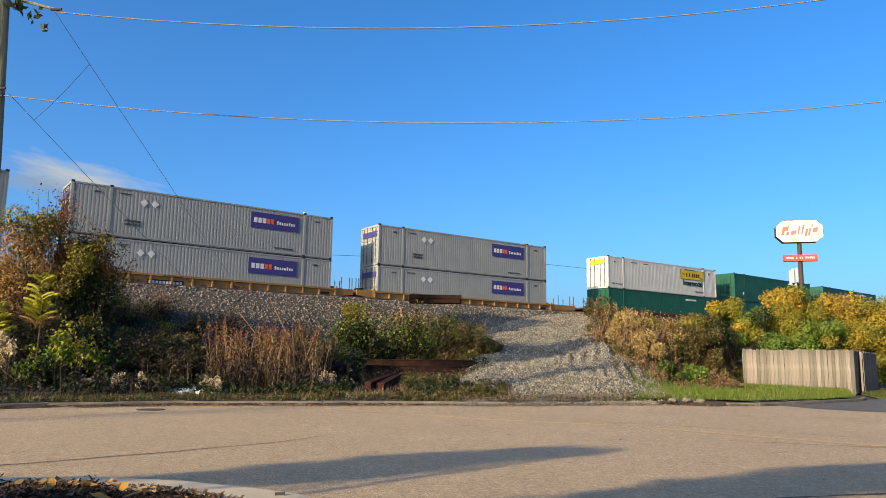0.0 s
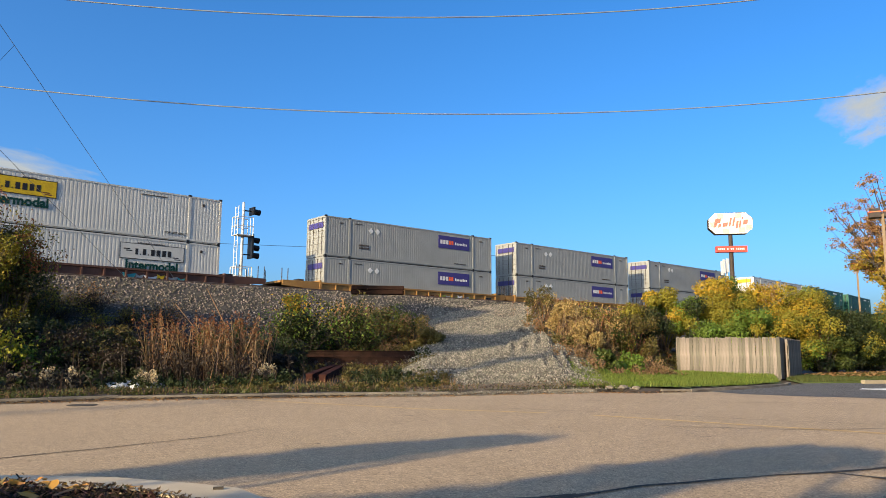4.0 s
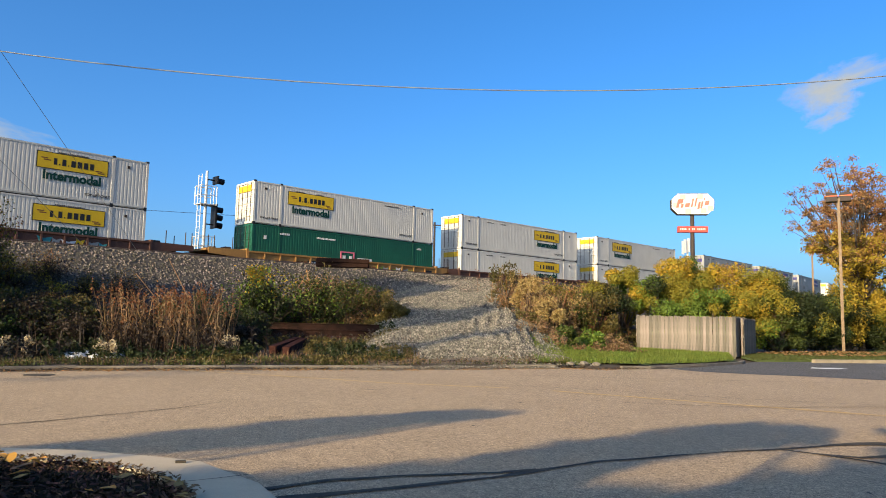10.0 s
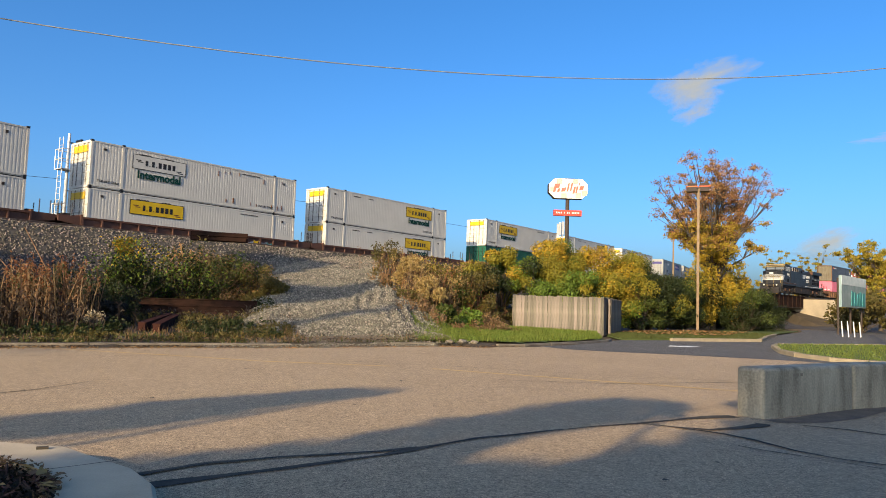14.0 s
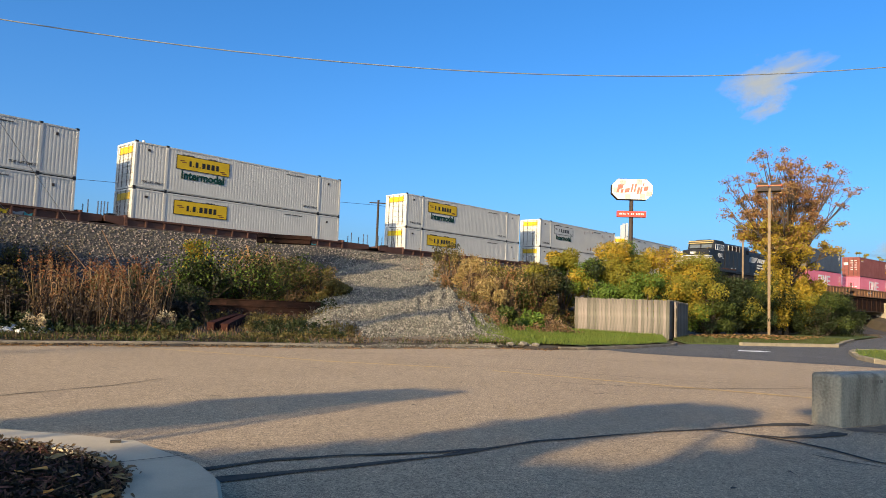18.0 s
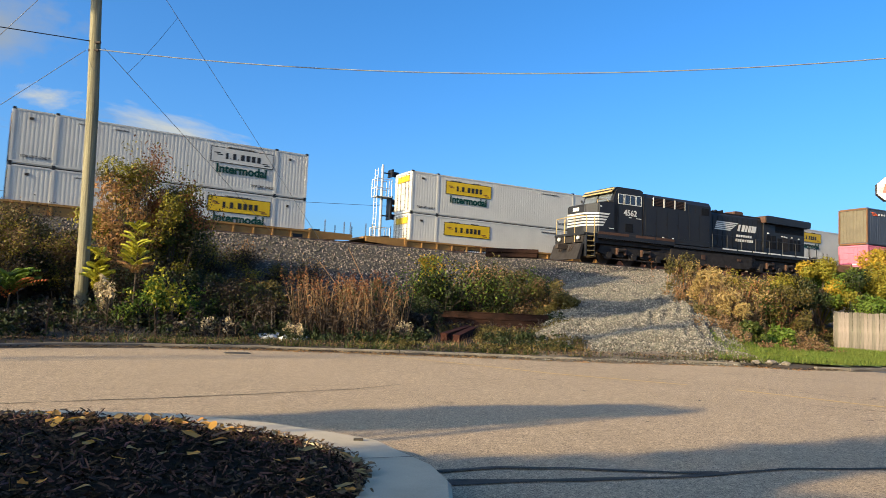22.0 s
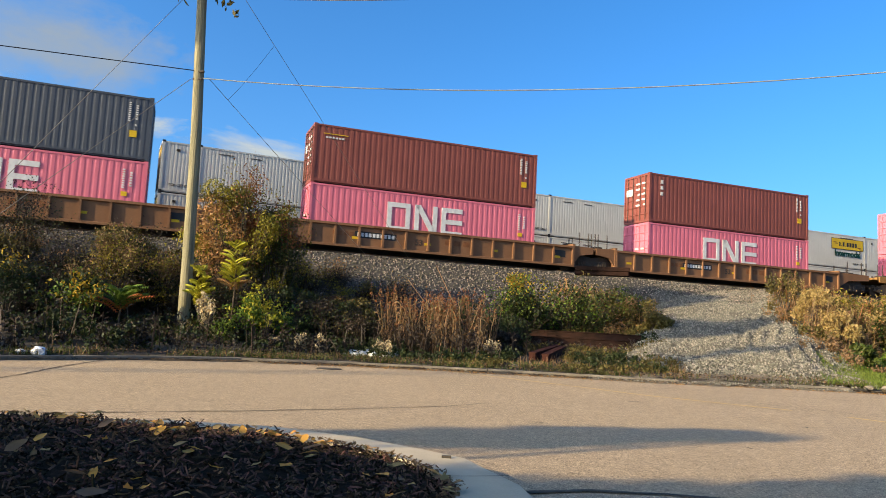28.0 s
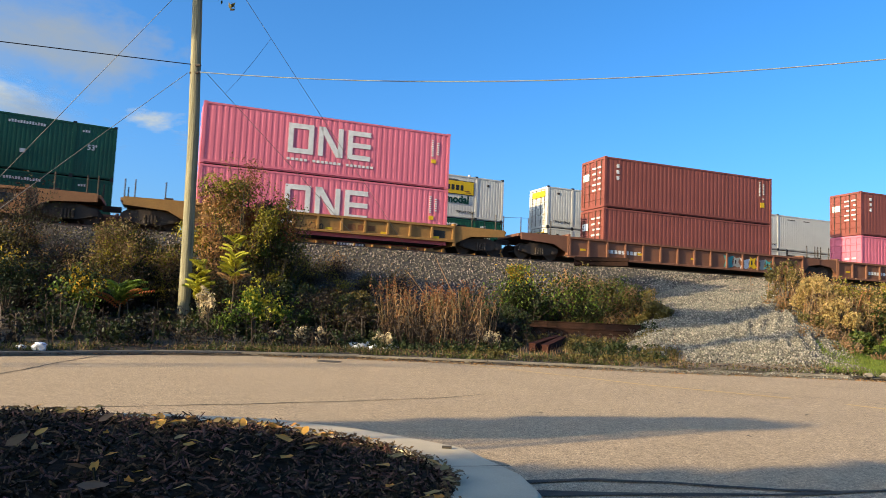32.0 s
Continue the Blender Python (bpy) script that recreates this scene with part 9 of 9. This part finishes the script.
part("drum", bm, M["undergear"], t)
bm = bmesh.new()
tube(bm, (0, 0, 0.85), (0, 0, 0.95), 0.3, 0.22, 12)
part("lid", bm, M["black_paint"], t)

# ---- billboard and bridge ----
bb = thing("billboard", "dull grey-green billboard with teal painted shapes on steel posts", "billboard", pose(43.65, 43.85, 0, 0, 0, 31))
bm = bmesh.new()
box(bm, 0, 7.2, -0.1, 0.1, 2.1, 4.5)
part("panel", bm, M["billboard_face"], bb)
bm = bmesh.new()
box(bm, 0, 7.2, -0.12, -0.1, 3.8, 4.5)
part("faded_poster", bm, M["pale_poster"], bb, "faded pale poster")
for k in range(5):
    bm = bmesh.new()
    x = 2.6 + k * 0.85
    prism(bm, ((x, 2.25), (x + 0.75, 2.2), (x + 0.8 - 0.15 * (k % 2), 3.3), (x + 0.15, 3.4 - 0.1 * (k % 3))), -0.13, -0.1)
    part("painted_shape", bm, M["teal"], bb)
for x in (0.15, 3.6, 7.0):
    bm = bmesh.new()
    tube(bm, (x, 0.2, -0.5), (x, 0.2, 4.3), 0.08, n=8)
    part("post", bm, M["undergear"], bb)


def track_frame(s, lat):
    m = on_track(NEAR, s)
    return m @ Matrix.Translation((0, lat, -RAIL_Z))


br = thing("railway_bridge", "rusty steel plate-girder railway bridge on concrete abutments", "bridge", track_frame(118, 0))
for lat in (-2.2, 2.0):
    bm = bmesh.new()
    box(bm, -14, 10, lat, lat + 0.2, 2.6, 4.35)
    for k in range(13):
        box(bm, -13.9 + k * 1.98, -13.8 + k * 1.98, lat - 0.12, lat + 0.32, 2.6, 4.35)
    box(bm, -14, 10, lat - 0.15, lat + 0.35, 4.3, 4.42)
    part("girder", bm, M["beam_dark"], br)
bm = bmesh.new()
box(bm, -14, 10, -2.2, 2.2, 2.5, 2.62)
part("deck", bm, M["undergear"], br)
bm = bmesh.new()
box(bm, 9.5, 12, -9.0, 7, -4.0, 3.95)
part("abutment", bm, M["abutment"], br, "sunlit concrete abutment")
bm = bmesh.new()
box(bm, -22, -13.5, -2.6, 12, -4.0, 4.1)
part("abutment", bm, M["abutment"], br, "shaded concrete abutment")

# ---- old ties stacked on the bank ----
tie_h = math.degrees(math.atan2(0.07, 2.34))
for k in range(5):
    t = thing("railway_tie", "old brown timber tie stacked on the bank top", "railway tie", pose(-2.3 + 0.06 * (k % 2), 33.95 + 0.25 * (k % 3) - 0.1 * (k // 3), 3.88 + 0.2 * (k // 3), 0, 0, tie_h + 2 * (k % 2)), group="stacked ties")
    bm = bmesh.new()
    box(bm, 0, 2.45, 0, 0.23, 0, 0.19)
    bmesh.ops.bevel(bm, geom=bm.edges[:], offset=0.012, segments=1, affect="EDGES")
    part("timber", bm, M["beam_dark"], t)

M["bag_white"] = mat("white_plastic_bag", (0.75, 0.75, 0.76), (0.6, 0.61, 0.63), rough=0.5, scale=12)
M["bag_blue"] = mat("pale_blue_bag", (0.35, 0.42, 0.5), (0.28, 0.34, 0.42), rough=0.5, scale=12)

# ---- steel beams and rubbish by the kerb ----
def beam(x, y, z, L, yaw, mname, label, rise=0.0, group=""):
    t = thing("steel_beam", label, "steel beam", pose(x, y, z, rise, 0, yaw), group=group)
    bm = bmesh.new()
    prism(bm, ((-0.12, 0), (0.12, 0), (0.12, 0.03), (0.1, 0.05), (0.1, 0.19), (0.12, 0.21), (0.12, 0.24), (-0.12, 0.24), (-0.12, 0.21), (-0.1, 0.19), (-0.1, 0.05), (-0.12, 0.03)), 0, L)
    part("beam", bm, M[mname], t)


pile = land(-2.2, 29.2) - 0.02
for k, (x, y, lift, L, yaw, tone) in enumerate(((-0.1, 28.55, 0.0, 4.5, 91.5, "beam_rust"), (-0.5, 28.95, 0.0, 4.1, 88.0, "beam_dark"), (0.1, 29.3, 0.0, 4.6, 89.0, "beam_dark"), (-0.3, 29.65, 0.0, 4.2, 87.5, "beam_dark"),
                                                (0.5, 28.85, 0.243, 4.9, 96.5, "beam_dark"), (-0.2, 29.2, 0.243, 3.9, 90.5, "beam_rust"), (0.2, 29.55, 0.243, 4.4, 86.0, "beam_dark"), (0.65, 29.0, 0.486, 3.6, 95.0, "beam_dark"), (-0.15, 29.4, 0.486, 4.2, 91.0, "beam_dark"))):
    beam(x, y, pile + lift, L, yaw, tone, "long dark rusty steel beam on the pile", group="piled beams")
beam(-2.78, 22.9, land(-2.7, 23.2) + 0.02, 3.7, -7, "beam_rust", "red rusty steel beam lying on the verge", 3.2)
beam(-2.36, 22.75, land(-2.4, 23.0) + 0.02, 3.7, -4, "beam_rust", "red rusty steel beam lying on the verge", 3.2)


def lump(name, x, y, r, mname, label, seed, flat=0.5, category="rubbish"):
    rr = random.Random(seed)
    bm = bmesh.new()
    bmesh.ops.create_icosphere(bm, subdivisions=2, radius=r)
    for v in bm.verts:
        k = 1 + 0.5 * noise.noise(v.co * (2.2 / r) + Vector((seed, 0, 0)))
        v.co = Vector((v.co.x * k, v.co.y * k, v.co.z * k * flat))
    ob = new(name, mesh_of(name, bm, M[mname]))
    ob.location = (x, y, max(land(x, y), 0.0) + r * flat * 0.4)
    return tagged(ob, label, category)


lump("rubbish_bag", -12.7, kerb_y(-12.7) + 0.45, 0.17, "bag_white", "crumpled white plastic bag on the verge", 1, 0.7)
lump("rubbish_bag", -13.4, kerb_y(-13.4) + 0.9, 0.15, "bag_blue", "pale blue rubbish bag on the verge", 2, 0.6)
lump("rubbish_bag", -13.0, kerb_y(-13.0) + 0.8, 0.13, "trash_white", "white rubbish bag on the verge", 3, 0.5)
rr = random.Random(77)
for k in range(36):
    a, d = rr.uniform(0, 6.28), rr.random() ** 0.6
    x, y, r = -7.65 + 0.95 * d * math.cos(a), 21.0 + 0.95 * d * math.sin(a), rr.uniform(0.06, 0.15)
    lump("broken_concrete", x, y, r, "trash_white", "chunk of broken pale concrete by the kerb", 10 + k, rr.uniform(0.5, 0.9), "rubble")
lump("rubbish_bag", -3.6, 25.0, 0.24, "bag_white", "white plastic scrap caught in the weeds", 4, 0.4)
for k, (x, y, r) in enumerate(((-3.0, 20.6, 0.1), (-1.6, 20.9, 0.12), (-0.4, 21.1, 0.08), (0.2, 21.4, 0.07), (7.0, 22.3, 0.16), (7.4, 22.25, 0.12), (6.6, 22.4, 0.12), (-5.0, 19.9, 0.09), (-10.2, 17.6, 0.1), (-9.0, 18.2, 0.08))):
    lump("loose_stone", x, y, r, "kerb", "loose pale stone at the kerb", 30 + k, 0.6, "stone")

# ---- clouds: soft far banks ----
def cloud_mat(name, colour, glow, cover):
    m = bpy.data.materials.new(name)
    m.use_nodes = True
    nt = m.node_tree
    nd, ln = nt.nodes, nt.links
    nd.remove(nd["Principled BSDF"])
    tc, no, dist, sub, mul, rng = nd.new("ShaderNodeTexCoord"), nd.new("ShaderNodeTexNoise"), nd.new("ShaderNodeVectorMath"), nd.new("ShaderNodeMath"), nd.new("ShaderNodeMath"), nd.new("ShaderNodeMapRange")
    em, tr, mx = nd.new("ShaderNodeEmission"), nd.new("ShaderNodeBsdfTransparent"), nd.new("ShaderNodeMixShader")
    no.inputs["Scale"].default_value, no.inputs["Detail"].default_value, no.inputs["Roughness"].default_value = 1.6, 8, 0.6
    oi = nd.new("ShaderNodeObjectInfo")
    ad = nd.new("ShaderNodeVectorMath")
    sc = nd.new("ShaderNodeMath")
    sc.operation, sc.inputs[1].default_value = "MULTIPLY", 40.0
    ln.new(oi.outputs["Random"], sc.inputs[0])
    ln.new(tc.outputs["Object"], ad.inputs[0])
    ln.new(sc.outputs[0], ad.inputs[1])
    ln.new(ad.outputs[0], no.inputs["Vector"])
    dist.operation = "LENGTH"
    ln.new(tc.outputs["Object"], dist.inputs[0])
    sub.operation, sub.inputs[0].default_value = "SUBTRACT", 1.0
    ln.new(dist.outputs["Value"], sub.inputs[1])
    mul.operation, mul.inputs[1].default_value = "MULTIPLY_ADD", 1.9
    ln.new(no.outputs["Fac"], mul.inputs[0])
    ln.new(sub.outputs[0], mul.inputs[2])
    ln.new(mul.outputs[0], rng.inputs[0])
    rng.inputs[1].default_value, rng.inputs[2].default_value, rng.inputs[3].default_value, rng.inputs[4].default_value = 1.2, 2.0, 0.0, cover
    em.inputs[0].default_value, em.inputs[1].default_value = (*colour, 1), glow
    ln.new(rng.outputs[0], mx.inputs[0])
    ln.new(tr.outputs[0], mx.inputs[1])
    ln.new(em.outputs[0], mx.inputs[2])
    ln.new(mx.outputs[0], nd["Material Output"].inputs[0])
    return m


M["cloud"] = cloud_mat("cloud", (0.61, 0.6, 0.56), 0.42, 0.9)
M["grey_cloud"] = cloud_mat("grey_cloud", (0.42, 0.45, 0.5), 0.36, 0.75)


def cloud(x, y, z, w, h, tilt=0.0, m="cloud"):
    bm = bmesh.new()
    n = 20
    bm.faces.new([bm.verts.new((math.cos(6.2832 * i / n), 0, math.sin(6.2832 * i / n))) for i in range(n)])
    ob = new("backdrop_cloud", mesh_of("backdrop_cloud", bm, M[m]))
    ob.matrix_basis = pose(x, y, z, 0, 0, math.degrees(math.atan2(y, x)) - 90) @ pose(0, 0, 0, 0, tilt, 0) @ Matrix.Diagonal((w, 1, h, 1))
    ob.visible_shadow = False
    return tagged(ob, "small pale evening cloud" if m == "cloud" else "soft grey evening cloud", "cloud", kind="structure")


cloud(530, 727, 284, 76, 24, -20)
cloud(509, 742, 272, 52, 36, -14)
cloud(514, 738, 262, 40, 26, -10)
cloud(518, 736, 240, 34, 15, -20)
cloud(624, 648, 84, 42, 22, -12)
cloud(632, 655, 66, 70, 22, 0, "grey_cloud")
cloud(676, 594, 197, 60, 8)
cloud(711, 552, 151, 50, 9)
cloud(-650, 640, 305, 190, 95, 4, "grey_cloud")
cloud(-590, 690, 285, 110, 75, -10, "grey_cloud")
cloud(-675, 615, 222, 72, 34, 6)
cloud(-640, 650, 200, 110, 40, 8, "grey_cloud")
cloud(-540, 722, 216, 50, 20, -8)
cloud(-430, 790, 200, 110, 26, 8)
cloud(-470, 770, 190, 120, 26, 0, "grey_cloud")

# ---- unseen leaf rows added towards the sun; they shade road, ramp and bank ----
def shade_leaves(outline, h, name, cover=2.6, soft=0.3, size=0.42, ground=None):
    """Loose leaves and thin trunks added out of view, towards the sun from the stretch of ground that they shade."""
    r = np.random.default_rng(int(h * 10) + len(outline))
    xs, ys = [p[0] for p in outline], [p[1] for p in outline]
    area = abs(sum(p[0] * q[1] - q[0] * p[1] for p, q in zip(outline, outline[1:] + outline[:1]))) / 2
    n = int(area * cover / (size * size * 0.67))
    pts = []
    while len(pts) < n:
        x, y = r.uniform(min(xs), max(xs)), r.uniform(min(ys), max(ys))
        if inside(x, y, outline):
            z = h + r.uniform(-1.2, 1.2)
            g = ground(x, y) if ground else 0.0
            x, y = x + r.normal(0, soft), y + r.normal(0, soft)
            pts.append((x + sun_dir.x / sun_dir.z * (z - g), y + sun_dir.y / sun_dir.z * (z - g), z))
    v, f = leaf_cloud([(*p, 0.01, 0.01, 0.01) for p in pts], n, size, n)
    t = thing(name, "unseen leaves and trunks added to cast shade", "tree", kind="structure")
    part("crown", fast_mesh("crown", v, f, M["leaf_dark"]), None, t)
    dx, dy = sun_dir.x / sun_dir.z * h, sun_dir.y / sun_dir.z * h
    for x, y in outline[::4]:
        bm = bmesh.new()
        tube(bm, (x + dx, y + dy, -0.05), (x + dx, y + dy, h), 0.09, 0.05, n=7)
        part("trunk", bm, M["bark"], t)


# each outline is the shade wanted on the ground, not a tree's plan
shade_leaves([(-9, 4.6), (-3.2, 7.9), (-2.21, 8.75), (-1.21, 9.62), (-0.57, 9.95), (0.14, 10.45), (0.96, 10.9), (1.86, 11.2), (2.45, 11.05), (2.37, 10.7), (1.67, 10.2), (0.84, 9.65), (0.12, 9.05), (-0.48, 8.4), (-1.46, 7.75), (-1.9, 7.55), (-8, 3.8)], 7.0, "tree_row_west", 3.2, 0.1, 0.15)
shade_leaves([(-1.7, 5.6), (-0.56, 6.48), (0.09, 6.7), (0.61, 6.9), (1.2, 7.25), (1.94, 7.8), (2.8, 8.36), (3.84, 9.04), (5.07, 9.76), (5.74, 9.92), (6.2, 9.7), (6.45, 9.3), (5.52, 8.35), (4.61, 7.8), (3.88, 7.55), (3.22, 7.2), (2.62, 6.85), (2.14, 6.45), (1.85, 6.05), (-0.6, 4.9)], 6.0, "tree_row_middle", 3.6, 0.1, 0.15)
shade_leaves([(-9.5, 3.0), (-6.0, 4.9), (-4.3, 5.6), (-3.2, 5.3), (-2.0, 5.5), (-1.2, 5.6), (0.2, 5.7), (1.78, 5.9), (2.5, 5.82), (2.97, 5.86), (3.55, 6.15), (4.04, 6.43), (4.81, 6.76), (5.54, 7.05), (6.5, 8.0), (7.5, 9.6), (10.5, 10.5), (16, 12.2), (20, 4), (10, -8), (-6, -6)], 6.5, "tree_row_south", 5.0, 0.1, 0.24)
shade_leaves([(-0.6, 36.5), (-0.2, 39.3), (1.78, 40.9), (3.57, 41.9), (5.05, 41.3), (4.17, 38.5), (2.69, 37.45), (1.17, 36.95)], 16.0, "tree_row_far", 3.4, 0.12, 0.18, land)
shade_leaves([(-0.2, 29.4), (1.02, 31.3), (2.22, 33.0), (3.77, 32.8), (5.0, 33.4), (6.56, 34.8), (6.77, 33.7), (5.75, 32.0), (4.22, 30.5), (2.79, 29.1), (1.73, 28.9), (0.92, 27.7)], 16.1, "tree_row_far", 3.4, 0.12, 0.18, land)
shade_leaves([(1.15, 24.3), (1.7, 25.8), (2.67, 26.3), (4.07, 27.1), (5.2, 28.0), (6.5, 29.2), (6.36, 28.3), (5.06, 27.1), (3.95, 26.1), (2.57, 25.1), (1.81, 24.3), (1.17, 22.4)], 16.2, "tree_row_far", 2.6, 0.12, 0.18, land)
shade_leaves([(-27, 11.5), (-20, 15.6), (-16.5, 17.5), (-13.9, 19.0), (-13.9, 23.6), (-17.5, 22.4), (-22, 19.6), (-28, 16)], 17.0, "tree_row_far", 0.5, 0.3, 0.3, land)
shade_leaves([(-9.0, 20.5), (-7.7, 21.2), (-7.7, 24.6), (-9.0, 24.0)], 17.3, "tree_row_far", 0.6, 0.3, 0.3, land)


# ---- the car that the view is taken from: its window pillar ----
car = thing("car", "dark window pillar of the car at the road side", "car")
PILLAR = [(0.1221, 0.0392, 1.3829), (0.1235, 0.0381, 1.3742), (0.1247, 0.0373, 1.3658), (0.1258, 0.0364, 1.3557), (0.1268, 0.0357, 1.346), (0.1278, 0.0349, 1.3367), (0.1288, 0.0342, 1.3276), (0.1302, 0.033, 1.3155), (0.1321, 0.0314, 1.3007)]
bm = bmesh.new()
pipe(bm, PILLAR, 0.02, 16)
part("window_pillar", bm, M["black_paint"], car)
bm = bmesh.new()
pipe(bm, [(x + 0.004, y - 0.019, z) for x, y, z in PILLAR], 0.005, 8)
part("window_seal", bm, M["undergear"], car, "dark rubber window seal")

# lower corner of the same window
bm = bmesh.new()
pipe(bm, [(0.316, 0.243, 1.19), (0.336, 0.235, 1.247), (0.351, 0.227, 1.283), (0.37, 0.212, 1.336), (0.385, 0.2, 1.38)], 0.02, 14)
part("window_ledge", bm, M["black_paint"], car)


def motions():
    for ob, tr, shift, mid, z in MOVES:
        rows = []
        for k in range(0, 33):
            s = mid + shift(k)
            if tr is NEAR and s < -220:
                s = -220 + 0.0001 * k + (s + 220)
            rows.append((k, on_track(tr, s, 0, z)))
        walk(ob, rows)


motions()
